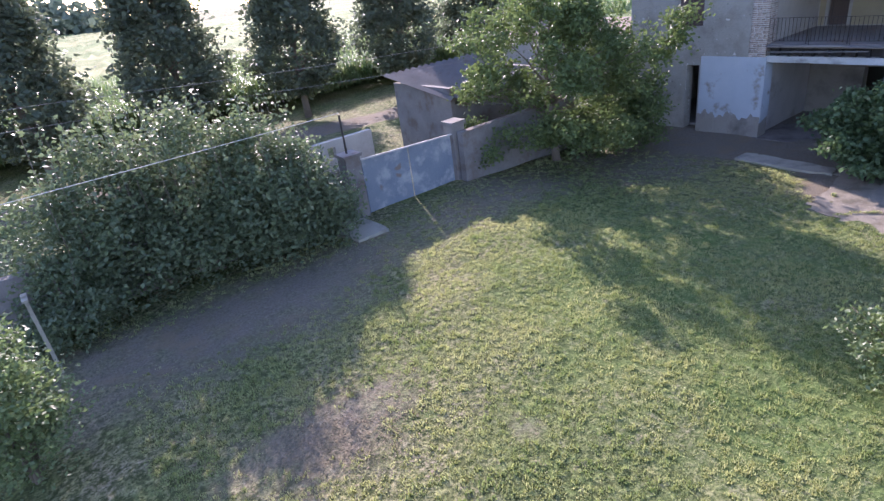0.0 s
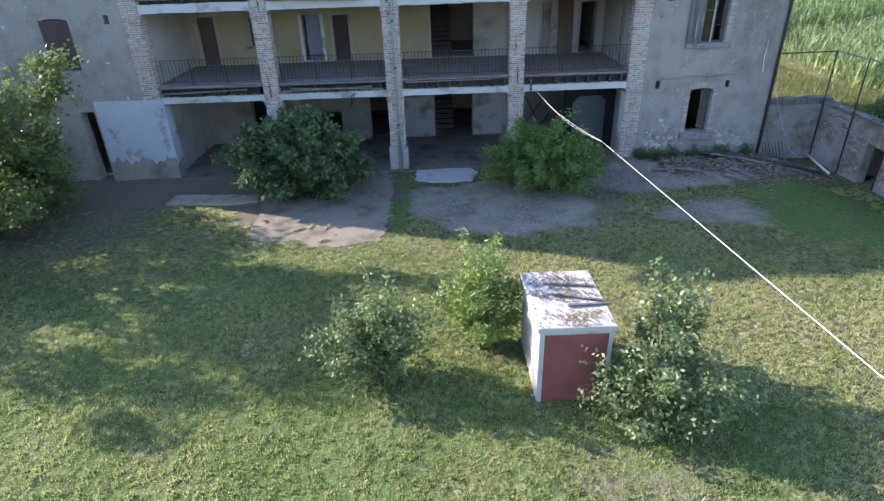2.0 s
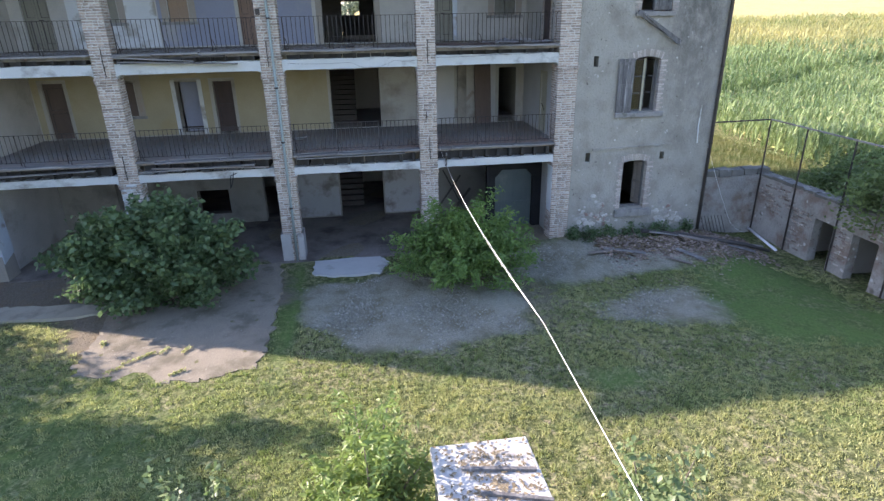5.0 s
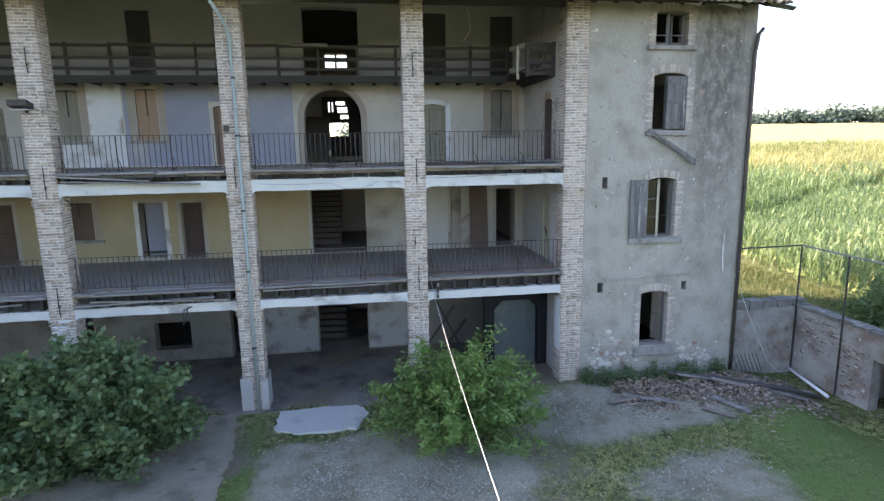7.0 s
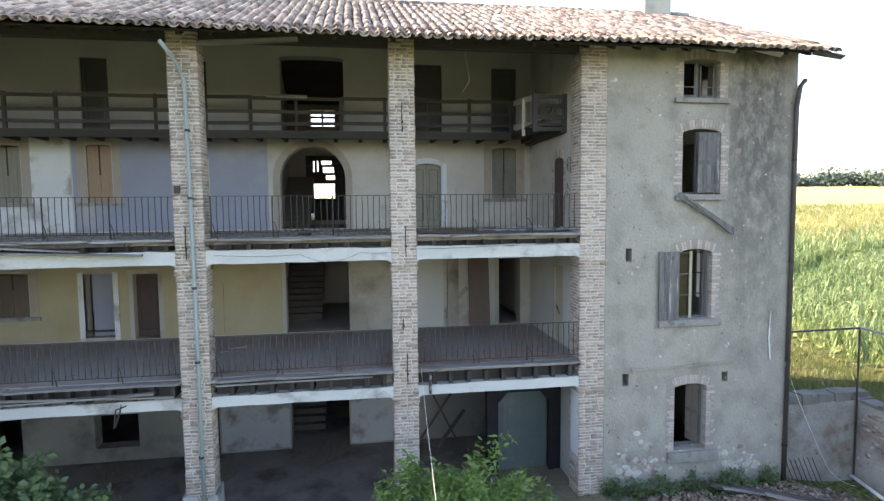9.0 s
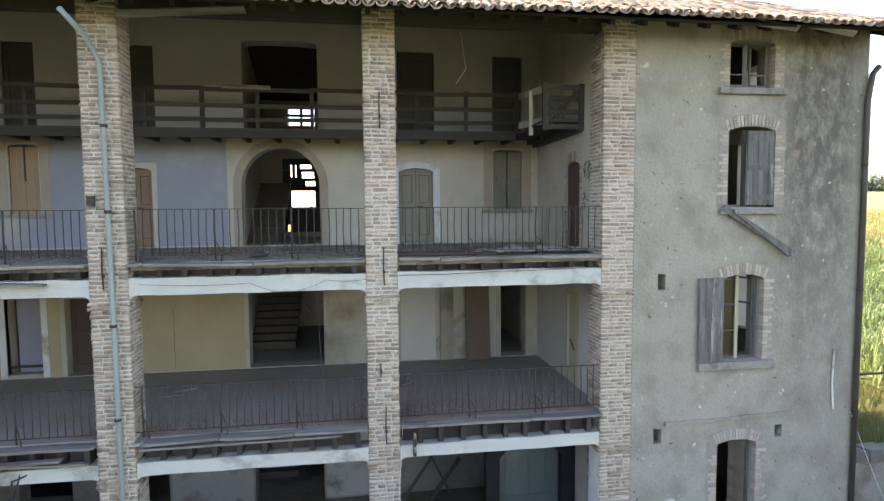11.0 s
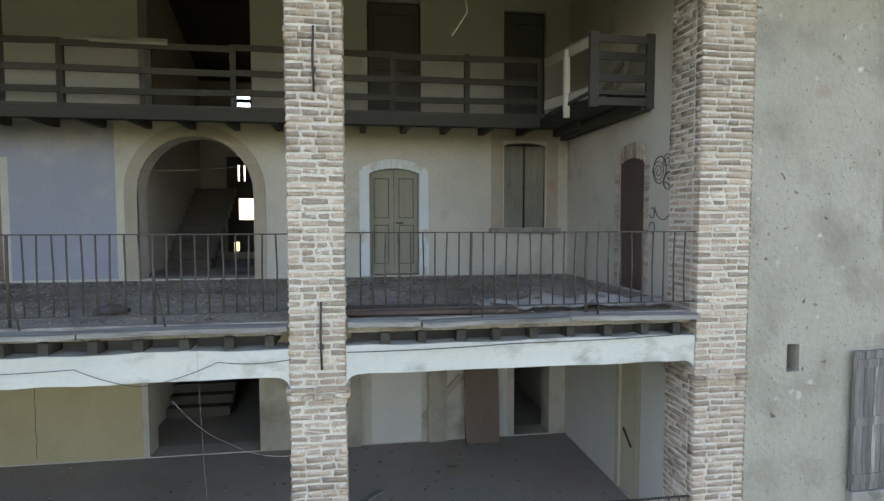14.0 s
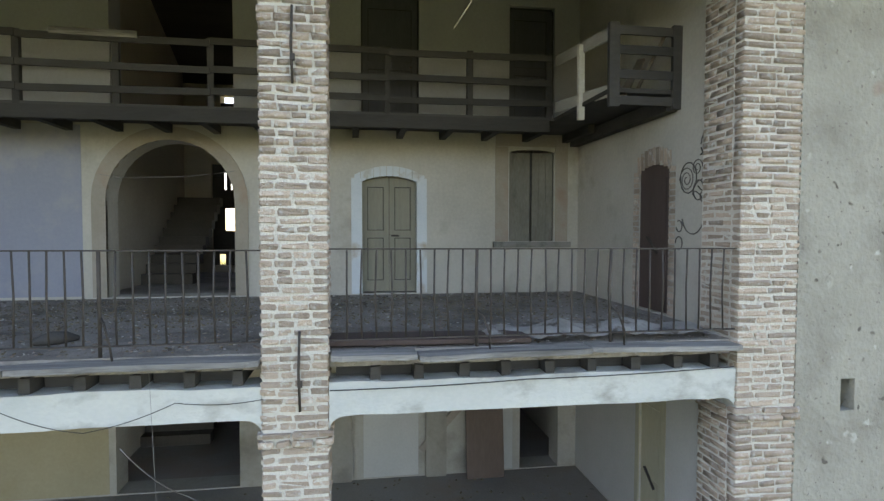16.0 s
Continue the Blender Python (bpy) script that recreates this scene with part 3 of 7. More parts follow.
def wall(name, axis, at, thick, u0, u1, z0, z1, holes, material, label):
    """A wall across x (axis 'x', running along y) or across y. holes: (u0, u1, z0, z1, rise of the arched head)."""
    us = sorted({u0, u1, *[h[0] for h in holes], *[h[1] for h in holes], *([RIDGE_X] if axis == "y" and u0 < RIDGE_X < u1 else [])})
    zs = sorted({z0, z1, *[h[2] for h in holes], *[h[3] for h in holes]})
    bm = bmesh.new()
    cache = {}

    def vert(u, z, d):
        k = (round(u, 4), round(z, 4), d)
        if k not in cache:
            w = at + d * thick
            if axis == "y" and u > 20:
                z = min(z, roof_under(u))
            cache[k] = bm.verts.new((w, u, z) if axis == "x" else (u, w, z))
        return cache[k]

    def full(i, j):
        if not (0 <= i < len(us) - 1 and 0 <= j < len(zs) - 1):
            return False
        cu, cz = (us[i] + us[i + 1]) / 2, (zs[j] + zs[j + 1]) / 2
        return not any(h[0] < cu < h[1] and h[2] < cz < h[3] for h in holes)

    for i in range(len(us) - 1):
        for j in range(len(zs) - 1):
            if not full(i, j):
                continue
            a, b, c, d = us[i], us[i + 1], zs[j], zs[j + 1]
            for k in (0, 1):
                bm.faces.new([vert(a, c, k), vert(b, c, k), vert(b, d, k), vert(a, d, k)])
            for di, dj, q in ((-1, 0, ((a, c), (a, d))), (1, 0, ((b, c), (b, d))), (0, -1, ((a, c), (b, c))), (0, 1, ((a, d), (b, d)))):
                if not full(i + di, j + dj):
                    (p0, p1), (q0, q1) = q
                    bm.faces.new([vert(p0, p1, 0), vert(q0, q1, 0), vert(q0, q1, 1), vert(p0, p1, 1)])
    ob = solid(name, bm, material, label, "wall", "structure")
    for h in holes:
        if len(h) > 4 and h[4]:
            a, b, top, r = h[0], h[1], h[3], h[4]
            mid, half = (a + b) / 2, (b - a) / 2
            pts = [(mid + half * math.cos(t), top - r + r * math.sin(t)) for t in [math.pi * k / 16 for k in range(17)]]
            for side in (0, 1):
                arc = pts[:9] if side == 0 else pts[8:]
                quad = [(b, top) if side == 0 else (a, top)] + (arc if side == 0 else arc)
                f = [[(w, y, z) if axis == "x" else (y, w, z) for y, z in quad] for w in (at + 0.002, at + thick - 0.002)]
                bm = bmesh.new()
                v0, v1 = [[bm.verts.new(q) for q in s] for s in f]
                bm.faces.new(v0)
                bm.faces.new(v1[::-1])
                for k in range(len(quad)):
                    j = (k + 1) % len(quad)
                    bm.faces.new((v0[k], v0[j], v1[j], v1[k]))
                part("arch_shoulder", bm, material, ob)
    return ob


WIN = [(-10.62, -9.76, 1.87, 3.55, 0.10), (-10.69, -9.79, 5.16, 6.88, 0.12), (-10.84, -9.84, 8.2, 9.76, 0.12), (-10.78, -9.83, 10.49, 11.40, 0.10)]
SLOTS = [(-8.60, -8.44, 6.61, 6.93), (-8.57, -8.40, 3.58, 3.88), (-11.19, -11.03, 3.55, 3.80)]
wall("wall_front_right", "x", F, 0.5, Y0, -7.93, 0.2, 11.66, WIN + SLOTS, M_FACADE, "weathered grey plaster wall with small windows")
wall("wall_front_left", "x", F, 0.5, 10.75, Y1, 0.2, 11.45, [(12.65, 13.65, 4.98, 6.74, 0.1), (12.70, 13.26, 0.4, 3.47), (11.2, 11.38, 3.6, 3.86), (11.2, 11.38, 6.5, 6.8)], M_FACADE, "grey plaster wall of the far bay")
wall("wall_end_right", "y", Y0, 0.5, F + 0.5, REAR, 0.2, 14.6, [(25.75, 27.05, 5.15, 6.85, 0.1), (25.75, 27.05, 8.25, 9.85, 0.1), (25.85, 27.0, 10.95, 11.62)], M_PLASTER, "plaster end wall beside the maize field")
wall("wall_end_left", "y", Y1 - 0.5, 0.5, F + 0.5, REAR, 0.2, 14.6, [], M_PLASTER, "plaster end wall toward the low wing")
ARCH2 = (-1.84, 0.02, 7.36, 9.76, 0.93)
HOLES_G = [(-1.80, -0.10, 0.75, 2.95), (4.16, 5.33, 1.2, 2.16), (1.95, 2.85, 0.75, 2.7), (7.2, 8.2, 0.75, 2.75)]
HOLES_1 = [(-1.87, -0.05, 4.32, 6.45), (-7.13, -6.45, 4.32, 6.35), (3.46, 4.13, 4.32, 6.17), (4.64, 5.41, 4.40, 6.2), (6.80, 7.64, 5.05, 6.26), (9.12, 9.82, 4.32, 6.25)]
HOLES_2 = [ARCH2, (2.07, 2.85, 7.36, 9.25, 0.09), (-4.68, -3.80, 7.36, 9.27, 0.09), (-7.02, -6.24, 8.2, 9.74, 0.07), (4.51, 5.16, 8.18, 9.78, 0.06), (6.80, 7.49, 8.18, 9.74, 0.06), (8.95, 9.8, 7.36, 9.24, 0.09)]
HOLES_3 = [(-1.84, -0.07, 10.1, 12.3, 0.06), (1.93, 2.65, 10.1, 12.1), (-4.72, -3.79, 10.1, 12.15), (-7.01, -6.23, 10.1, 12.1), (4.5, 5.2, 10.1, 12.1)]
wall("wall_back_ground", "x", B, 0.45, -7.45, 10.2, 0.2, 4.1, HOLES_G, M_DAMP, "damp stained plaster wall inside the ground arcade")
wall("wall_back_first", "x", B, 0.45, -7.45, 10.2, 4.1, 7.15, HOLES_1, M_PLASTER_1, "old plaster wall of the first gallery")
wall("wall_back_second", "x", B, 0.45, -7.45, 10.2, 7.15, 10.0, HOLES_2, M_PLASTER_IN, "old plaster wall with an arched passage")
wall("wall_back_attic", "x", B, 0.45, -7.45, 10.2, 10.0, 13.3, HOLES_3, M_ATTIC_SHADE, "plaster wall under the roof, toned down for shade")
wall("wall_side_right", "y", -7.93, 0.48, F + 0.62, REAR, 0.2, 14.6, [(25.35, 26.10, 7.36, 9.25), (25.43, 25.98, 4.32, 6.3)], M_PLASTER_IN, "plaster side wall of the loggia")
wall("wall_side_left", "y", 10.2, 0.5, F + 0.62, REAR, 0.2, 14.6, [], M_PLASTER_IN, "plaster side wall of the loggia")
wall("wall_rear", "x", REAR, 0.5, Y0, Y1, 0.2, 11.85, [(-2.0, -0.3, 7.5, 9.95), (-1.4, -0.52, 11.04, 11.66)], M_CHARCOAL, "rear wall with open ventilation windows")
for nm, y in (("wall_passage_left", 0.32), ("wall_passage_right", -3.4)):
    wall(nm, "y", y, 0.3, B + 0.45, REAR, 0.2, 14.6, [], M_CHARCOAL, "dim plaster wall of the stair passage")

# low wing beyond the far bay, mostly hidden by the tree
wall("wall_wing_front", "x", F + 0.05, 0.5, Y1, 26.0, 0.2, 4.6, [(19.5, 20.5, 1.8, 3.2)], M_PLASTER, "plaster wall of the low wing behind the tree")
bm = bmesh.new()
prism(bm, [(Y1 + 0.01, 4.55), (26.3, 4.55), (26.3, 4.7), (Y1 + 0.01, 4.7)], F - 0.25, 30.0)
solid("roof_wing", bm, M_TILE, "low tiled roof of the side wing", "roof", "structure")

# ---------------- floors and decks ----------------
for nm, z, mt, lb in (("floor_first", 4.30, M_SWEPT, "dusty worn floor of the first gallery"), ("floor_second", 7.34, M_DUST, "dirt covered floor of the second gallery")):
    bm = bmesh.new()
    bx(bm, F + 0.12, REAR, -7.45, 10.2, z - 0.14, z)
    solid(nm, bm, mt, lb, "floor", "structure")
bm = bmesh.new()
bx(bm, F - 0.2, REAR, -7.45, 10.2, 0.3, 0.80)
solid("floor_ground", bm, M_EARTH, "dark trodden floor under the arcade", "floor", "structure")
for k, (a, b) in enumerate(((Y0 + 0.5, -7.93), (10.7, Y1 - 0.5))):
    for z in (0.9, 4.3, 7.34, 10.0):
        bm = bmesh.new()
        bx(bm, F + 0.5, REAR, a, b, z - 0.2, z)
        solid("floor_room_%d_%d" % (k, round(z)), bm, M_CHARCOAL, "dim floor of an empty room", "floor", "structure")

PILLARS = [(-7.93, -7.30), (-3.44, -2.88), (1.08, 1.68), (5.67, 6.25), (10.12, 10.75)]
BAYS = [(PILLARS[i][1], PILLARS[i + 1][0]) for i in range(4)]


def beam(y0, y1, zb, zt):
    """A plastered beam with small rounded haunches where it meets the pillars."""
    bm = bmesh.new()
    r = 0.13
    left = [(y0 + r - r * math.sin(t), zb - r + r * math.cos(t)) for t in [math.pi / 2 * k / 5 for k in range(6)]]
    right = [(y1 - r + r * math.sin(t), zb - r + r * math.cos(t)) for t in [math.pi / 2 * k / 5 for k in range(6)]]
    n = 14
    top = [(y1 + (y0 - y1) * k / n, zt + random.uniform(-0.012, 0.012)) for k in range(n + 1)]
    prism(bm, [(y, z) for y, z in left[::-1]] + [(y0 + (y1 - y0) * k / n, zb + random.uniform(-0.008, 0.008)) for k in range(1, n)] + right + top, F + 0.02, F + 0.36)
    return solid("beam", bm, M_BEAM, "peeling whitewashed beam between brick pillars", "beam", "structure", "gallery beams")


for y0, y1 in BAYS:
    beam(y0, y1, 3.66, 3.89)
    beam(y0, y1, 6.79, 7.08)


def rough_board(bm, a, b, w, h, jag=0.006):
    """A weathered board along y: worn front edge, slight warp, split ends."""
    a, b = Vector(a), Vector(b)
    n = max(4, int((b - a).length / 0.09))
    warp = random.uniform(-0.012, 0.012)
    rings = []
    for k in range(n + 1):
        u = k / n
        p = a.lerp(b, u) + Vector((0, 0, warp * math.sin(math.pi * u)))
        f = w / 2 - abs(random.gauss(0, jag)) - (random.uniform(0, 0.05) if k in (0, n) else 0)
        d = random.uniform(-0.0015, 0.0015)
        rings.append([bm.verts.new(p + Vector(q)) for q in ((-f, 0, -h / 2 + d), (-f + 0.008, 0, h / 2 + d), (w / 2, 0, h / 2 - d), (w / 2, 0, -h / 2 - d))])
    for r0, r1 in zip(rings, rings[1:]):
        for j in range(4):
            bm.faces.new((r0[j], r0[(j + 1) % 4], r1[(j + 1) % 4], r1[j]))
    bm.faces.new(rings[0][::-1])
    bm.faces.new(rings[-1])


def deck_edge(y0, y1, zb, z):
    """Joist ends and uneven edge boards over a beam."""
    t = thing("deck_edge", (F, (y0 + y1) / 2, zb), "grey weathered edge boards on dark joist ends", "deck", group="gallery edges")
    y = y0 + 0.2
    while y < y1 - 0.1:
        bm = bmesh.new()
        bx(bm, F + 0.06, F + 1.2, y - 0.045, y + 0.045, zb + 0.004, z - 0.145, 0.006)
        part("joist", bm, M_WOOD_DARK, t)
        bm = bmesh.new()
        bx(bm, F + 0.24, F + 0.29, y + 0.047, min(y1, y + 0.345), zb + 0.003, z - 0.146, 0.004)
        part("blocking", bm, M_WOOD_DARK, t)
        y += 0.41 + random.uniform(-0.03, 0.03)
    y = y0 + 0.01
    while y < y1 - 0.05:
        e = min(y1 - 0.01, y + random.uniform(1.2, 2.0))
        bm = bmesh.new()
        xa = F - 0.02 + random.uniform(-0.03, 0.02)
        rough_board(bm, (xa, y, z - 0.03 + random.uniform(-0.03, 0.012)), (xa + random.uniform(-0.03, 0.03), e - 0.015, z - 0.03 + random.uniform(-0.03, 0.012)), 0.26, 0.045)
        part("edge_board", bm, M_WOOD_H, t)
        y = e
    return t


def railing(y0, y1, z):
    t = thing("railing", (F + 0.1, (y0 + y1) / 2, z), "thin rusty iron railing with upright rods", "railing", group="gallery railings")
    x = F + 0.06
    bm = bmesh.new()
    bar(bm, (x, y0, z + 0.87), (x, y1, z + 0.88), 0.035, 0.012)
    part("top_rail", bm, M_IRON, t)
    bm = bmesh.new()
    bar(bm, (x, y0, z + 0.09), (x, y1, z + 0.09), 0.03, 0.012)
    part("bottom_rail", bm, M_IRON, t)
    k, y = 0, y0 + 0.12
    while y < y1 - 0.04:
        bm = bmesh.new()
        heavy = k % 10 == 9
        w = random.uniform(-0.015, 0.015)
        tube(bm, [(x, y, z + (0.0 if heavy else 0.09)), (x + w * 0.5, y + w, z + 0.5), (x, y, z + 0.87)], [0.016 if heavy else 0.009] * 3, 5)
        part("post" if heavy else "baluster", bm, M_IRON, t)
        if heavy:
            bm = bmesh.new()
            tube(bm, [(x + 0.01, y, z + 0.33), (x - 0.05, y - 0.05, z + 0.28), (x - 0.08, y - 0.1, z + 0.12), (x - 0.06, y - 0.11, z - 0.02)], [0.010] * 4, 5)
            part("brace", bm, M_IRON, t)
        y += 0.128
        k += 1
    return t


for y0, y1 in BAYS:
    deck_edge(y0, y1, 3.89, 4.31)
    deck_edge(y0, y1, 7.08, 7.35)
    railing(y0, y1, 4.33)
    railing(y0, y1, 7.36)

# ---------------- roof ----------------
SLOPE = (RIDGE_Z - EAVE_Z) / (RIDGE_X - EAVE_X)
RY0, RY1 = -13.05, 16.45
bm = bmesh.new()
for x0, z0, x1, z1 in ((EAVE_X + 0.2, EAVE_Z + 0.2 * SLOPE, RIDGE_X, RIDGE_Z), (RIDGE_X, RIDGE_Z, 34.2, RIDGE_Z - SLOPE * 5.2)):
    v = [bm.verts.new(q) for q in ((x0, RY0, z0), (x1, RY0, z1), (x1, RY1, z1), (x0, RY1, z0), (x0, RY0, z0 - 0.05), (x1, RY0, z1 - 0.05), (x1, RY1, z1 - 0.05), (x0, RY1, z0 - 0.05))]
    for f in ((0, 1, 2, 3), (7, 6, 5, 4), (0, 4, 5, 1), (1, 5, 6, 2), (2, 6, 7, 3), (3, 7, 4, 0)):
        bm.faces.new([v[i] for i in f])
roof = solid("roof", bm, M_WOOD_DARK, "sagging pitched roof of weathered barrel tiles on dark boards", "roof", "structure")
bm = bmesh.new()
y = RY0 + 0.15
while y < RY1:
    bar(bm, (F - 0.3, y, EAVE_Z + SLOPE * (F - 0.3 - EAVE_X) - 0.12), (RIDGE_X, y, RIDGE_Z - 0.12), 0.09, 0.13)
    y += 0.62
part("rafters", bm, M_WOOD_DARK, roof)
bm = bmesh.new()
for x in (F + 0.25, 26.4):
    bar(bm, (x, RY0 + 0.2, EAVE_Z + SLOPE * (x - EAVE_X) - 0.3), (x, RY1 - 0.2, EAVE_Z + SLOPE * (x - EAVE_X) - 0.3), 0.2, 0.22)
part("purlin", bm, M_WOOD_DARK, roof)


def tile_shape(r=0.105, length=0.44, taper=0.78):
    """A half-round tapered roof tile: eave end at the origin, running up the slope."""
    vv, ff = [], []
    for s, k in ((0.0, 1.0), (length, taper)):
        for d in (0.0, -0.016):
            vv += [(s, (r + d) * k * math.cos(t), (r + d) * k * math.sin(t) * 0.8) for t in [math.pi * j / 5 for j in range(6)]]
    for j in range(5):
        ff += [(j, j + 1, 13 + j, 12 + j), (6 + j, 18 + j, 19 + j, 7 + j), (j, 6 + j, 7 + j, j + 1)]
    return np.array(vv), np.array(ff)


TV, TF = tile_shape()
tile_me = soup("roof_tile", TV, TF, M_TILE)
tilt = math.atan(SLOPE)
ca, sa = math.cos(tilt), math.sin(tilt)
rest_v, rest_f, count = [], [], 0
rows = int(math.hypot(RIDGE_X - EAVE_X, RIDGE_Z - EAVE_Z) / 0.345)
for r in range(rows):
    y = RY0 + 0.1
    while y < RY1:
        for chan in (0, 1):
            if chan and r > 3:
                continue
            s = r * 0.345 - 0.06 + (random.uniform(-0.03, 0.03) if r else random.uniform(-0.08, 0.06))
            yy = y + chan * 0.105 + random.uniform(-0.012, 0.012)
            up = 0.025 + (0.0 if chan else 0.045) + random.uniform(-0.01, 0.012) + 0.03 * math.sin(y * 0.55)
            twist = random.uniform(-0.05, 0.05)
            if r < 2 and not chan and count < 300 and y < 14:
                ob = new("roof_tile", tile_me)
                ob.matrix_world = Matrix.Translation((EAVE_X + s * ca - up * sa, yy, EAVE_Z + s * sa + up * ca)) @ Euler((0, -tilt + 0.05, twist)).to_matrix().to_4x4()
                ob.parent = roof
                count += 1
            else:
                v = TV.copy()
                if chan:
                    v[:, 2] = 0.10 - v[:, 2]
                c, q = math.cos(twist), math.sin(twist)
                v = np.stack([v[:, 0] * c - v[:, 1] * q, v[:, 0] * q + v[:, 1] * c, v[:, 2]], 1)
                w = np.stack([EAVE_X + (s + v[:, 0]) * ca - (up + v[:, 2] + v[:, 0] * 0.05) * sa, yy + v[:, 1], EAVE_Z + (s + v[:, 0]) * sa + (up + v[:, 2] + v[:, 0] * 0.05) * ca], 1)
                rest_f.append(TF + len(rest_v) * 24)
                rest_v.append(w)
        y += 0.21
ob = new("roof_tiles", soup("roof_tiles", np.concatenate(rest_v), np.concatenate(rest_f), M_TILE))
ob.parent = roof
tagged(ob, kind="stuff")
bm = bmesh.new()
y = RY0
while y < RY1:
    tube(bm, [(RIDGE_X, y, RIDGE_Z + 0.06), (RIDGE_X, y + 0.44, RIDGE_Z + 0.10)], [0.13, 0.11], 8)
    y += 0.4
part("ridge_tiles", bm, M_TILE, roof)

chim = thing("chimney", (29.2, -11.9, 13.8), "squat grey rendered chimney with open vents", "chimney")
bm = bmesh.new()
bx(bm, 28.8, 29.7, -12.35, -11.45, 13.2, 14.75)
part("stack", bm, M_PLASTER, chim)
for dx, dy in ((0.08, 0.08), (0.82, 0.08), (0.08, 0.82), (0.82, 0.82), (0.45, 0.08), (0.08, 0.45)):
    bm = bmesh.new()
    bx(bm, 28.8 + dx - 0.07, 28.8 + dx + 0.07, -12.35 + dy - 0.07, -12.35 + dy + 0.07, 14.75, 15.1)
    part("vent_pier", bm, M_BRICK, chim)
bm = bmesh.new()
bx(bm, 28.7, 29.8, -12.45, -11.35, 15.1, 15.2)
part("cap", bm, M_STONE, chim)

for k, (a, b) in enumerate((((F - 0.45, -10.1, 11.56), (F - 0.7, -10.68, 11.40)), ((F - 0.4, -11.1, 11.60), (F - 0.72, -11.82, 11.34)), ((F - 0.75, -12.6, 11.42), (F - 0.85, -13.28, 11.30)), ((F - 0.2, 1.0, 11.34), (F - 0.3, -1.0, 11.46)))):
    bm = bmesh.new()
    bar(bm, a, b, 0.16, 0.03, (0.4, 0.3, 1))
    solid("broken_board", bm, M_WHITEFRAME if k < 2 else M_WOOD_H, "broken pale board hanging from the eaves", "board", group="broken eave boards")


# ---------------- pillars ----------------
BL, BH, BD, J = 0.262, 0.0500, 0.12, 0.0230


def piece_mesh(name, lx, ly, lz, material):
    bm = bmesh.new()
    bx(bm, -lx / 2, lx / 2, -ly / 2, ly / 2, -lz / 2, lz / 2)
    bmesh.ops.bevel(bm, geom=bm.edges[:], offset=0.009, segments=1, affect="EDGES")
    for q in bm.verts:
        q.co += Vector([random.uniform(-0.009, 0.009) for _ in range(3)])
    return done(bm, name, material)


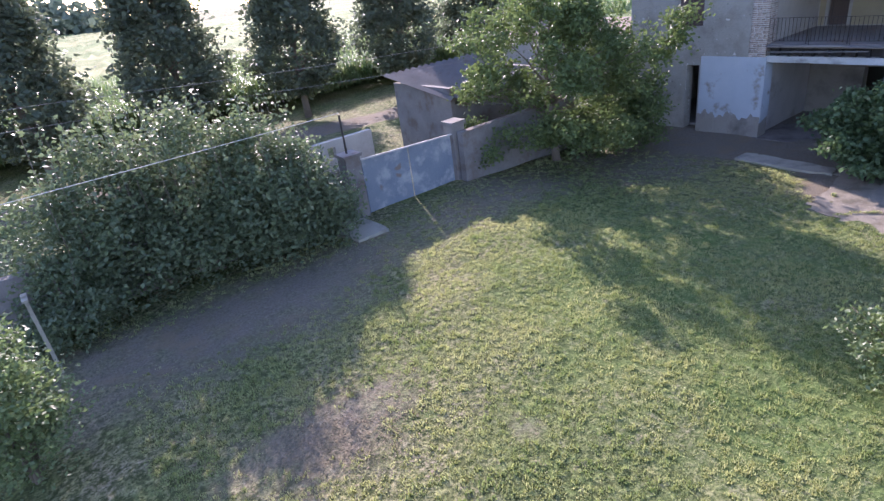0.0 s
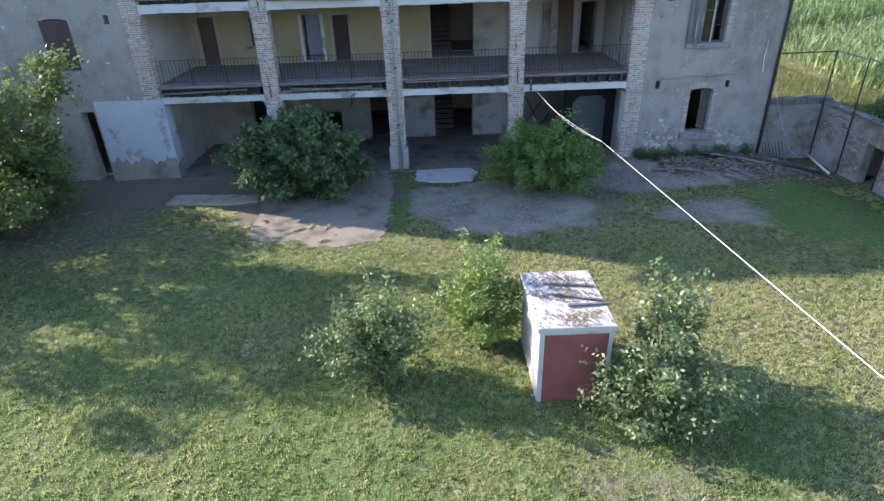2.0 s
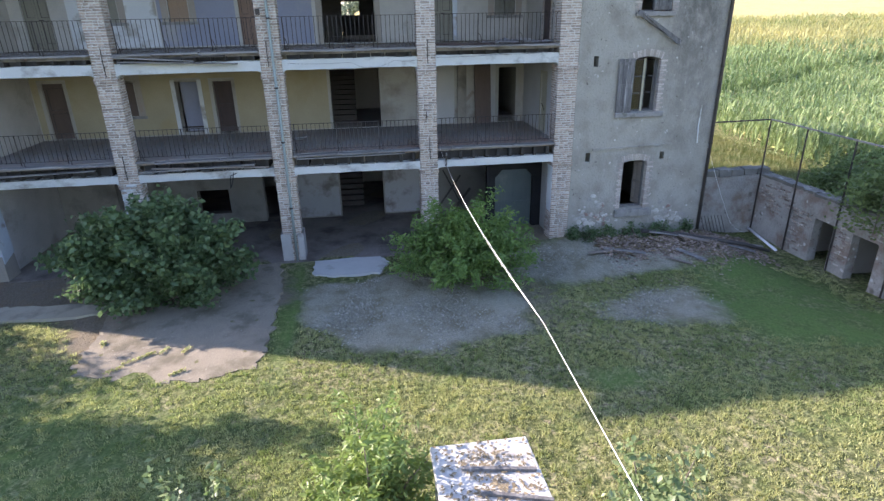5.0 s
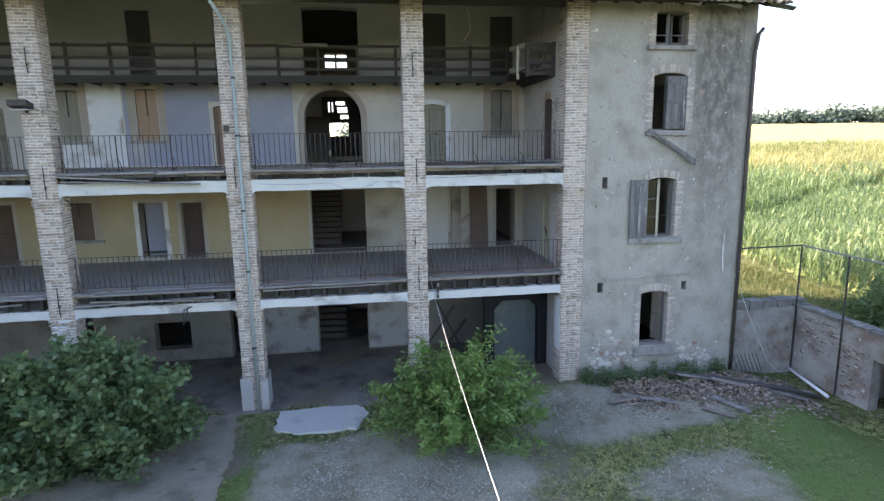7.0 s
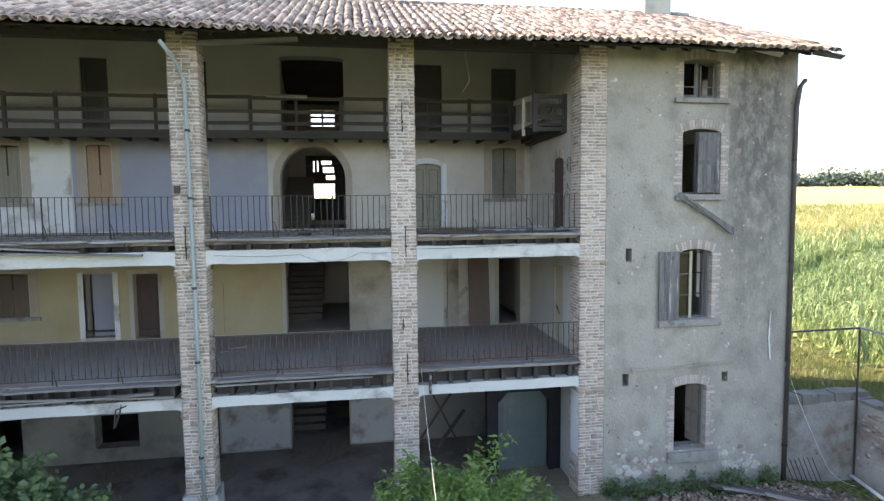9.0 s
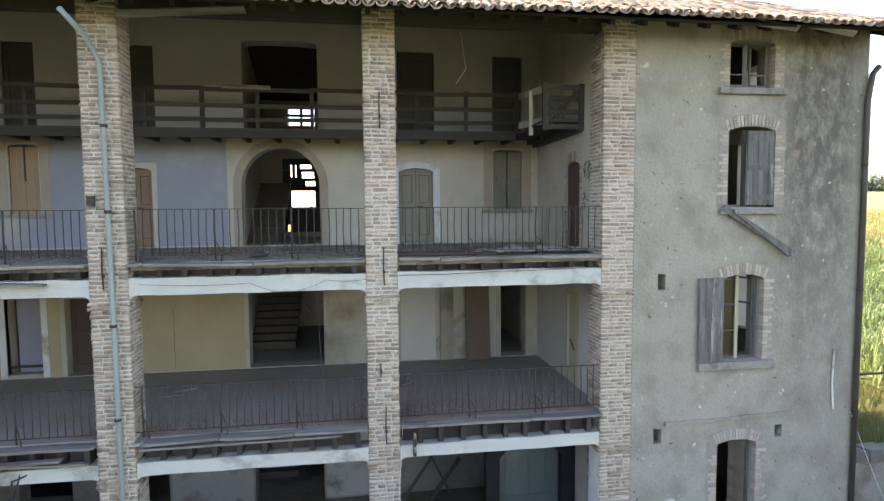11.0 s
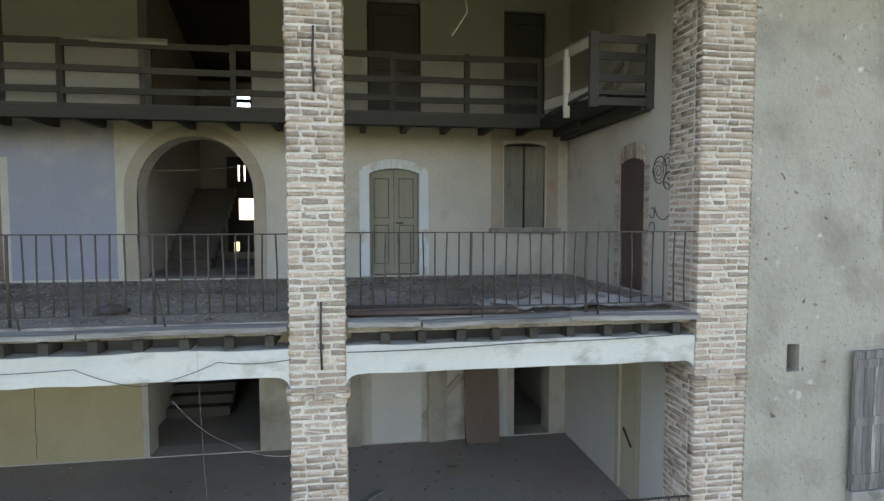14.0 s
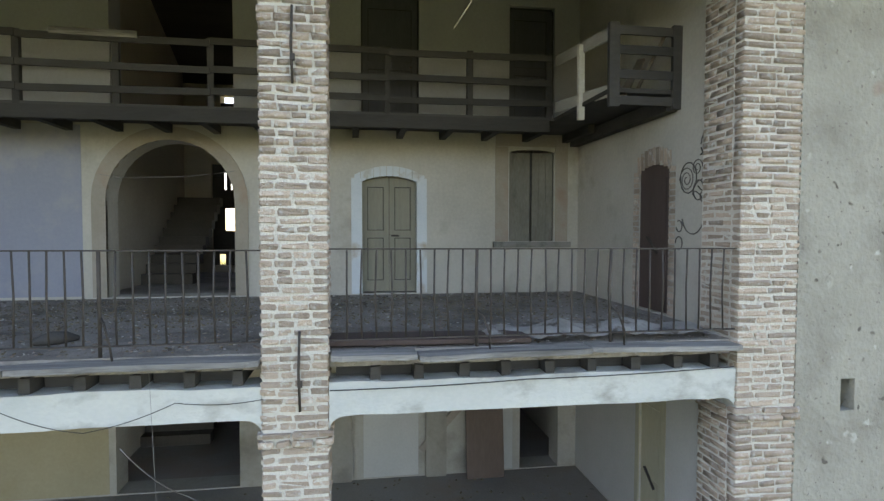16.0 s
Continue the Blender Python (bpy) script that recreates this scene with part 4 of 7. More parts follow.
def pillar(y0, y1, z0, z1, x1, label, cap_z, near=(0, 0), side_l=True, side_r=True, base=0.0, white_below=0.0):
    """A square brick pillar: a mortar core with bricks set proud of it, and corbel courses at cap_z."""
    t = thing("pillar", (F + 0.3, (y0 + y1) / 2, z0), label, "pillar", "structure", "loggia pillars")
    bm = bmesh.new()
    bx(bm, F + 0.008, x1, y0 + 0.008, y1 - 0.008, z0, z1)
    part("mortar_core", bm, M_MORTAR, t)
    w, d = y1 - y0, x1 - F
    made, placed, rv, rf, wv, wf = {}, 0, [], [], [], []

    def put(cx, cy, cz, lx, ly, lz):
        nonlocal placed
        cx, cy, cz = cx + random.uniform(-0.007, 0.002), cy + random.uniform(-0.003, 0.003), cz + random.uniform(-0.003, 0.003)
        if near[0] < cz < near[1] and placed < 300:
            k = (round(lx, 2), round(ly, 2), round(lz, 3), random.randrange(5))
            if k not in made:
                made[k] = piece_mesh("brick", lx, ly, lz, M_BRICK)
            ob = new("brick", made[k])
            ob.matrix_world = pose(cx, cy, cz, random.uniform(-1, 1), 0, random.uniform(-0.6, 0.6))
            ob.parent = t
            ob.matrix_parent_inverse = Matrix.Translation(-t.location)
            placed += 1
        else:
            dv, df = (wv, wf) if cz < white_below + random.uniform(-0.4, 0.3) else (rv, rf)
            base_i = len(dv) * 8
            dv.append(np.array([(cx + i * lx / 2, cy + j * ly / 2, cz + k * lz / 2) for i in (-1, 1) for j in (-1, 1) for k in (-1, 1)]) + rng.uniform(-0.009, 0.009, (8, 3)))
            df.append(np.array([(0, 1, 3, 2), (4, 6, 7, 5), (0, 4, 5, 1), (2, 3, 7, 6), (0, 2, 6, 4), (1, 5, 7, 3)]) + base_i)

    z, k = z0 + base, 0
    step = BH + J
    while z < z1 - step:
        out = 0.03 if any(abs(z - c) < 0.075 for c in cap_z) else 0.0
        cz = z + BH / 2
        lay = random.choice(((0.25, 0.5, 0.25), (0.45, 0.27, 0.28), (0.24, 0.24, 0.52), (0.22, 0.28, 0.27, 0.23), (0.48, 0.52), (0.24, 0.3, 0.22, 0.24), (0.3, 0.46, 0.24)))
        lay = [w * q for q in (lay if k % 2 else lay[::-1])]
        cut = random.uniform(-0.025, 0.025)
        lay = [lay[0] + cut, *lay[1:-1], lay[-1] - cut]
        y = y0 - out
        sc = (w + 2 * out) / w
        for b, q in enumerate(lay):
            q *= sc
            ya = y + (-0.003 if b == 0 else J / 2)
            yb = y + q + (0.003 if b == len(lay) - 1 else -J / 2)
            put(F + BD / 2 - out, (ya + yb) / 2, cz, BD, yb - ya, BH)
            y += q
        sides = ([y1 + out - BD / 2] if side_l else []) + ([y0 - out + BD / 2] if side_r else [])
        for cy in sides:
            x = F + BD + J
            first = True
            while x < x1 - 0.06:
                lx = min((0.12 if (first and k % 2) else BL), x1 - x)
                put(x + lx / 2, cy, cz, lx - J, BD, BH)
                x += lx
                first = False
        z += step
        k += 1
    for dv, df, mt in ((rv, rf, M_BRICK), (wv, wf, M_WHITE)):
        if not dv:
            continue
        ob = new("bricks", soup("bricks", np.concatenate(dv), np.concatenate(df), mt))
        ob.parent = t
        ob.matrix_parent_inverse = Matrix.Translation(-t.location)
        tagged(ob, kind="stuff")
    return t


TOP = EAVE_Z + SLOPE * (F - EAVE_X) - 0.1
pil = []
for i, (y0, y1) in enumerate(PILLARS):
    lab = ("tan brick pillar joining the plaster wall", "tan brick pillar with iron anchor bars", "tan brick pillar with a downpipe and plastered foot", "tan brick pillar with a floodlight, whitewashed low down", "tan brick pillar over the limewashed corner")[i]
    near = ((6.6, 8.8), (6.0, 9.0), (0, 0), (0, 0), (0, 0))[i]
    pil.append(pillar(y0, y1, 0.5 if i < 4 else 3.7, TOP, F + (0.62 if i in (0, 4) else 0.56), lab, (3.5, 6.62), near, True, i not in (0,), 0.0, 3.5 if i == 3 else 0.0))


def anchor(y, z0, z1):
    bm = bmesh.new()
    tube(bm, [(F - 0.02, y, z0), (F - 0.025, y + 0.01, (z0 + z1) / 2), (F - 0.02, y, z1)], [0.012, 0.013, 0.012], 6)
    bx(bm, F - 0.035, F, y - 0.02, y + 0.02, z0 + 0.3 * (z1 - z0), z0 + 0.3 * (z1 - z0) + 0.05)
    solid("anchor_bar", bm, M_IRON, "rusty iron anchor bar fixed to brick pillar", "anchor bar", group="anchor bars")


for y, z0, z1 in ((-3.16, 9.62, 10.26), (-3.2, 6.86, 7.55), (-3.12, 5.2, 5.45), (-3.2, 3.95, 4.65), (1.45, 6.9, 7.6), (5.92, 6.75, 7.5), (5.95, 9.7, 10.3), (5.98, 3.75, 4.5), (1.3, 3.9, 4.6)):
    anchor(y, z0, z1)

# plastered foot, downpipe and floodlight on the pillars
bm = bmesh.new()
bx(bm, F - 0.03, F + 0.6, 1.42, 1.74, 0.45, 1.72, 0.012)
bx(bm, F - 0.03, F + 0.6, 1.02, 1.22, 0.45, 1.72, 0.012)
solid("pillar_foot", bm, M_DAMPWHITE, "pale plastered foot of the brick pillar", "plinth", "structure")
dp = thing("downpipe", (F - 0.06, 1.32, 1.0), "blue-green metal downpipe strapped to the pillar", "downpipe")
bm = bmesh.new()
tube(bm, [(F - 0.8, 1.55, 11.2), (F - 0.3, 1.42, 10.95), (F - 0.06, 1.33, 10.6), (F - 0.06, 1.30, 6.0), (F - 0.06, 1.30, 0.75)], [0.042] * 5, 10)
part("pipe", bm, M_PIPE, dp)
for z in (9.6, 8.2, 6.3, 4.7, 2.6):
    bm = bmesh.new()
    tube(bm, [(F - 0.06, 1.31, z - 0.025), (F - 0.06, 1.31, z + 0.025)], [0.058, 0.058], 10)
    part("strap", bm, M_IRON, dp)
bm = bmesh.new()
bx(bm, F - 0.05, F, 1.52, 1.64, 8.3, 8.46)
solid("junction_box", bm, M_IRON, "small dark junction box on the pillar", "junction box")
fl = thing("floodlight", (F - 0.1, 6.09, 8.92), "grey floodlight tilted down on the pillar", "floodlight")
bm = bmesh.new()
v = bx(bm, F - 0.42, F - 0.12, 5.88, 6.3, 8.86, 9.0)
for q in v:
    q.co.z += (q.co.x - F + 0.12) * -0.25
part("housing", bm, M_IRON, fl)
bm = bmesh.new()
bx(bm, F - 0.40, F - 0.14, 5.9, 6.28, 8.845, 8.858)
part("lens", bm, M_WHITE, fl, "pale glass lens")
bm = bmesh.new()
bar(bm, (F, 6.09, 8.8), (F - 0.14, 6.09, 8.9), 0.04, 0.04)
part("bracket", bm, M_IRON, fl)

# thickened corner with white limewash
but = thing("buttress", (F - 0.05, 11.3, 0.4), "thickened corner foot with flaking blue-white limewash", "buttress", "structure")
zz = ((0.4, F - 0.14), (1.55, F - 0.075), (3.84, F - 0.03))
for (za, xa), (zb, xb), mt, lb in zip(zz, zz[1:], (M_DAMP, M_BUTTRESS), ("bare brown damp foot", "flaking blue-white limewash")):
    bm = bmesh.new()
    n = 30
    wave = [0.1 * math.sin(k * 0.55) + 0.07 * math.sin(k * 1.7 + 1) + random.uniform(-0.05, 0.05) for k in range(n + 1)]
    lo = [(xa + random.uniform(-0.004, 0.004), 10.02 + (12.62 - 10.02) * k / n, za) for k in range(n + 1)]
    hi = [(xb + (random.uniform(-0.004, 0.004) if zb < 3 else 0), 10.05 + (12.62 - 10.05) * k / n, zb + (wave[k] if zb < 3 else 0)) for k in range(n + 1)]
    if zb > 3:
        lo = [(x + 0.012, y, z - 0.2) for x, y, z in lo]
    pl = [bm.verts.new(q) for q in lo]
    ph = [bm.verts.new(q) for q in hi]
    bl, bh = [bm.verts.new((F + 0.55, q[1], za)) for q in lo], [bm.verts.new((F + 0.55, q[1], zb)) for q in hi]
    for k in range(n):
        bm.faces.new((pl[k], pl[k + 1], ph[k + 1], ph[k]))
        bm.faces.new((ph[k], ph[k + 1], bh[k + 1], bh[k]))
        bm.faces.new((bl[k + 1], bl[k], bh[k], bh[k + 1]))
    bm.faces.new((pl[0], ph[0], bh[0], bl[0]))
    bm.faces.new((pl[-1], bl[-1], bh[-1], ph[-1]))
    part("render_coat", bm, mt, but, lb)


# ---------------- facade windows ----------------
def brick_head(t, y0, y1, zb, zt, rise, jamb_z0):
    """Bricks on edge round the head and toothed jambs, 3 mm proud of the plaster."""
    mid, half = (y0 + y1) / 2, (y1 - y0) / 2
    bm = bmesh.new()
    for a, b in ((y0 - 0.215, y0 - 0.002), (y1 + 0.002, y1 + 0.215)):
        bx(bm, F - 0.0025, F + 0.03, a, b, jamb_z0 - 0.02, zt - rise + 0.1)
    arc = [(mid + f * (half + 0.2), zt - rise * f * f) for f in np.linspace(-1, 1, 15)]
    prism(bm, arc + [(y, z + 0.235) for y, z in arc[::-1]], F - 0.003, F + 0.02)
    part("mortar_bed", bm, M_BED, t, "grey mortar round the bricks")
    n = 15
    for k in range(n):
        f = -1 + (2 * k + 1) / n
        yb, z = mid + f * (half + 0.06), zt - rise * f * f + 0.115
        bm = bmesh.new()
        v = bx(bm, F - 0.014, F + 0.12, -0.027, 0.027, -0.105, 0.11)
        for q in v:
            q.co.y *= 1 + 0.1 * q.co.z / 0.115
        bmesh.ops.rotate(bm, verts=bm.verts[:], cent=(F, 0, 0), matrix=Matrix.Rotation(-f * 0.32, 3, "X"))
        bmesh.ops.translate(bm, verts=bm.verts[:], vec=(random.uniform(-0.004, 0.003), yb, z))
        part("brick", bm, M_PALEBRICK, t)
    z, k = jamb_z0, 0
    while z < zt - rise - 0.02:
        for s in (-1, 1):
            lw = (0.2 if k % 2 else 0.125) + random.uniform(-0.02, 0.02)
            e = y0 if s < 0 else y1
            bm = bmesh.new()
            e -= s * 0.003
            bx(bm, F - 0.013 + random.uniform(-0.004, 0.004), F + 0.12, min(e, e + s * lw), max(e, e + s * lw), z, z + 0.058)
            part("brick", bm, M_PALEBRICK, t)
        z += 0.073
        k += 1


def shutter(parent, hinge, width, z0, z1, angle, material, planks=4):
    """A plank shutter leaf swung about its hinge at (x, y)."""
    bm = bmesh.new()
    for k in range(planks):
        a, b = k * width / planks, (k + 1) * width / planks - 0.006
        bx(bm, -0.018, 0.018, a, b, z0, z1 - random.uniform(0, 0.01), 0.003)
    for z in (z0 + 0.15, (z0 + z1) / 2, z1 - 0.15):
        bx(bm, -0.032, -0.0185, 0.02, width - 0.02, z - 0.05, z + 0.05)
    bmesh.ops.rotate(bm, verts=bm.verts[:], cent=(0, 0, 0), matrix=Matrix.Rotation(radians(angle), 3, "Z"))
    bmesh.ops.translate(bm, verts=bm.verts[:], vec=(hinge[0], hinge[1], 0))
    return part("shutter", bm, material, parent, "grey weathered plank shutter")


def facade_window(i, w, sill, frame_on=True):
    y0, y1, z0, z1, rise = w
    t = thing("window_%d" % (i + 1), (F, (y0 + y1) / 2, z0), ("open dark window with stone sill and brick surround", "window with one open grey shutter and brick arch", "window with a closed grey shutter and fallen board", "small attic window with broken casement and brick surround")[i], "window", "structure")
    bm = bmesh.new()
    bx(bm, F - 0.09, F + 0.3, sill[0], sill[1], sill[2], sill[3], 0.004)
    bmesh.ops.bevel(bm, geom=bm.edges[:], offset=0.01, segments=1, affect="EDGES")
    part("window_sill", bm, M_STONE, t)
    brick_head(t, y0, y1, z0, z1, rise, z0 + 0.02)
    bm = bmesh.new()
    x = F + 0.2
    bx(bm, x, x + 0.06, y0, y0 + 0.05, z0, z1 - 0.06)
    bx(bm, x, x + 0.06, y1 - 0.05, y1, z0, z1 - 0.06)
    bx(bm, x, x + 0.06, y0 + 0.05, y1 - 0.05, z0, z0 + 0.05)
    if frame_on:
        m0 = (y0 + y1) / 2
        bx(bm, x, x + 0.055, m0 - 0.035, m0 + 0.035, z0 + 0.05, z1 - 0.05)
    part("window_frame", bm, M_WOOD, t)
    return t


w1 = facade_window(0, WIN[0], (-10.94, -9.58, 1.58, 1.84), False)
w2 = facade_window(1, WIN[1], (-10.94, -9.28, 5.0, 5.16))
shutter(w2, (F - 0.03, -9.80), 0.54, 5.17, 6.84, 4, M_WOOD)
w3 = facade_window(2, WIN[2], (-10.95, -9.66, 8.06, 8.18))
shutter(w3, (F - 0.02, -10.8), 0.55, 8.24, 9.68, -3, M_WOOD, 5)
shutter(w1, (F + 0.22, -10.6), 0.45, 1.9, 3.5, -75, M_WOOD_MID, 3)
w4 = facade_window(3, WIN[3], (-11.02, -9.6, 10.36, 10.48))
for a, b in ((-10.73, -10.36), (-10.25, -9.88)):
    bm = bmesh.new()
    for u0, u1, za, zb in ((a, a + 0.035, 10.54, 11.28), (b - 0.035, b, 10.54, 11.28), (a, b, 10.54, 10.58), (a, b, 10.76, 10.785)):
        bx(bm, F + 0.165, F + 0.195, u0, u1, za, zb, 0.003)
    part("casement", bm, M_WOOD, w4, "grey broken casement")
for z0, z1 in ((5.22, 5.72), (5.75, 6.24), (6.27, 6.76)):
    bm = bmesh.new()
    bx(bm, F + 0.225, F + 0.23, -10.2, -9.87, z0, z1)
    part("pane", bm, M_GLASS, w2, "dusty pane").visible_shadow = False
bm = bmesh.new()
bx(bm, F + 0.17, F + 0.198, -10.275, -10.205, 5.165, 6.82, 0.003)
part("mullion", bm, M_CREAM, w2, "pale painted mullion")
bm = bmesh.new()
for z in (5.2, 5.735, 6.255, 6.77):
    bx(bm, F + 0.215, F + 0.245, -10.2, -9.845, z - 0.016, z + 0.016)
bx(bm, F + 0.215, F + 0.245, -9.87, -9.845, 5.22, 6.75)
part("casement", bm, M_WOOD, w2, "closed grey casement")
bm = bmesh.new()
swung = ((F + 0.27, -10.63), (F + 0.6, -10.5))
for z in (5.2, 5.735, 6.255, 6.76):
    bar(bm, (*swung[0], z), (*swung[1], z), 0.03, 0.035)
for x, y in swung:
    bx(bm, x - 0.018, x + 0.018, y - 0.018, y + 0.018, 5.18, 6.78)
part("casement", bm, M_WOOD, w2, "grey casement swung into the room")
bm = bmesh.new()
bar(bm, (F - 0.08, -9.72, 8.2), (F - 0.12, -11.2, 7.28), 0.05, 0.13)
bar(bm, (F - 0.13, -9.9, 8.14), (F - 0.14, -11.1, 7.25), 0.04, 0.05)
solid("fallen_board", bm, M_WOOD, "split grey board hanging below the sill", "board")
w5 = thing("window_5", (F, 13.15, 4.98), "window with dark red closed shutters", "window", "structure")
shutter(w5, (F + 0.05, 12.66), 0.49, 5.0, 6.7, 0, M_DOOR_RED)
shutter(w5, (F + 0.05, 13.15), 0.49, 5.0, 6.7, 14, M_DOOR_RED)

# ledge line, plinth and pipes on the plaster wall
bm = bmesh.new()
for k in range(14):
    a = -8.62 - k * 0.2
    bx(bm, F - 0.045 - random.uniform(0, 0.03), F + 0.01, a - 0.2, a, 3.955 + 0.006 * k + random.uniform(-0.012, 0.012), 4.0 + 0.006 * k + random.uniform(-0.01, 0.02), 0.006)
solid("trim", bm, M_FACADE, "thin worn plaster ledge on the wall", "trim", "structure")
dp2 = thing("downpipe", (F - 0.08, -12.78, 1.0), "dark metal downpipe on the building corner", "downpipe")
bm = bmesh.new()
tube(bm, [(F - 0.1, -12.98, 10.95), (F - 0.08, -12.86, 10.8), (F - 0.06, -12.80, 10.3), (F - 0.06, -12.80, 0.8)], [0.055] * 4, 9)
part("pipe", bm, M_DARKPIPE, dp2)
for z in (9.0, 6.5, 4.0, 1.8):
    bm = bmesh.new()
    tube(bm, [(F - 0.06, -12.80, z), (F - 0.06, -12.80, z + 0.05)], [0.065, 0.065], 9)
    part("strap", bm, M_IRON, dp2)

# ---------------- gallery walls: colour panels, doors, windows ----------------


def limewash(y0, y1, z0, z1, material, label, holes=()):
    wall("limewash", "x", B - 0.006, 0.004, y0, y1, z0, z1, [(max(h[0] - 0.12, y0), min(h[1] + 0.12, y1), max(h[2] - 0.1, z0), min(h[3] + 0.12, z1)) for h in holes if h[0] > y0 - 0.1 and h[1] < y1 + 0.1], material, label)


limewash(0.05, 10.15, 4.33, 6.9, M_YELLOW, "faded yellow limewash on gallery wall", HOLES_1)
limewash(0.35, 5.52, 7.38, 9.95, M_BLUE, "faded lilac-blue limewash on gallery wall", HOLES_2)
limewash(5.56, 8.4, 7.38, 9.95, M_WHITE, "patchy white limewash on gallery wall", HOLES_2)
M_PALEPANEL = mat("dusty_pale_limewash", (0.42, 0.415, 0.39), (0.50, 0.495, 0.465), 1.2, 0.93, 0.3, 25)
limewash(-4.71, -3.81, 4.33, 6.9, M_PALEPANEL, "pale limewashed panel on gallery wall")
limewash(-6.32, -6.1, 4.33, 6.9, M_PALEPANEL, "pale limewashed strip beside the doorway")
# Panels paint the brightening from the open front onto the side wall.
for x0, x1 in ((F + 0.64, 25.38), (26.03, B - 0.01)):
    wall("limewash", "y", -7.448, 0.004, x0, x1, 4.33, 7.0, [], M_PALEPANEL, "side wall panel, paler for light from the open front")
limewash(-0.05, 1.9, 0.85, 2.6, M_DAMPWHITE, "damp flaking limewash near the ground", HOLES_G)
limewash(-3.4, -1.85, 0.85, 2.9, M_DAMPWHITE, "damp flaking limewash near the ground", HOLES_G)


def leaf_door(i, y0, y1, z0, z1, material, label, x=B + 0.12, surround=None, two=True):
    t = thing("door_%d" % i, (x, (y0 + y1) / 2, z0), label, "door", "structure")
    m0 = (y0 + y1) / 2
    halves = ((y0, m0 - 0.004), (m0 + 0.004, y1)) if two else ((y0, y1),)
    for a, b in halves:
        bm = bmesh.new()
        bx(bm, x + 0.02, x + 0.05, a + 0.012, b - 0.012, z0 + 0.02, z1 - 0.01)
        for u0, u1, za, zb in ((a, a + 0.085, z0 + 0.02, z1), (b - 0.085, b, z0 + 0.02, z1), (a + 0.085, b - 0.085, z0 + 0.02, z0 + 0.2), (a + 0.085, b - 0.085, z0 + 0.9, z0 + 1.02), (a + 0.085, b - 0.085, z1 - 0.16, z1)):
            bx(bm, x - 0.012, x + 0.02, u0, u1, za, zb, 0.002)
        leaf = part("door_leaf", bm, material, t)
        bm = bmesh.new()
        for za, zb in ((z0 + 0.2, z0 + 0.9), (z0 + 1.02, z1 - 0.16)):
            for u0, u1, v0, v1 in ((a + 0.085, a + 0.097, za, zb), (b - 0.097, b - 0.085, za, zb), (a + 0.097, b - 0.097, za, za + 0.012), (a + 0.097, b - 0.097, zb - 0.012, zb)):
                bx(bm, x + 0.004, x + 0.019, u0, u1, v0, v1)
        part("moulding", bm, M_WOOD_DARK, leaf, "dark panel moulding")
    bm = bmesh.new()
    for u in (y0 - 0.02, y1):
        bx(bm, x - 0.03, x + 0.03, u, u + 0.02, z0 + 0.02, z1)
    bx(bm, x - 0.02, x + 0.045, y0, y1, z1 + 0.001, z1 + 0.03)
    if two:
        bx(bm, x - 0.0125, x + 0.015, m0 - 0.004, m0 + 0.004, z0 + 0.02, z1)
    part("door_frame", bm, M_WOOD_DARK, t, "dark door frame")
    bm = bmesh.new()
    bx(bm, x - 0.05, x - 0.001, m0 - 0.16 if two else y0 + 0.08, m0 - 0.03 if two else y0 + 0.12, z0 + 0.92, z0 + 0.95)
    part("door_handle", bm, M_IRON, t)
    if surround:
        bm = bmesh.new()
        rise = 0.09
        for a, b in ((y0 - 0.17, y0), (y1, y1 + 0.17)):
            bx(bm, B - 0.02, B + 0.1, a, b, z0, z1 - rise + 0.06, 0.003)
        for k in range(11):
            f0, f1 = -1.3 + 2.6 * k / 11, -1.3 + 2.6 * (k + 1) / 11 - 0.02
            md, hf = (y0 + y1) / 2, (y1 - y0) / 2
            prism(bm, [(md + f0 * hf, z1 - rise * f0 * f0 + 0.01), (md + f1 * hf, z1 - rise * f1 * f1 + 0.01), (md + f1 * hf, z1 - rise * f1 * f1 + 0.17), (md + f0 * hf, z1 - rise * f0 * f0 + 0.17)], B - 0.022, B + 0.06)
        part("door_surround", bm, surround, t, "pale blue-grey plaster surround")
    return t


M_PINKBAND = mat("faded_pink_plaster", (0.29, 0.255, 0.208), (0.38, 0.34, 0.285), 2, 0.95, 0.4, 25, c=(0.33, 0.25, 0.2), c_scale=2, c_cut=(0.55, 0.7))
M_DUSTY = mat("dusty_grey_shutter", (0.14, 0.135, 0.11), (0.26, 0.25, 0.21), 2.2, 0.85, 0.3, 30, stretch=(1, 1, 0.4), c=(0.11, 0.10, 0.085), c_scale=2.5, c_cut=(0.54, 0.66))


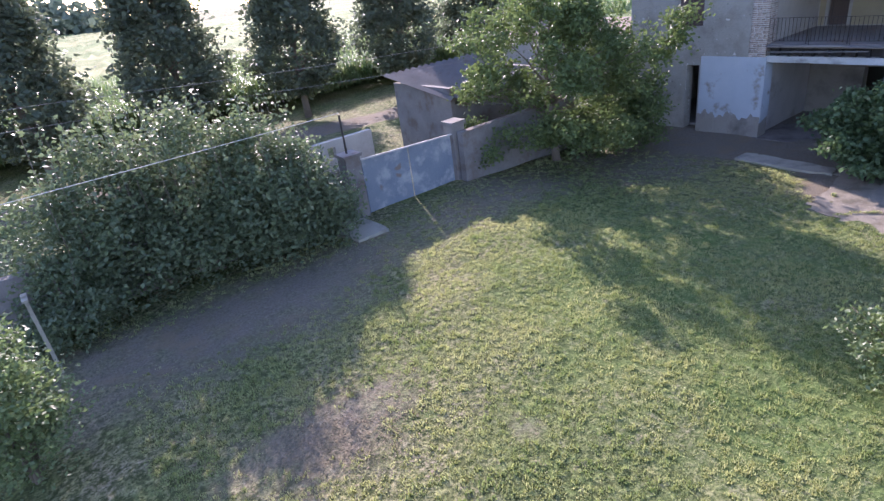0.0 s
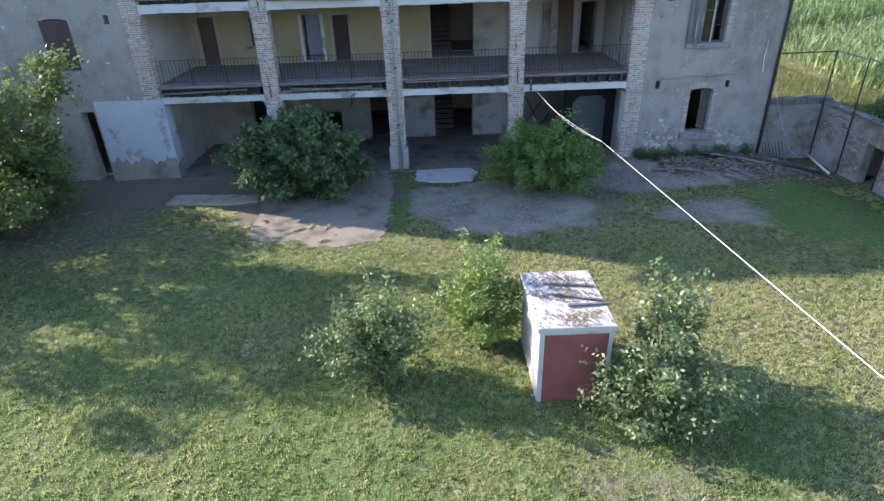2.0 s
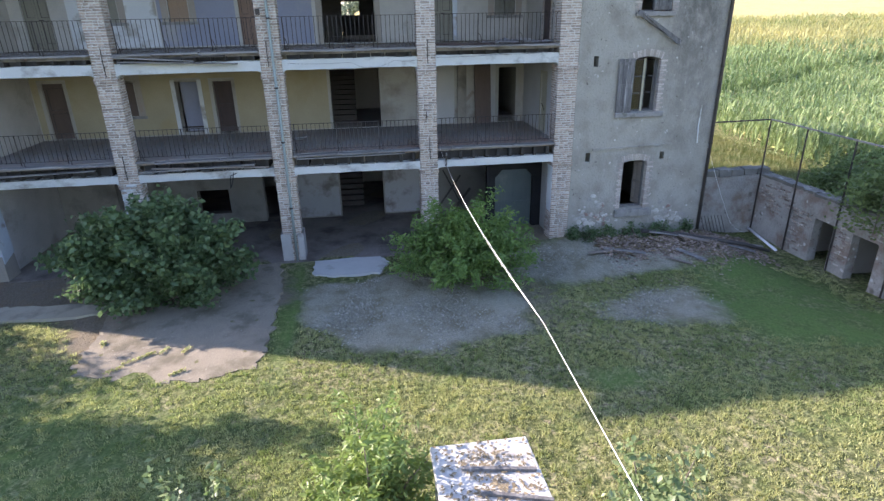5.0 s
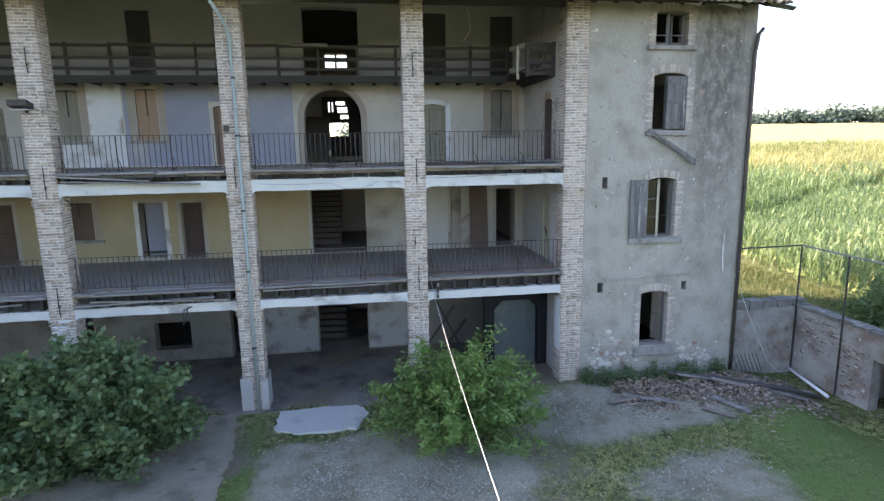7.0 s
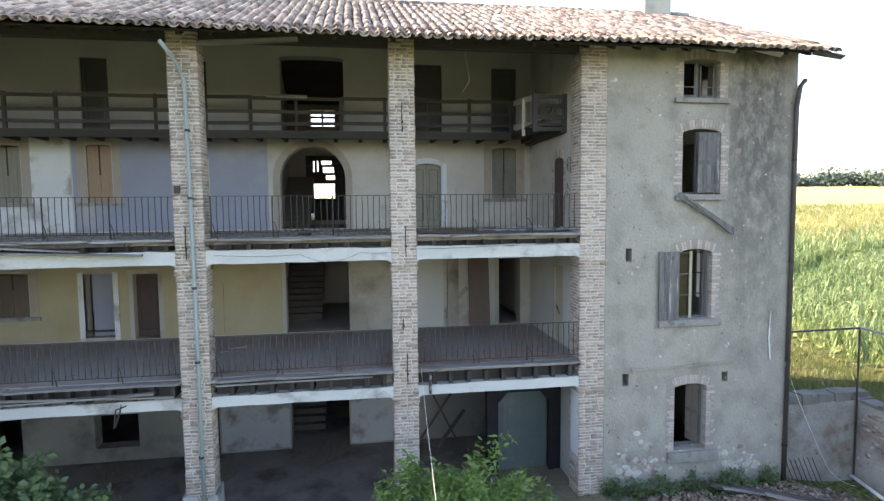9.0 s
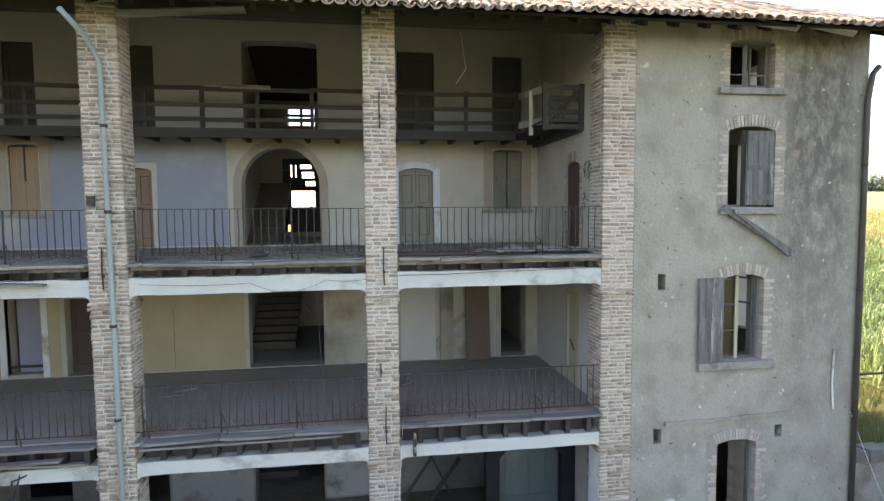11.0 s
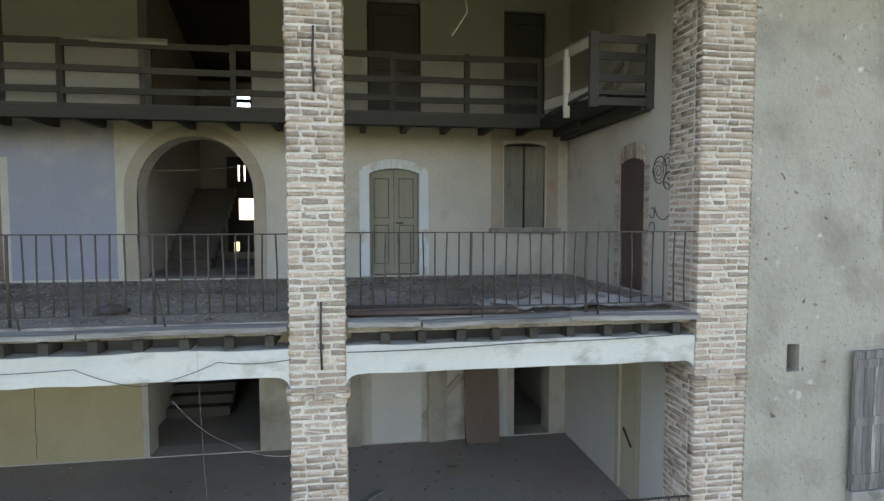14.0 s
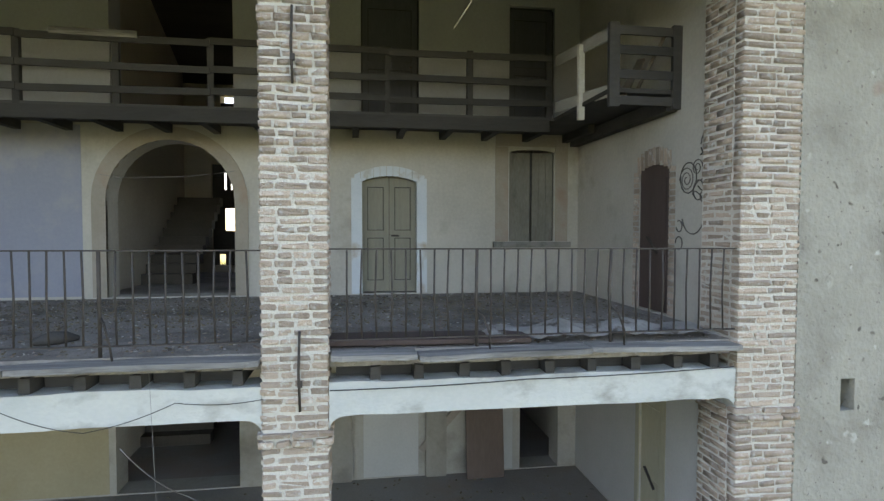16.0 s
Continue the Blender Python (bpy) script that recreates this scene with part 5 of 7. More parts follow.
def shut_window(i, y0, y1, z0, z1, material, label, gap=0.0):
    t = thing("window_%d" % i, (B, (y0 + y1) / 2, z0), label, "window", "structure")
    m0 = (y0 + y1) / 2
    for a, b in ((y0 + 0.01, m0 - 0.004 - gap), (m0 + 0.004 + gap, y1 - 0.01)):
        bm = bmesh.new()
        n = 3
        for k in range(n):
            bx(bm, B + 0.06, B + 0.10, a + (b - a) * k / n, a + (b - a) * (k + 1) / n - 0.004, z0, z1 - 0.05, 0.002)
        part("shutter", bm, material, t)
    bm = bmesh.new()
    for a, b in ((y0 - 0.02, y0 + 0.008), (y1 - 0.008, y1 + 0.02), (m0 - 0.02, m0 + 0.02)):
        bx(bm, B + 0.05, B + 0.075, a, b, z0 + (0.75 if a > y0 and b < y1 else 0), z1 - 0.03)
    part("window_frame", bm, M_WOOD_DARK, t)
    bm = bmesh.new()
    for a, b in ((y0 - 0.24, y0 - 0.02), (y1 + 0.02, y1 + 0.24)):
        bx(bm, B - 0.012, B + 0.04, a, b, z0, z1 + 0.04, 0.003)
    bx(bm, B - 0.012, B + 0.04, y0 - 0.24, y1 + 0.24, z1 + 0.045, z1 + 0.24, 0.003)
    part("window_surround", bm, M_PINKBAND, t, "faded pinkish plaster surround")
    bm = bmesh.new()
    bx(bm, B - 0.07, B + 0.05, y0 - 0.28, y1 + 0.28, z0 - 0.1, z0 - 0.005)
    part("window_sill", bm, M_STONE, t)
    return t


leaf_door(1, -4.68, -3.80, 7.36, 9.25, M_DOOR_GREEN, "closed faded olive double door with pale surround", surround=M_SURROUND)
leaf_door(2, 2.07, 2.85, 7.36, 9.22, mat("worn_red_brown_door", (0.19, 0.125, 0.092), (0.26, 0.175, 0.13), 2.0, 0.75, 0.3, 30, stretch=(1, 1, 0.2)), "closed brown wooden door on the gallery")
leaf_door(3, 8.95, 9.8, 7.36, 9.2, M_DOOR_GREEN, "closed greyish double door on the gallery")
shut_window(6, -7.02, -6.24, 8.2, 9.74, M_DUSTY, "closed dusty shutters with a gap", 0.012)
shut_window(7, 4.51, 5.16, 8.18, 9.78, M_ORANGE, "closed orange-brown shutters on the gallery")
shut_window(8, 6.80, 7.49, 8.18, 9.74, M_DOOR_GREEN, "closed pale green shutters on the gallery")
shut_window(9, 6.80, 7.64, 5.05, 6.26, M_DOOR_BROWN, "dark closed shutters on the yellow wall")
leaf_door(4, 9.12, 9.82, 4.32, 6.25, M_DOOR_BROWN, "dark brown door in the yellow wall", two=False)
# An open doorway: the dark leaf stands in for the darkness inside.
leaf_door(5, 3.46, 4.13, 4.32, 6.17, M_DOOR_RED, "dark leaf standing in for an open doorway's darkness", x=B + 0.3, two=False)
for i, a, b, z in ((9, 1.93, 2.65, 12.1), (10, -4.72, -3.79, 12.15), (11, -7.01, -6.23, 12.1), (12, 4.5, 5.2, 12.1)):
    leaf_door(i, a + 0.025, b - 0.025, 10.09, z - 0.035, M_SLATE_DOOR, "closed dark slate door on the attic balcony", x=B + 0.1, two=False)
# glazed door frame with a low bar, pale surround
t = thing("door_6", (B, 5.02, 4.4), "tall pale framed doorway with a low rail", "door", "structure")
bm = bmesh.new()
for a, b in ((4.50, 4.64), (5.41, 5.55)):
    bx(bm, B - 0.03, B + 0.12, a, b, 4.33, 6.25)
part("door_frame", bm, M_WHITE, t)
bm = bmesh.new()
bx(bm, B + 0.06, B + 0.1, 4.64, 5.41, 4.55, 4.6)
part("rail", bm, M_IRON, t)
bm = bmesh.new()
bx(bm, B + 0.3, B + 0.33, 4.66, 5.31, 4.4, 6.15)
part("door_leaf", bm, M_BLUE, t)
# side-wall doors
for i, x0, x1, z0, z1, mt, lb in ((7, 25.35, 26.10, 7.36, 9.25, M_DOOR_RED, "closed maroon door in the side wall"), (8, 25.43, 25.98, 4.32, 6.3, M_CREAM, "open cream door in the side wall")):
    t = thing("door_%d" % i, (x0, -7.5, z0), lb, "door", "structure")
    bm = bmesh.new()
    bx(bm, x0, x1, -7.55, -7.475, z0 + 0.01, z1)
    bx(bm, x0 + 0.1, x1 - 0.1, -7.474, -7.466, z0 + 0.15, z0 + 0.85)
    bx(bm, x0 + 0.1, x1 - 0.1, -7.474, -7.466, z0 + 1.0, z1 - 0.2)
    part("door_leaf", bm, mt, t)
    bm = bmesh.new()
    bar(bm, ((x0 + x1) / 2 - 0.1, -7.455, z0 + 0.75), ((x0 + x1) / 2 + 0.15, -7.455, z0 + 0.95), 0.03, 0.02)
    part("door_handle", bm, M_IRON, t)
    if i == 8:
        bm = bmesh.new()
        for a, b, za, zb in ((x0 - 0.1, x0, z0, z1 + 0.09), (x1, x1 + 0.1, z0, z1 + 0.09), (x0, x1, z1, z1 + 0.09)):
            bx(bm, a, b, -7.47, -7.435, za, zb, 0.003)
        part("door_frame", bm, M_CREAM, t)
        continue
    bm = bmesh.new()
    for k in range(9):
        f = -1 + (2 * k + 1) / 9
        yb = (x0 + x1) / 2 + f * (x1 - x0) * 0.56
        bx(bm, yb - 0.035, yb + 0.035, -7.46, -7.442, z1 - 0.02 - 0.1 * f * f, z1 + 0.2 - 0.1 * f * f)
    part("door_arch", bm, M_BRICK, t)
    for x in (x0 - 0.13, x1):
        bm = bmesh.new()
        z = z0
        while z < z1 - 0.1:
            bx(bm, x, x + 0.13, -7.46, -7.442, z, z + 0.058)
            z += 0.073
        part("door_jamb", bm, M_BRICK, t)
# arch trim of plaster round the passage
bm = bmesh.new()
mid, half = -0.91, 0.93
pts = [(mid + (half + d) * math.cos(a), 8.83 + (half + d) * math.sin(a)) for d in (0.0, 0.2) for a in [math.pi * k / 18 for k in range(19)]]
for k in range(18):
    prism(bm, [pts[k], pts[k + 1], pts[20 + k], pts[19 + k]], B - 0.02, B + 0.05)
for a, b in ((-2.04, -1.84), (0.02, 0.22)):
    bx(bm, B - 0.02, B + 0.05, a, b, 7.36, 8.83)
solid("trim", bm, M_PINKBAND, "beige plaster band round the arched passage", "trim", "structure")


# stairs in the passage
# Base colour sunk well below stone to carry the passage's dimness.
M_STAIR = mat("dimmed_dusty_step", (0.075, 0.066, 0.056), (0.12, 0.107, 0.09), 2, 0.92, 0.4, 25)


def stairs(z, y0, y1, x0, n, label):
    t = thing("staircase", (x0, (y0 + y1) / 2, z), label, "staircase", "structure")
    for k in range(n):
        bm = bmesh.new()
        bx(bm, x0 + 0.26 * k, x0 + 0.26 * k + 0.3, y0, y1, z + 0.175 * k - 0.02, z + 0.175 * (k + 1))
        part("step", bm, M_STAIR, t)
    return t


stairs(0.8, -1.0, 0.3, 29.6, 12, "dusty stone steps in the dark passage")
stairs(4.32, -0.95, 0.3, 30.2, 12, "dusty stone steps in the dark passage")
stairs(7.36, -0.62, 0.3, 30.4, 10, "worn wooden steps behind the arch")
# boarded lattice in the rear openings
LAT = [(-1.36, -0.58, 8.34, 8.89), (-1.25, -0.88, 9.62, 9.76), (-1.33, -0.93, 9.43, 9.52), (-1.34, -0.94, 9.31, 9.40), (-1.37, -1.05, 9.05, 9.21), (-0.62, -0.57, 9.34, 9.75), (-0.76, -0.72, 9.34, 9.75), (-0.58, -0.44, 7.52, 7.77)]
wall("lattice_boards", "x", REAR + 0.1, 0.05, -2.1, -0.2, 7.45, 10.0, LAT, M_WOOD_DARK, "dark broken boarding across the rear opening")
t = thing("lattice_window", (REAR, -1.1, 11.0), "cross bars in the rear attic opening", "lattice", "structure")
bm = bmesh.new()
bx(bm, REAR + 0.1, REAR + 0.16, -1.0, -0.92, 10.9, 11.8)
part("slat", bm, M_WOOD_DARK, t)
bm = bmesh.new()
bx(bm, REAR + 0.04, REAR + 0.1, -1.5, -0.4, 11.34, 11.42)
part("slat", bm, M_WOOD_DARK, t)

# gallery clutter: loose doors and planks leaning on the wall
bm = bmesh.new()
bar(bm, (B - 0.32, -5.78, 4.34), (B - 0.08, -5.78, 6.5), 0.62, 0.05, (1, 0, 0))
solid("loose_door", bm, mat("dusty_brown_plank", (0.115, 0.082, 0.066), (0.165, 0.122, 0.1), 2, 0.85, 0.4, 30, stretch=(1, 1, 0.2)), "brown plank door leaning on gallery wall", "door")
bm = bmesh.new()
bar(bm, (B - 0.05, -4.75, 4.75), (B - 0.04, -5.45, 5.5), 0.12, 0.04, (1, 0, 0))
solid("diagonal_brace", bm, M_WOOD_MID, "short diagonal timber fixed to wall", "timber")
for y in (-3.45, -5.0):
    bm = bmesh.new()
    bx(bm, B - 0.09, B - 0.002, y - 0.17, y + 0.17, 4.31, 6.95)
    solid("pilaster", bm, M_DAMP, "shallow plaster pilaster on gallery wall", "pilaster", "structure")

# ---------------- wooden attic balcony ----------------
M_PALERAIL = mat("pale_rail_timber", (0.42, 0.40, 0.365), (0.60, 0.575, 0.53), 4, 0.85, 0.5, 30, stretch=(0.2, 1, 1), jitter=0.15)
bal = thing("wooden_balcony", (27.6, 1.0, 9.95), "dark wooden attic balcony with rough plank rails", "balcony", "structure")
for x0, x1, y0, y1 in ((27.0, B, -7.45, 10.2), (25.16, 27.0, -7.45, -6.58)):
    bm = bmesh.new()
    bx(bm, x0, x1, y0, y1, 9.99, 10.04)
    part("deck", bm, M_WOOD_DARK, bal)
bm = bmesh.new()
bx(bm, 26.98, 27.1, -6.5, 10.2, 9.83, 10.0, 0.006)
part("edge_beam", bm, M_WOOD_DARK, bal)
y = -7.2
while y < 10.1:
    bm = bmesh.new()
    bx(bm, 27.1, B, y - 0.05, y + 0.05, 9.86, 9.985)
    part("joist", bm, M_WOOD_DARK, bal)
    y += 0.7
y = -6.5
while y < 10.2:
    bm = bmesh.new()
    bx(bm, 27.0, 27.07, y - 0.04, y + 0.04, 10.0, 10.95, 0.006)
    part("post", bm, M_WOOD_DARK, bal)
    y += 1.18
for z in (10.22, 10.52, 10.88):
    y = -6.5
    while y < 10.1:
        e = min(y + 2.36, 10.2)
        bm = bmesh.new()
        bar(bm, (26.98, y, z + random.uniform(-0.02, 0.02)), (26.98, e - 0.01, z + random.uniform(-0.02, 0.02)), 0.03, 0.09)
        part("rail", bm, M_WOOD_DARK, bal)
        y = e
bm = bmesh.new()
bar(bm, (26.94, -0.9, 10.92), (26.94, 0.15, 10.93), 0.03, 0.09)
part("pale_board", bm, M_WOOD_H, bal, "paler replacement board")
for a, b in (((25.16, -6.62), (26.95, -6.58)), ((25.16, -6.62), (25.16, -7.42))):
    dark = a[0] == b[0]
    for z in (9.9, 10.2, 10.48, 10.7) if dark else (10.02, 10.68):
        bm = bmesh.new()
        bar(bm, (a[0], a[1], z), (b[0], b[1], z + (0 if dark else 0.16)), 0.03, 0.1 if dark else 0.145)
        part("rail", bm, M_WOOD_DARK if dark else M_PALERAIL, bal)
for x, y, w, mt in ((25.16, -6.62, 0.06, M_WOOD_DARK), (25.16, -7.40, 0.055, M_WOOD_DARK), (26.0, -6.57, 0.04, M_PALERAIL)):
    bm = bmesh.new()
    bx(bm, x - 0.032, x + 0.032, y - w, y + w, 9.82, 10.78, 0.005)
    part("post", bm, mt, bal)
bm = bmesh.new()
bar(bm, (25.22, -6.75, 9.95), (25.9, -7.35, 10.6), 0.09, 0.03)
bar(bm, (25.5, -7.0, 9.95), (25.3, -7.35, 10.75), 0.09, 0.03)
part("loose_board", bm, M_WOOD_MID, bal)
bm = bmesh.new()
bx(bm, 25.2, 28.2, -7.44, -7.3, 9.8, 9.97)
part("bearer", bm, M_WOOD_DARK, bal)

# ---------------- ground arcade ----------------
g = thing("metal_gate", (25.7, -6.4, 0.85), "grey-green sheet metal gate under the arcade", "gate")
bm = bmesh.new()
prism(bm, [(-7.13, 0.85), (-5.72, 0.85), (-5.72, 2.78), (-5.97, 3.05), (-6.86, 3.05), (-7.13, 2.75)], 25.7, 25.74)
part("sheet", bm, M_GREENGATE, g)
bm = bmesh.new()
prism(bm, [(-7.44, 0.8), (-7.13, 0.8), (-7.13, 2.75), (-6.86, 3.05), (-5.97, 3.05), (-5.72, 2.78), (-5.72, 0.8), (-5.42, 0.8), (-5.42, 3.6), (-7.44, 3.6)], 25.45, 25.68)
part("gate_frame", bm, M_RECESS, g, "timber frame with chamfered head, blackened as recess shade")
for y in (-6.05, -6.45, -6.85):
    bm = bmesh.new()
    bx(bm, 25.688, 25.7, y - 0.012, y + 0.012, 0.9, 3.0)
    part("rib", bm, M_GREENGATE, g)
for y0, y1, z0, z1 in ((-5.95, -5.9, 1.0, 2.7), (-7.0, -5.8, 1.75, 1.8)):
    bm = bmesh.new()
    bx(bm, 25.68, 25.7, y0, y1, z0, z1)
    part("rib", bm, M_GREENGATE, g)
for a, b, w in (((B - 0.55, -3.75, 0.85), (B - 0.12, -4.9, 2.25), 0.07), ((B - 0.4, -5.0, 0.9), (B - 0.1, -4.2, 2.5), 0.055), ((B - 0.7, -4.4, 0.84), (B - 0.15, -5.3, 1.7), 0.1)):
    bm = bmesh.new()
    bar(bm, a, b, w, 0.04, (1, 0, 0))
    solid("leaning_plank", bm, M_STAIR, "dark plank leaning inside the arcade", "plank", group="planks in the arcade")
cb = thing("cable_bracket", (F - 0.02, -3.62, 3.7), "dark iron cable bracket on the beam end", "bracket")
bm = bmesh.new()
bx(bm, F - 0.06, F - 0.002, -3.74, -3.68, 3.7, 4.18)
part("arm", bm, M_IRON, cb)
for z in (3.8, 4.05):
    bm = bmesh.new()
    tube(bm, [(F - 0.1, -3.71, z), (F - 0.1, -3.71, z + 0.09)], [0.03, 0.024], 8)
    part("insulator", bm, M_STONE, cb, "small grey insulator")
bm = bmesh.new()
bx(bm, F + 0.02, F + 0.5, -7.296, -7.288, 1.9, 3.52, 0.002)
solid("limewash", bm, M_WHITE, "white limewash on the inner pillar face", "limewash", "structure")

# ---------------- yard wall, fence and sheds ----------------
YW = -15.2
OPEN = [(20.52, 21.3, 0.3, 2.0), (18.9, 19.8, 0.3, 2.0), (16.9, 18.2, 0.3, 2.0), (14.2, 15.4, 0.3, 2.0)]
wall("wall_yard_corner", "x", 24.15, 0.3, YW - 0.3, -12.87, 0.1, 2.72, [], M_YARDWALL, "grey rendered wall between house and yard corner")
wall("wall_yard_side", "y", YW - 0.3, 0.3, 6.0, 24.15, 0.1, 2.70, OPEN, M_YARDWALL, "stained brick and render wall with low shed doorways")
bm = bmesh.new()
x = 6.0
while x < 24.1:
    bx(bm, x, min(x + 0.48, 24.15), YW - 0.36, YW + 0.05, 2.70, 2.78 + random.uniform(0, 0.04), 0.025)
    x += 0.5
solid("coping", bm, M_COPING, "mossy dark coping on the yard wall", "coping", "structure")
bm = bmesh.new()
y = -15.5
while y < -12.95:
    bx(bm, 24.1, 24.5, y, min(y + 0.48, -12.88), 2.72, 2.93 + random.uniform(0, 0.05), 0.025)
    y += 0.5
solid("coping", bm, M_COPING, "broad dark coping on the corner wall", "coping", "structure")
bm = bmesh.new()
bx(bm, 13.5, 22.0, -17.2, -15.5, 2.35, 2.45)
bx(bm, 13.5, 22.0, -17.2, -17.1, 0.2, 2.35)
for x in (13.5, 16.1, 18.5, 20.1, 21.9):
    bx(bm, x, x + 0.1, -17.1, -15.5, 0.2, 2.35)
solid("low_shed", bm, M_CHARCOAL, "low dark shed behind the yard wall", "shed")
fen = thing("fence", (22.0, YW + 0.06, 0.6), "rusty iron post and rail fence on yard wall", "fence")
posts = [(24.08, YW + 0.07), (22.35, YW + 0.05), (20.42, YW + 0.05), (18.4, YW + 0.05), (16.3, YW + 0.05), (14.0, YW + 0.05)]
for x, y in posts:
    bm = bmesh.new()
    bar(bm, (x, y, 0.45), (x, y, 4.68), 0.036, 0.036, (1, 0, 0))
    part("post", bm, M_IRON, fen)
bm = bmesh.new()
bar(bm, (24.08, -12.95, 2.9), (24.08, -12.95, 4.66), 0.045, 0.045, (1, 0, 0))
part("post", bm, M_IRON, fen)
for a, b, mt in (((24.08, -12.95, 4.66), (24.08, YW + 0.07, 4.68), M_IRON), ((24.08, YW + 0.07, 4.68), (14.0, YW + 0.05, 4.6), M_CORRUG)):
    bm = bmesh.new()
    bar(bm, a, b, 0.04, 0.045)
    part("top_rail", bm, mt, fen)
bm = bmesh.new()
for k in range(5):
    z = 2.95 + k * 0.36
    bar(bm, (24.08, -12.95, z), (24.08, YW + 0.07, z), 0.004, 0.004)
    bar(bm, (24.08, YW + 0.07, z), (14.0, YW + 0.05, z), 0.004, 0.004)
part("wire_mesh", bm, M_IRON, fen)

pv = thing("plastic_pipe", (23.0, -14.8, 0.6), "white plastic pipe lying on rubble", "pipe")
bm = bmesh.new()
tube(bm, [(24.02, -15.0, 0.72), (22.15, -14.75, 0.60)], [0.045, 0.045], 10)
part("pipe", bm, M_PVC, pv)


def scatter(name, n, place, size, material, label, category, flat=0.5, long=1.0):
    """Broken pieces strewn on the ground, joined."""
    v, f = [], []
    base = np.array([(i, j, k) for i in (-1, 1) for j in (-1, 1) for k in (-1, 1)], float) * 0.5
    fc = np.array([(0, 1, 3, 2), (4, 6, 7, 5), (0, 4, 5, 1), (2, 3, 7, 6), (0, 2, 6, 4), (1, 5, 7, 3)])
    for k in range(n):
        x, y, z = place()
        s = size * rng.uniform(0.4, 1.3)
        q = base * np.array([s * long * rng.uniform(0.7, 1.3), s * rng.uniform(0.6, 1.0), s * flat]) + rng.uniform(-0.12, 0.12, (8, 3)) * s
        r = np.array(Euler((rng.uniform(-0.4, 0.4), rng.uniform(-0.4, 0.4), rng.uniform(0, 6.3))).to_matrix())
        v.append(q @ r.T + (x, y, z + s * flat * 0.3))
        f.append(fc + 8 * k)
    return tagged(new(name, soup(name, np.concatenate(v), np.concatenate(f), material)), label, category, kind="stuff")


def in_rubble():
    t = rng.uniform(0, 1)
    x, y = 23.5 - abs(rng.normal()) * 0.9 - 0.5 * t, -8.6 - 5.6 * rng.uniform(0, 1) ** 0.8
    return x, y, float(height(x, y)) + max(0, 0.16 - 0.08 * abs(x - 23.2)) * rng.uniform(0, 1)


scatter("rubble", 2600, in_rubble, 0.062, M_RUBBLE, "broken bricks and tiles heaped along the wall", "rubble", 0.32, 1.5)
scatter("rubble", 1500, in_rubble, 0.05, M_LITTER, "brown splinters and dirt among the rubble", "rubble", 0.2, 3.0)
def on_gravel():
    while True:
        x, y = rng.uniform(16.8, 23.4), rng.uniform(-12.5, 1.2)
        if rng.random() < gravel_at(x, y) ** 2:
            return x, y, float(height(x, y)) - 0.004


scatter("gravel", 9000, on_gravel, 0.03, M_PEBBLE, "loose grey gravel on the bare ground", "gravel")
for k, (a, b, w) in enumerate((((22.2, -8.1, 0.98), (22.3, -8.9, 0.98), 0.14), ((22.5, -8.7, 1.0), (21.9, -9.9, 0.96), 0.16), ((22.0, -11.0, 1.0), (21.2, -11.6, 0.86), 0.2), ((21.5, -10.4, 0.96), (21.0, -11.0, 0.88), 0.13), ((22.6, -12.6, 0.95), (21.9, -13.8, 0.72), 0.17), ((23.1, -10.6, 1.22), (22.1, -14.2, 0.8), 0.12), ((22.8, -11.5, 1.15), (22.4, -12.4, 1.0), 0.2))):
    bm = bmesh.new()
    bar(bm, a, b, w, 0.035)
    bmesh.ops.bevel(bm, geom=bm.edges[:], offset=0.006, segments=1, affect="EDGES")
    solid("loose_plank", bm, M_WOOD_H if k % 3 else M_WOOD_MID, "grey broken plank lying on rubble", "plank", group="planks on the rubble")
bm = bmesh.new()
tube(bm, [(23.3, -10.4, 1.2), (22.8, -11.8, 1.12), (22.2, -13.6, 0.88), (22.0, -14.4, 0.66)], [0.065, 0.06, 0.06, 0.05], 8)
solid("fallen_beam", bm, M_WOOD_DARK, "dark round timber lying on the rubble", "timber")
t = thing("iron_bed_spring", (23.6, -13.5, 0.8), "rusty iron grille leaning at the wall foot", "grille")
for k in range(7):
    bm = bmesh.new()
    bar(bm, (23.75, -13.1 - k * 0.13, 0.75), (24.05, -13.05 - k * 0.13, 1.3), 0.015, 0.015)
    part("rod", bm, M_IRON, t)

# rubble masonry showing where the plaster has fallen at the foot of the facade
M_FIELDSTONE = mat("limewashed_rubble_stone", (0.30, 0.28, 0.245), (0.47, 0.45, 0.41), 5, 0.95, 0.7, 30, jitter=0.3, c=(0.27, 0.185, 0.15), c_scale=3, c_cut=(0.55, 0.62))


def flat_stone(y, z, r, wide, proud):
    """An uneven many-sided stone lying in the wall face, with a sloped rim."""
    k = int(rng.integers(6, 9))
    ang = np.sort(np.linspace(0, 6.28, k, endpoint=False) + rng.uniform(-0.3, 0.3, k))
    rad = r * rng.uniform(0.75, 1.15, k)
    rim = np.stack([np.full(k, F - 0.001), y + rad * np.cos(ang) * wide, z + rad * np.sin(ang)], 1)
    top = np.stack([np.full(k, F - proud), y + rad * 0.78 * np.cos(ang) * wide, z + rad * 0.78 * np.sin(ang)], 1)
    bm = bmesh.new()
    lo, hi = [bm.verts.new(q) for q in rim], [bm.verts.new(q) for q in top]
    bm.faces.new(hi)
    for i in range(k):
        j = (i + 1) % k
        bm.faces.new((lo[i], lo[j], hi[j], hi[i]))
    return bm


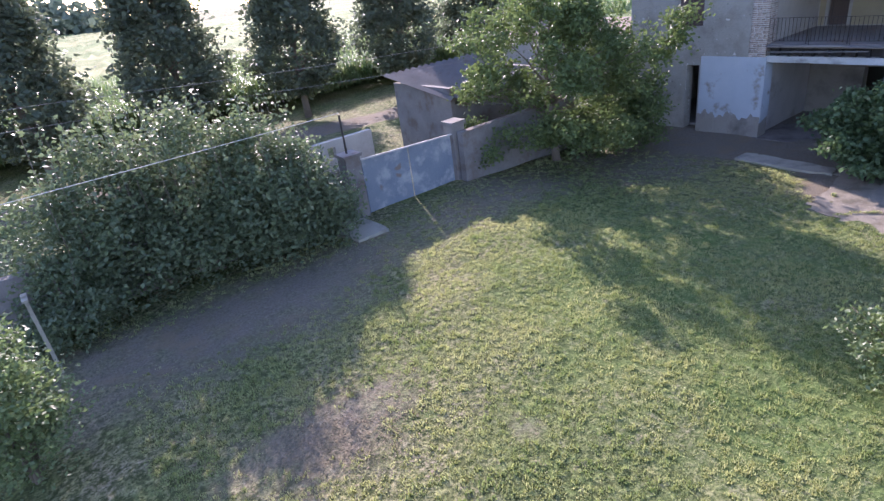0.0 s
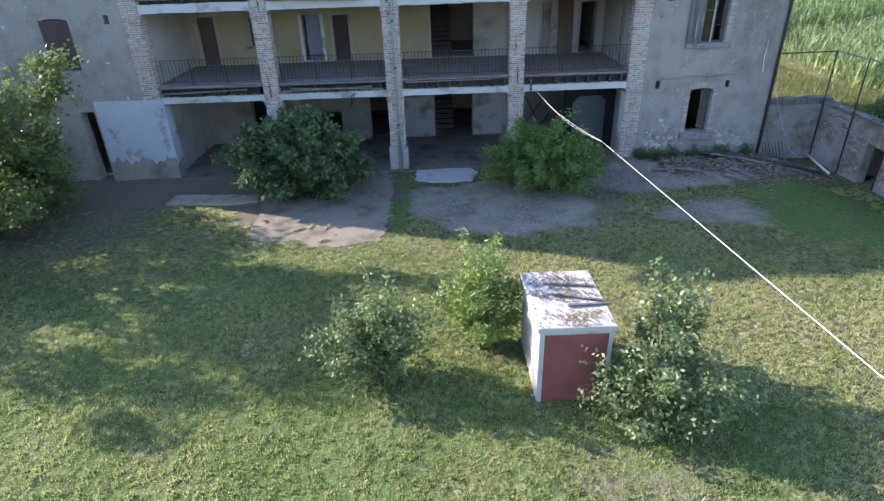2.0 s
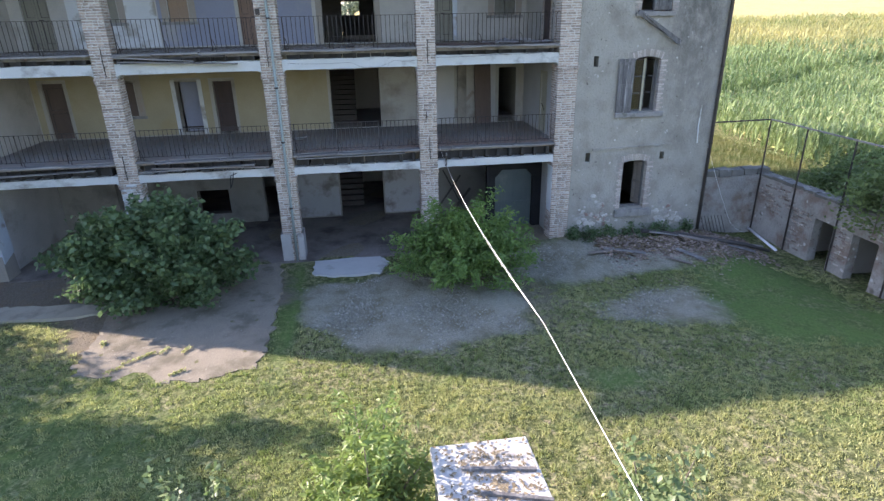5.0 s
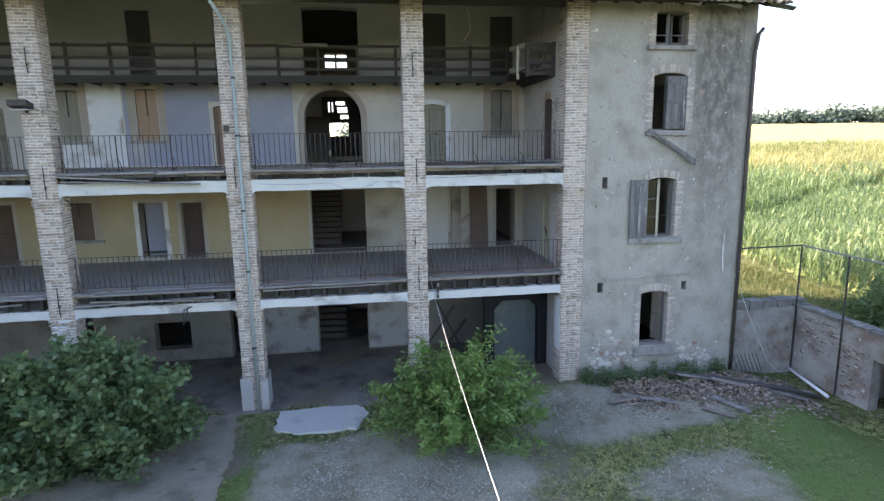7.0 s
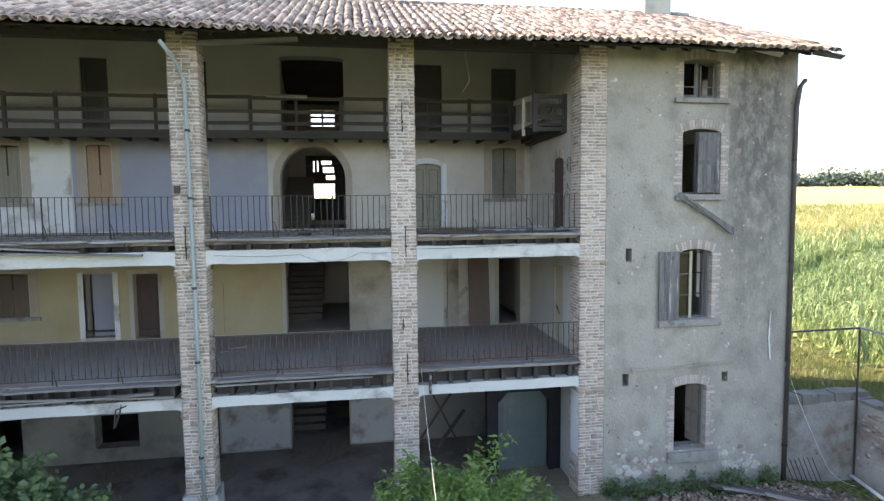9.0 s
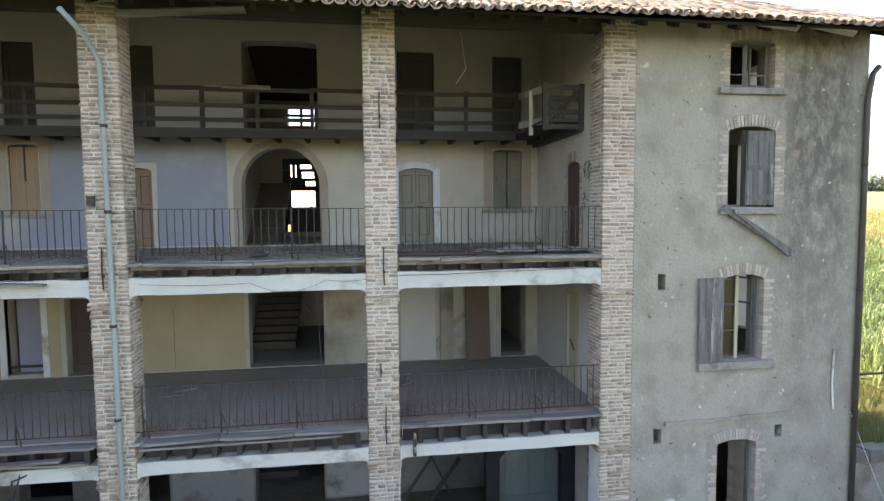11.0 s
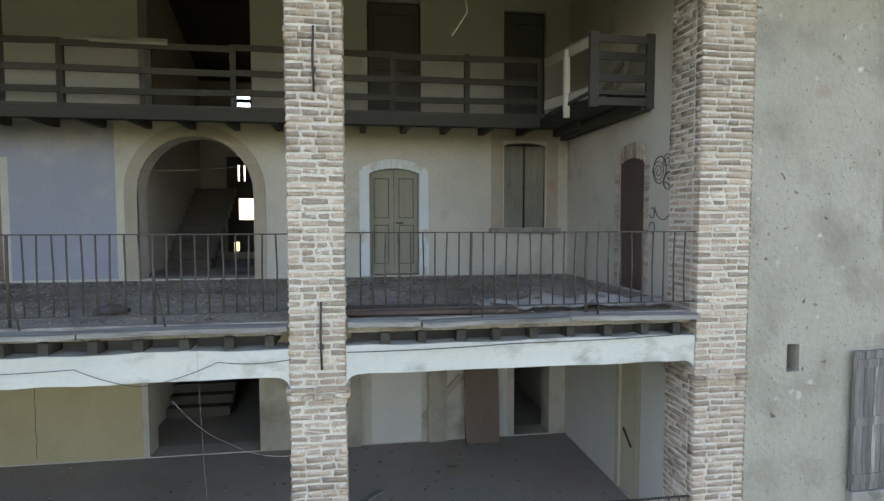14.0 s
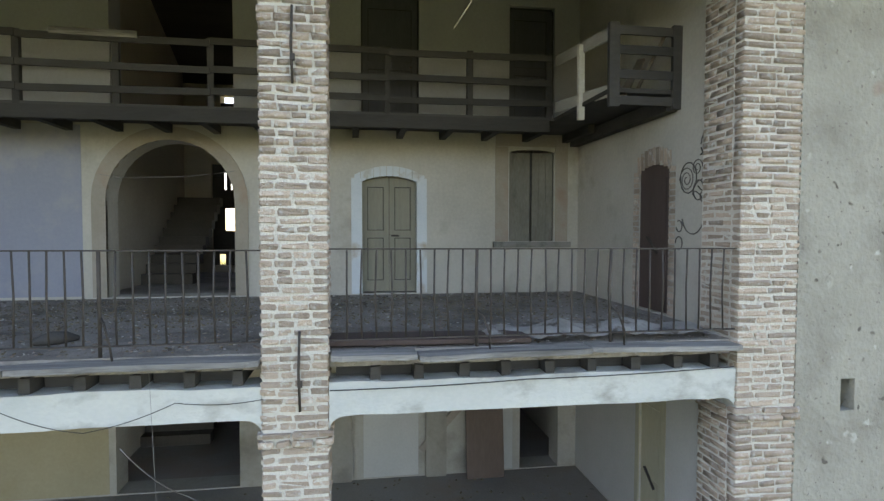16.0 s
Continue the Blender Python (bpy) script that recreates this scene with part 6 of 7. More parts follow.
masonry = thing("bare_masonry", (F, -10.2, 1.2), "bare rubble stones where plaster has fallen from the wall", "masonry", "structure")
for cy, cz, ry, rz, cnt in ((-11.35, 1.62, 0.55, 0.42, 34), (-11.9, 1.35, 0.35, 0.25, 12), (-9.15, 1.5, 0.6, 0.28, 34), (-8.35, 1.6, 0.25, 0.5, 14), (-8.9, 2.2, 0.3, 0.35, 7)):
    for k in range(cnt):
        r, a = math.sqrt(rng.random()), rng.uniform(0, 6.28)
        y, z = cy + ry * r * math.cos(a), cz + rz * r * math.sin(a)
        if -10.96 < y < -9.5 and z > 1.5:
            continue
        part("stone", flat_stone(y, z, rng.uniform(0.035, 0.1), rng.uniform(1.0, 1.7), rng.uniform(0.006, 0.022)), M_FIELDSTONE, masonry)

v, f = [], []
for cx, cz, rx, rz, cnt in ((23.0, 2.1, 0.9, 0.5, 50), (21.9, 1.5, 0.4, 0.8, 40), (20.0, 1.6, 0.3, 0.9, 40), (18.5, 2.3, 0.8, 0.35, 45), (16.3, 1.7, 0.6, 0.8, 55), (13.4, 2.0, 0.7, 0.6, 80), (11.5, 1.4, 0.8, 0.5, 70)):
    for k in range(cnt):
        r, a = math.sqrt(rng.random()), rng.uniform(0, 6.28)
        row = round((cz + rz * r * math.sin(a)) / 0.073) * 0.073
        x = round((cx + rx * r * math.cos(a)) / 0.28) * 0.28 + (0.14 if round(row / 0.073) % 2 else 0)
        if any(o[0] - 0.14 < x < o[1] + 0.14 and row < o[3] + 0.05 for o in OPEN):
            continue
        q = np.array([(x + i * 0.125, YW + 0.008 - 0.03 * j, row + kk * 0.027) for i in (-1, 1) for j in (0, 1) for kk in (-1, 1)]) + rng.uniform(-0.005, 0.005, (8, 3))
        f.append(np.array([(0, 1, 3, 2), (4, 6, 7, 5), (0, 4, 5, 1), (2, 3, 7, 6), (0, 2, 6, 4), (1, 5, 7, 3)]) + 8 * len(v))
        v.append(q)
tagged(new("exposed_bricks", soup("exposed_bricks", np.concatenate(v), np.concatenate(f), M_BRICK_RED)), "red bricks showing through the yard wall render", "bricks", kind="stuff")

# concrete apron slabs
def slab(pts, z0, z1, label, material=M_CONC):
    bm = bmesh.new()
    lo = [bm.verts.new((x, y, z0)) for x, y in pts]
    hi = [bm.verts.new((x, y, z1)) for x, y in pts]
    bm.faces.new(lo[::-1])
    bm.faces.new(hi)
    for i in range(len(pts)):
        j = (i + 1) % len(pts)
        bm.faces.new((lo[i], lo[j], hi[j], hi[i]))
    return solid("paving_slab", bm, material, label, "paving", "structure")


def wobble(pts, amp, n=6):
    """An outline with its sides broken into short uneven stretches."""
    out = []
    for (x0, y0), (x1, y1) in zip(pts, pts[1:] + pts[:1]):
        for k in range(n):
            out.append((x0 + (x1 - x0) * k / n + random.uniform(-amp, amp), y0 + (y1 - y0) * k / n + random.uniform(-amp, amp)))
    return out


slab(wobble([(22.3, -1.35), (22.25, 0.1), (22.5, 0.75), (23.6, 0.7), (23.62, -1.4), (23.0, -1.7)], 0.05), 0.5, 0.826, "pale concrete slab at the arcade step", mat("pale_step_concrete", (0.40, 0.41, 0.39), (0.48, 0.49, 0.465), 2.0, 0.93, 0.5, 25, c=(0.28, 0.27, 0.24), c_scale=1.6, c_cut=(0.55, 0.7)))
APRON = wobble([(20.0, 5.85), (18.5, 5.9), (17.9, 5.7), (17.35, 4.4), (17.15, 2.9), (17.5, 1.75), (18.05, 1.6), (19.6, 1.5), (21.95, 1.6), (23.6, 1.75), (23.6, 6.2), (21.8, 6.5)], 0.11, 9)
slab(APRON, 0.5, 0.838, "worn brown asphalt apron before the arcade", M_APRON)
slab(wobble([(20.8, 6.2), (20.75, 8.0), (20.9, 9.4), (21.7, 9.4), (21.6, 8.4), (21.45, 6.4)], 0.06), 0.5, 0.87, "pale concrete strip before the house", M_CONC)
slab(wobble([(8.0, 14.5), (9.1, 14.5), (9.05, 16.2), (8.3, 16.3), (7.8, 15.6)], 0.03), 0.6, 1.12, "pale concrete block by the gate", M_CONC)
wl = []
for x0, y0, x1, y1, k in ((19.25, 5.62, 19.0, 5.5, 60), (18.5, 4.15, 18.05, 4.75, 130), (18.65, 3.9, 18.4, 4.02, 50), (18.6, 3.38, 18.35, 3.5, 60), (17.6, 3.25, 17.4, 3.55, 70), (17.95, 4.7, 17.75, 5.0, 60)):
    u = rng.random((k, 1))
    wl.append(np.array([(x0, y0, 0.875)]) * (1 - u) + np.array([(x1, y1, 0.875)]) * u + rng.normal(size=(k, 3)) * (0.025, 0.025, 0.012))
v, f = leaves(np.concatenate(wl), 0.07, long=2.5)
tagged(new("joint_weeds", soup("joint_weeds", v, f, L_GRASS)), "dry weeds in the paving cracks", "weeds", kind="stuff")

# ---------------- small white shed in the lawn ----------------
sh = thing("garden_shed", (11.1, -2.4, 0.95), "small white flat-roofed shed with rust red panel", "shed")
bm = bmesh.new()
for y0, y1 in ((-1.83, -1.74), (-3.02, -2.95)):
    bx(bm, 10.18, 10.3, y0, y1, 0.85, 2.56, 0.004)
bx(bm, 10.18, 10.28, -2.95, -1.83, 2.5, 2.56)
part("front_frame", bm, M_WHITEFRAME, sh)
bm = bmesh.new()
bx(bm, 10.21, 10.24, -2.95, -1.83, 0.9, 2.5)
part("front_panel", bm, M_REDPANEL, sh, "rust red painted panel")
for y0, y1 in ((-1.82, -1.74), (-3.02, -2.94)):
    bm = bmesh.new()
    bx(bm, 10.3, 12.1, y0, y1, 0.85, 2.5, 0.004)
    part("side_wall", bm, M_WHITEFRAME, sh)
bm = bmesh.new()
bx(bm, 12.02, 12.1, -2.94, -1.82, 0.85, 2.45)
part("back_wall", bm, M_WHITEFRAME, sh)
bm = bmesh.new()
v = bx(bm, 10.13, 12.2, -3.06, -1.69, 2.57, 2.68)
for q in v:
    q.co.z -= 0.08 * (q.co.x > 11) + 0.0
bmesh.ops.bevel(bm, geom=bm.edges[:], offset=0.012, segments=1, affect="EDGES")
part("roof_slab", bm, M_WHITEFRAME, sh)
for a, b in (((11.5, -3.0), (11.65, -2.05)), ((10.95, -3.05), (11.2, -2.2)), ((10.85, -3.1), (10.8, -2.35))):
    bm = bmesh.new()
    bar(bm, (*a, 2.70 - 0.035 * (a[0] - 10)), (*b, 2.72 - 0.035 * (b[0] - 10)), 0.05, 0.045)
    solid("roof_batten", bm, M_WOOD, "thin grey batten lying on the shed roof", "batten", group="battens on the shed roof")
lc = np.stack([rng.choice([10.45, 11.2, 11.8], 800) + rng.normal(size=800) * 0.17, -2.4 + rng.normal(size=800) * 0.32, np.full(800, 2.69)], 1)
lc[:, 1] = np.clip(lc[:, 1], -3.0, -1.75)
lc[:, 0] = np.clip(lc[:, 0], 10.18, 12.15)
lc[:, 2] -= 0.035 * (lc[:, 0] - 10.1) - 0.01
v, f = leaves(lc, 0.075)
v[:, 2] = np.repeat(lc[:, 2], 4) + (v[:, 2] - np.repeat(lc[:, 2], 4)) * 0.15
tagged(new("leaf_litter", soup("leaf_litter", v, f, M_LITTER)), "brown dry leaves on the shed roof", "leaf litter", kind="stuff")


# ---------------- shrubs and trees ----------------
def shrub(name, at, r, h, n, per, size, lm, label, clump_r=0.16, shoots=0, low=0.0, cat="shrub", long=1.8, shoot_h=0.6, squash=0.75):
    """Stems from the base and leaf clumps in an uneven dome, with shoots that stand out of it."""
    z0 = float(height(at[0], at[1])) - 0.03
    t = thing(name, (at[0], at[1], z0), label, cat)
    subs = [(0.0, 0.0, r * 0.6, h)] + [(r * d * math.cos(a), r * d * math.sin(a), r * rng.uniform(0.36, 0.56), h * rng.uniform(0.5, 0.88)) for a, d in [(2 * math.pi * (i + rng.uniform(0, 0.8)) / 7, rng.uniform(0.42, 0.66)) for i in range(7)]]
    wt = np.array([q[2] ** 2 * q[3] for q in subs])
    wt = wt / wt.sum()

    def inside():
        while True:
            ox, oy, sr, sh = subs[rng.choice(len(subs), p=wt)]
            a, e, k = rng.uniform(0, 6.28), math.asin(rng.uniform(-0.85, 1)), rng.uniform(0.4, 1) ** 0.5
            z = sh * 0.52 + sh * 0.48 * math.sin(e) * k
            if z > low * h:
                return np.array([at[0] + ox + sr * math.cos(e) * math.cos(a) * k, at[1] + oy + sr * math.cos(e) * math.sin(a) * k, z0 + z])

    q, c = clumps(n, per, inside, clump_r)
    stems = []
    for k in range(9):
        stems.append(("stem", bmesh.new()))
        e = c[rng.integers(len(c))]
        m0 = np.array([at[0] + (e[0] - at[0]) * 0.35, at[1] + (e[1] - at[1]) * 0.35, z0 + (e[2] - z0) * 0.55])
        tube(stems[-1][1], [(at[0] + rng.normal() * 0.08, at[1] + rng.normal() * 0.08, z0), m0, e], [0.035 + 0.012 * r, 0.02 + 0.006 * r, 0.008], 5)
    extra = []
    for k in range(shoots):
        a, s = rng.uniform(0, 6.28), r * rng.uniform(0.1, 0.75)
        b0 = np.array([at[0] + s * math.cos(a), at[1] + s * math.sin(a), z0 + h * 0.7])
        e = b0 + np.array([rng.normal() * 0.15, rng.normal() * 0.15, h * 0.3 + shoot_h * rng.uniform(0.3, 1)])
        stems.append(("shoot", bmesh.new()))
        tube(stems[-1][1], [b0 - (0, 0, h * 0.3), b0, e], [0.015, 0.012, 0.004], 4)
        w = rng.uniform(0, 1, (26, 1))
        extra.append(b0 + (e - b0) * w + rng.normal(size=(26, 3)) * 0.07)
    if extra:
        q = np.concatenate([q, *extra])
    q[:, 2] = np.maximum(q[:, 2], z0 + 0.05)
    for nm, sb in stems:
        part(nm, sb, M_BARK, t)
    v, f = leaves(q, size, long=long)
    ob = new("foliage", soup("foliage", v, f, lm))
    ob.parent = t
    ob.matrix_parent_inverse = Matrix.Translation(-t.location)
    return t


def bush(name, at, rx, ry, h, nb, per, size, lm, label, twig=0.16, long=1.8, up=0.0, lean=(0, 0), cat="shrub", low=0.25, droop=0.25):
    """Arching branches from one root, each carrying leaves along its outer part; the outline follows the branch tips."""
    z0 = float(height(at[0], at[1])) - 0.03
    t = thing(name, (at[0], at[1], z0), label, cat)
    root = np.array([at[0], at[1], z0])
    q = []
    for k in range(nb):
        a, u = rng.uniform(0, 6.28), rng.uniform(0, 1) ** 0.6
        tip = root + np.array([rx * u * math.cos(a) + lean[0] * u, ry * u * math.sin(a) + lean[1] * u, h * (math.sqrt(1 - 0.8 * u * u) * rng.uniform(0.4, 0.98) + up * rng.uniform(0, 1) ** 3)])
        mid = root + (tip - root) * np.array([0.35, 0.35, 0.72])
        w = rng.uniform(low, 1, (per, 1)) ** 0.7
        bez = root * (1 - w) ** 2 + mid * 2 * w * (1 - w) + tip * w * w
        twigs = rng.normal(size=(6, 3)) * twig
        q.append(bez + twigs[rng.integers(0, 6, per)] * (1.15 - 0.75 * w) + rng.normal(size=(per, 3)) * twig * 0.38)
        if k % 5 == 0:
            bm = bmesh.new()
            c = [root + rng.normal(size=3) * (0.06, 0.06, 0)] + [root * (1 - v) ** 2 + mid * 2 * v * (1 - v) + tip * v * v for v in (0.3, 0.65, 0.95)]
            tube(bm, c, [0.02 + 0.008 * h, 0.016 + 0.005 * h, 0.012, 0.005], 5)
            part("stem", bm, M_BARK, t)
    q = np.concatenate(q)
    q[:, 2] = np.maximum(q[:, 2], z0 + 0.06)
    v, f = leaves(q, size, long=long, droop=droop)
    ob = new("foliage", soup("foliage", v, f, lm))
    ob.parent = t
    ob.matrix_parent_inverse = Matrix.Translation(-t.location)
    return t


bush("fig_bush", (21.6, 4.6), 2.0, 2.75, 2.95, 130, 330, 0.165, L_FIG, "large dark green fig bush before the arcade", 0.24, 1.5, 0.2, (-0.1, 0.3))
bush("elder_bush", (21.2, -3.85), 1.85, 2.3, 2.35, 120, 175, 0.15, L_BRIGHT, "leafy bright green bush before the arcade", 0.18, 3.0, 0.35)
bush("shrub", (11.0, 1.2), 0.95, 1.3, 2.1, 74, 120, 0.09, L_SHRUB, "upright grey-green shrub on the lawn", 0.13, 1.7, 0.5, (0, 0.1), low=0.06)
bush("willow_shrub", (12.1, -0.85), 1.0, 1.15, 2.3, 64, 130, 0.13, L_WILLOW, "bright yellow-green shrub beside the shed", 0.14, 3.6, 0.4, low=0.08)
bush("shrub", (9.6, -3.7), 1.0, 1.55, 1.8, 66, 115, 0.095, L_SHRUB, "spreading grey-green shrub against the shed", 0.17, 1.8, 0.3, (-0.15, -0.25), low=0.1)
bush("shrub", (10.6, -4.15), 0.75, 0.95, 2.45, 32, 95, 0.10, L_SHRUB, "tall thin grey-green shrub behind the shed", 0.16, 1.8, 0.4)
# Added by the wing wall, its height chosen to shade the ground before it.
bush("thicket", (21.4, 15.0), 2.0, 2.3, 5.3, 90, 120, 0.17, L_TREE, "added tall thicket that shades the yard corner", 0.25, 1.8, 0.2)
bush("thicket", (20.2, 13.4), 1.4, 1.8, 2.6, 60, 110, 0.16, L_TREE, "low dark thicket under the spreading tree", 0.24, 1.8, 0.2)
bush("thicket", (18.9, 14.7), 1.3, 1.6, 2.4, 50, 110, 0.16, L_TREE, "low dark thicket under the spreading tree", 0.24, 1.8, 0.2)
shrub("hedge_shrub", (2.2, 17.1), 2.4, 4.9, 600, 36, 0.15, L_HEDGE, "tall rounded hedge shrub by the boundary wall", 0.26, 14, shoot_h=0.5)
shrub("hedge_shrub", (4.2, 16.7), 2.2, 4.9, 560, 36, 0.15, L_HEDGE, "tall rounded hedge shrub by the boundary wall", 0.26, 14, shoot_h=0.5)
shrub("hedge_shrub", (6.0, 16.4), 2.0, 4.45, 480, 36, 0.15, L_HEDGE, "tall rounded hedge shrub by the boundary wall", 0.26, 12, shoot_h=0.5)
shrub("hedge_shrub", (7.3, 16.0), 1.6, 3.5, 330, 34, 0.13, L_HEDGE, "rounded hedge shrub beside the gate", 0.2, 8, shoot_h=0.4)
shrub("hedge_shrub", (0.3, 16.1), 1.5, 2.1, 260, 34, 0.13, L_HEDGE, "low dark hedge shrub along the boundary wall", 0.2, 4, shoot_h=0.3)
shrub("laurel_shrub", (-1.15, 10.7), 1.1, 4.0, 300, 34, 0.10, L_SHRUB, "glossy dark laurel shrub at lawn edge", 0.17, 6, shoot_h=0.4)
shrub("wall_tree", (19.3, -16.4), 1.8, 4.3, 320, 34, 0.14, L_TREE, "leafy sapling hanging over the yard wall", 0.24, 6, low=0.45)
shrub("wall_hedge", (24.6, -20.0), 2.2, 2.5, 260, 30, 0.16, L_TREE, "dark hedge behind the yard wall", 0.22)
shrub("wall_hedge", (21.5, -19.2), 2.3, 3.0, 260, 30, 0.16, L_TREE, "dark hedge behind the yard wall", 0.22)
for x, y, r in ((23.5, -8.6, 0.35), (23.55, -9.3, 0.3), (23.55, -10.2, 0.5), (23.45, -10.75, 0.5), (23.5, -11.3, 0.5), (23.6, -12.2, 0.3), (23.6, -8.1, 0.25)):
    shrub("weed_clump", (x, y), r, 0.5, 26, 26, 0.07, L_FIG, "low weeds at the wall foot", 0.08, 0, cat="weeds")


def tree(name, at, trunk_h, crown, n, per, size, lm, label, clump_r=0.3, cone=False, trunk_r=0.16, limbs=()):
    """A tapered trunk with limbs and a crown of leaf clumps round the limbs. crown: radius, bottom, top above ground."""
    z0 = float(height(at[0], at[1])) - 0.05
    t = thing(name, (at[0], at[1], z0), label, "tree")
    r, lo, hi = crown
    bm = bmesh.new()
    lean = rng.normal(size=2) * 0.25
    trunk = [(at[0] + lean[0] * u, at[1] + lean[1] * u, z0 + hi * 0.85 * u) for u in (0, 0.2, 0.5, 0.8, 1.0)]
    tube(bm, trunk, [trunk_r * 1.25, trunk_r, trunk_r * 0.75, trunk_r * 0.4, trunk_r * 0.12], 8)
    cs = []
    lumps = []
    for k in range(48):
        u, a = rng.uniform(0.05, 1), rng.uniform(0, 6.28)
        d = r * math.sqrt(max(0.05, 1 - (2 * u - 0.8) ** 2 / 1.5)) * rng.uniform(0.35, 0.85)
        lumps.append((at[0] + d * math.cos(a), at[1] + d * math.sin(a), z0 + lo + (hi - lo) * u, r * rng.uniform(0.12, 0.25)))
    lumps += list(limbs)
    for k in range(n):
        u = rng.uniform(0, 1)
        a = rng.uniform(0, 6.28)
        if cone:
            rad = r * (min(1, (u / 0.2) ** 0.8 * 0.85 + 0.15) * (1 - u) ** 0.7 * 1.15 + 0.05) * rng.uniform(0.35, 1.0) ** 0.6 * (1 + 0.15 * math.sin(5 * a + 9 * u))
            cs.append((at[0] + rad * math.cos(a), at[1] + rad * math.sin(a), z0 + lo + (hi - lo) * u))
        else:
            lx, ly, lz, lr = lumps[rng.integers(len(lumps))]
            d = rng.normal(size=3)
            d = d / np.linalg.norm(d) * lr * rng.uniform(0.3, 1) ** 0.5
            cs.append((lx + d[0], ly + d[1], max(z0 + 0.5, lz + d[2] * 0.7)))
    cs = np.array(cs)
    for e in cs[:: max(1, n // 26)]:
        w = np.clip((e[2] - z0) / (hi * 0.85) * 0.62, 0.12, 0.9)
        b0 = np.array([at[0] + lean[0] * w, at[1] + lean[1] * w, z0 + hi * 0.85 * w])
        tube(bm, [b0, b0 + (e - b0) * 0.5 + (0, 0, 0.15), e], [trunk_r * 0.4, trunk_r * 0.22, 0.012], 5)
    part("trunk", bm, M_BARK, t)
    q = np.repeat(cs, per, 0) + rng.normal(size=(n * per, 3)) * clump_r * np.array([1, 1, 0.7])
    v, f = leaves(q, size)
    ob = new("crown", soup("crown", v, f, lm))
    ob.parent = t
    ob.matrix_parent_inverse = Matrix.Translation(-t.location)
    return t


tree("walnut_tree", (17.6, 15.0), 2.2, (4.2, 0.7, 6.3), 430, 84, 0.165, L_TREE, "spreading leafy tree before the far wing", 0.22, trunk_r=0.15, limbs=((18.6, 10.5, 5.7, 0.8), (18.2, 11.8, 5.0, 1.0), (19.6, 12.6, 3.0, 1.1), (14.3, 15.2, 6.2, 0.9), (15.2, 15.0, 5.6, 1.1), (15.6, 14.4, 6.3, 1.0), (16.6, 15.6, 6.9, 1.2), (16.0, 16.4, 6.3, 1.2), (17.2, 13.4, 5.6, 1.2), (18.0, 14.2, 3.6, 1.4), (16.8, 15.0, 4.2, 1.4), (19.6, 14.6, 2.2, 1.2)))
for x in (-13.5, -6.0, 1.4, 8.9, 16.3, 23.8, 31.2, 38.6):
    tree("hornbeam_tree", (x + rng.normal() * 0.3, 34.8 + rng.normal() * 0.3), 1.5, (2.85, 1.7, 12.0), 640, 28, 0.32, L_HAZE_LIFTED, "dark pyramid-shaped tree in the roadside row", 0.34, True, 0.2)

# ---------------- gate, boundary wall and hut by the road ----------------
wall("wall_boundary", "y", 16.9, 0.3, -14.0, 8.95, 0.3, 2.7, [], M_HUT, "grey boundary wall behind the hedge")
wall("wall_boundary_far", "y", 15.9, 0.3, 13.6, 19.8, 0.3, 2.9, [], M_HUT, "dark stained boundary wall beyond the gate")
gt = thing("yard_gate", (11.4, 16.5, 0.95), "blue-grey sheet metal double gate in boundary wall", "gate")
for x0, x1 in ((9.6, 11.5), (11.54, 13.45)):
    bm = bmesh.new()
    v = bx(bm, x0, x1, 16.45, 16.49, 1.0, 2.93)
    for q in v:
        q.co.z -= 0.04 * (q.co.x - 9.6) * (q.co.z > 2)
    part("sheet", bm, M_GATE, gt)
bm = bmesh.new()
bar(bm, (9.55, 16.4, 2.96), (13.5, 16.42, 2.8), 0.06, 0.05)
part("top_rail", bm, M_WHITEFRAME, gt, "pale top rail")
for x in (8.95, 13.5):
    bm = bmesh.new()
    bx(bm, x, x + 0.55, 16.3, 16.85, 0.4, 3.15, 0.01)
    bx(bm, x - 0.06, x + 0.61, 16.24, 16.91, 3.15, 3.25, 0.01)
    solid("gate_pier", bm, M_HUT, "square rendered gate pier", "pier", "structure", "gate piers")
t = thing("fence_post", (9.15, 16.6, 0.9), "thin iron post on the gate pier", "post", group="wire posts")
bm = bmesh.new()
bar(bm, (9.2, 16.6, 3.2), (9.2, 16.6, 4.55), 0.05, 0.05, (1, 0, 0))
part("post", bm, M_IRON, t)
bm = bmesh.new()
bar(bm, (7.7, 17.05, 2.65), (7.7, 17.05, 4.3), 0.05, 0.05, (1, 0, 0))
solid("fence_post", bm, M_IRON, "thin iron post on the boundary wall", "post", group="wire posts")
wall("wall_low_white", "y", 20.4, 0.25, 9.2, 12.4, 0.5, 2.8, [(10.3, 10.65, 2.05, 2.55)], M_PLASTER, "low whitish wall with a square hole")
# hut with corrugated roof
hut = thing("roadside_hut", (17.9, 21.2, 0.9), "grey rendered hut with rusty corrugated roof", "hut")
for nm, x0, x1, y0, y1, z1 in (("wall", 15.5, 15.75, 18.8, 23.0, 3.9), ("wall", 20.3, 20.55, 18.8, 23.0, 3.9), ("wall", 15.75, 20.3, 18.8, 19.05, 3.2), ("wall", 15.75, 20.3, 22.75, 23.0, 3.9)):
    bm = bmesh.new()
    v = bx(bm, x0, x1, y0, y1, 0.4, z1)
    part(nm, bm, M_HUT, hut)
bm = bmesh.new()
rows = [[bm.verts.new((15.2 + k * 0.19, y, z + 0.11 * (k % 2))) for k in range(31)] for y, z in ((18.4, 3.5), (23.3, 4.25))]
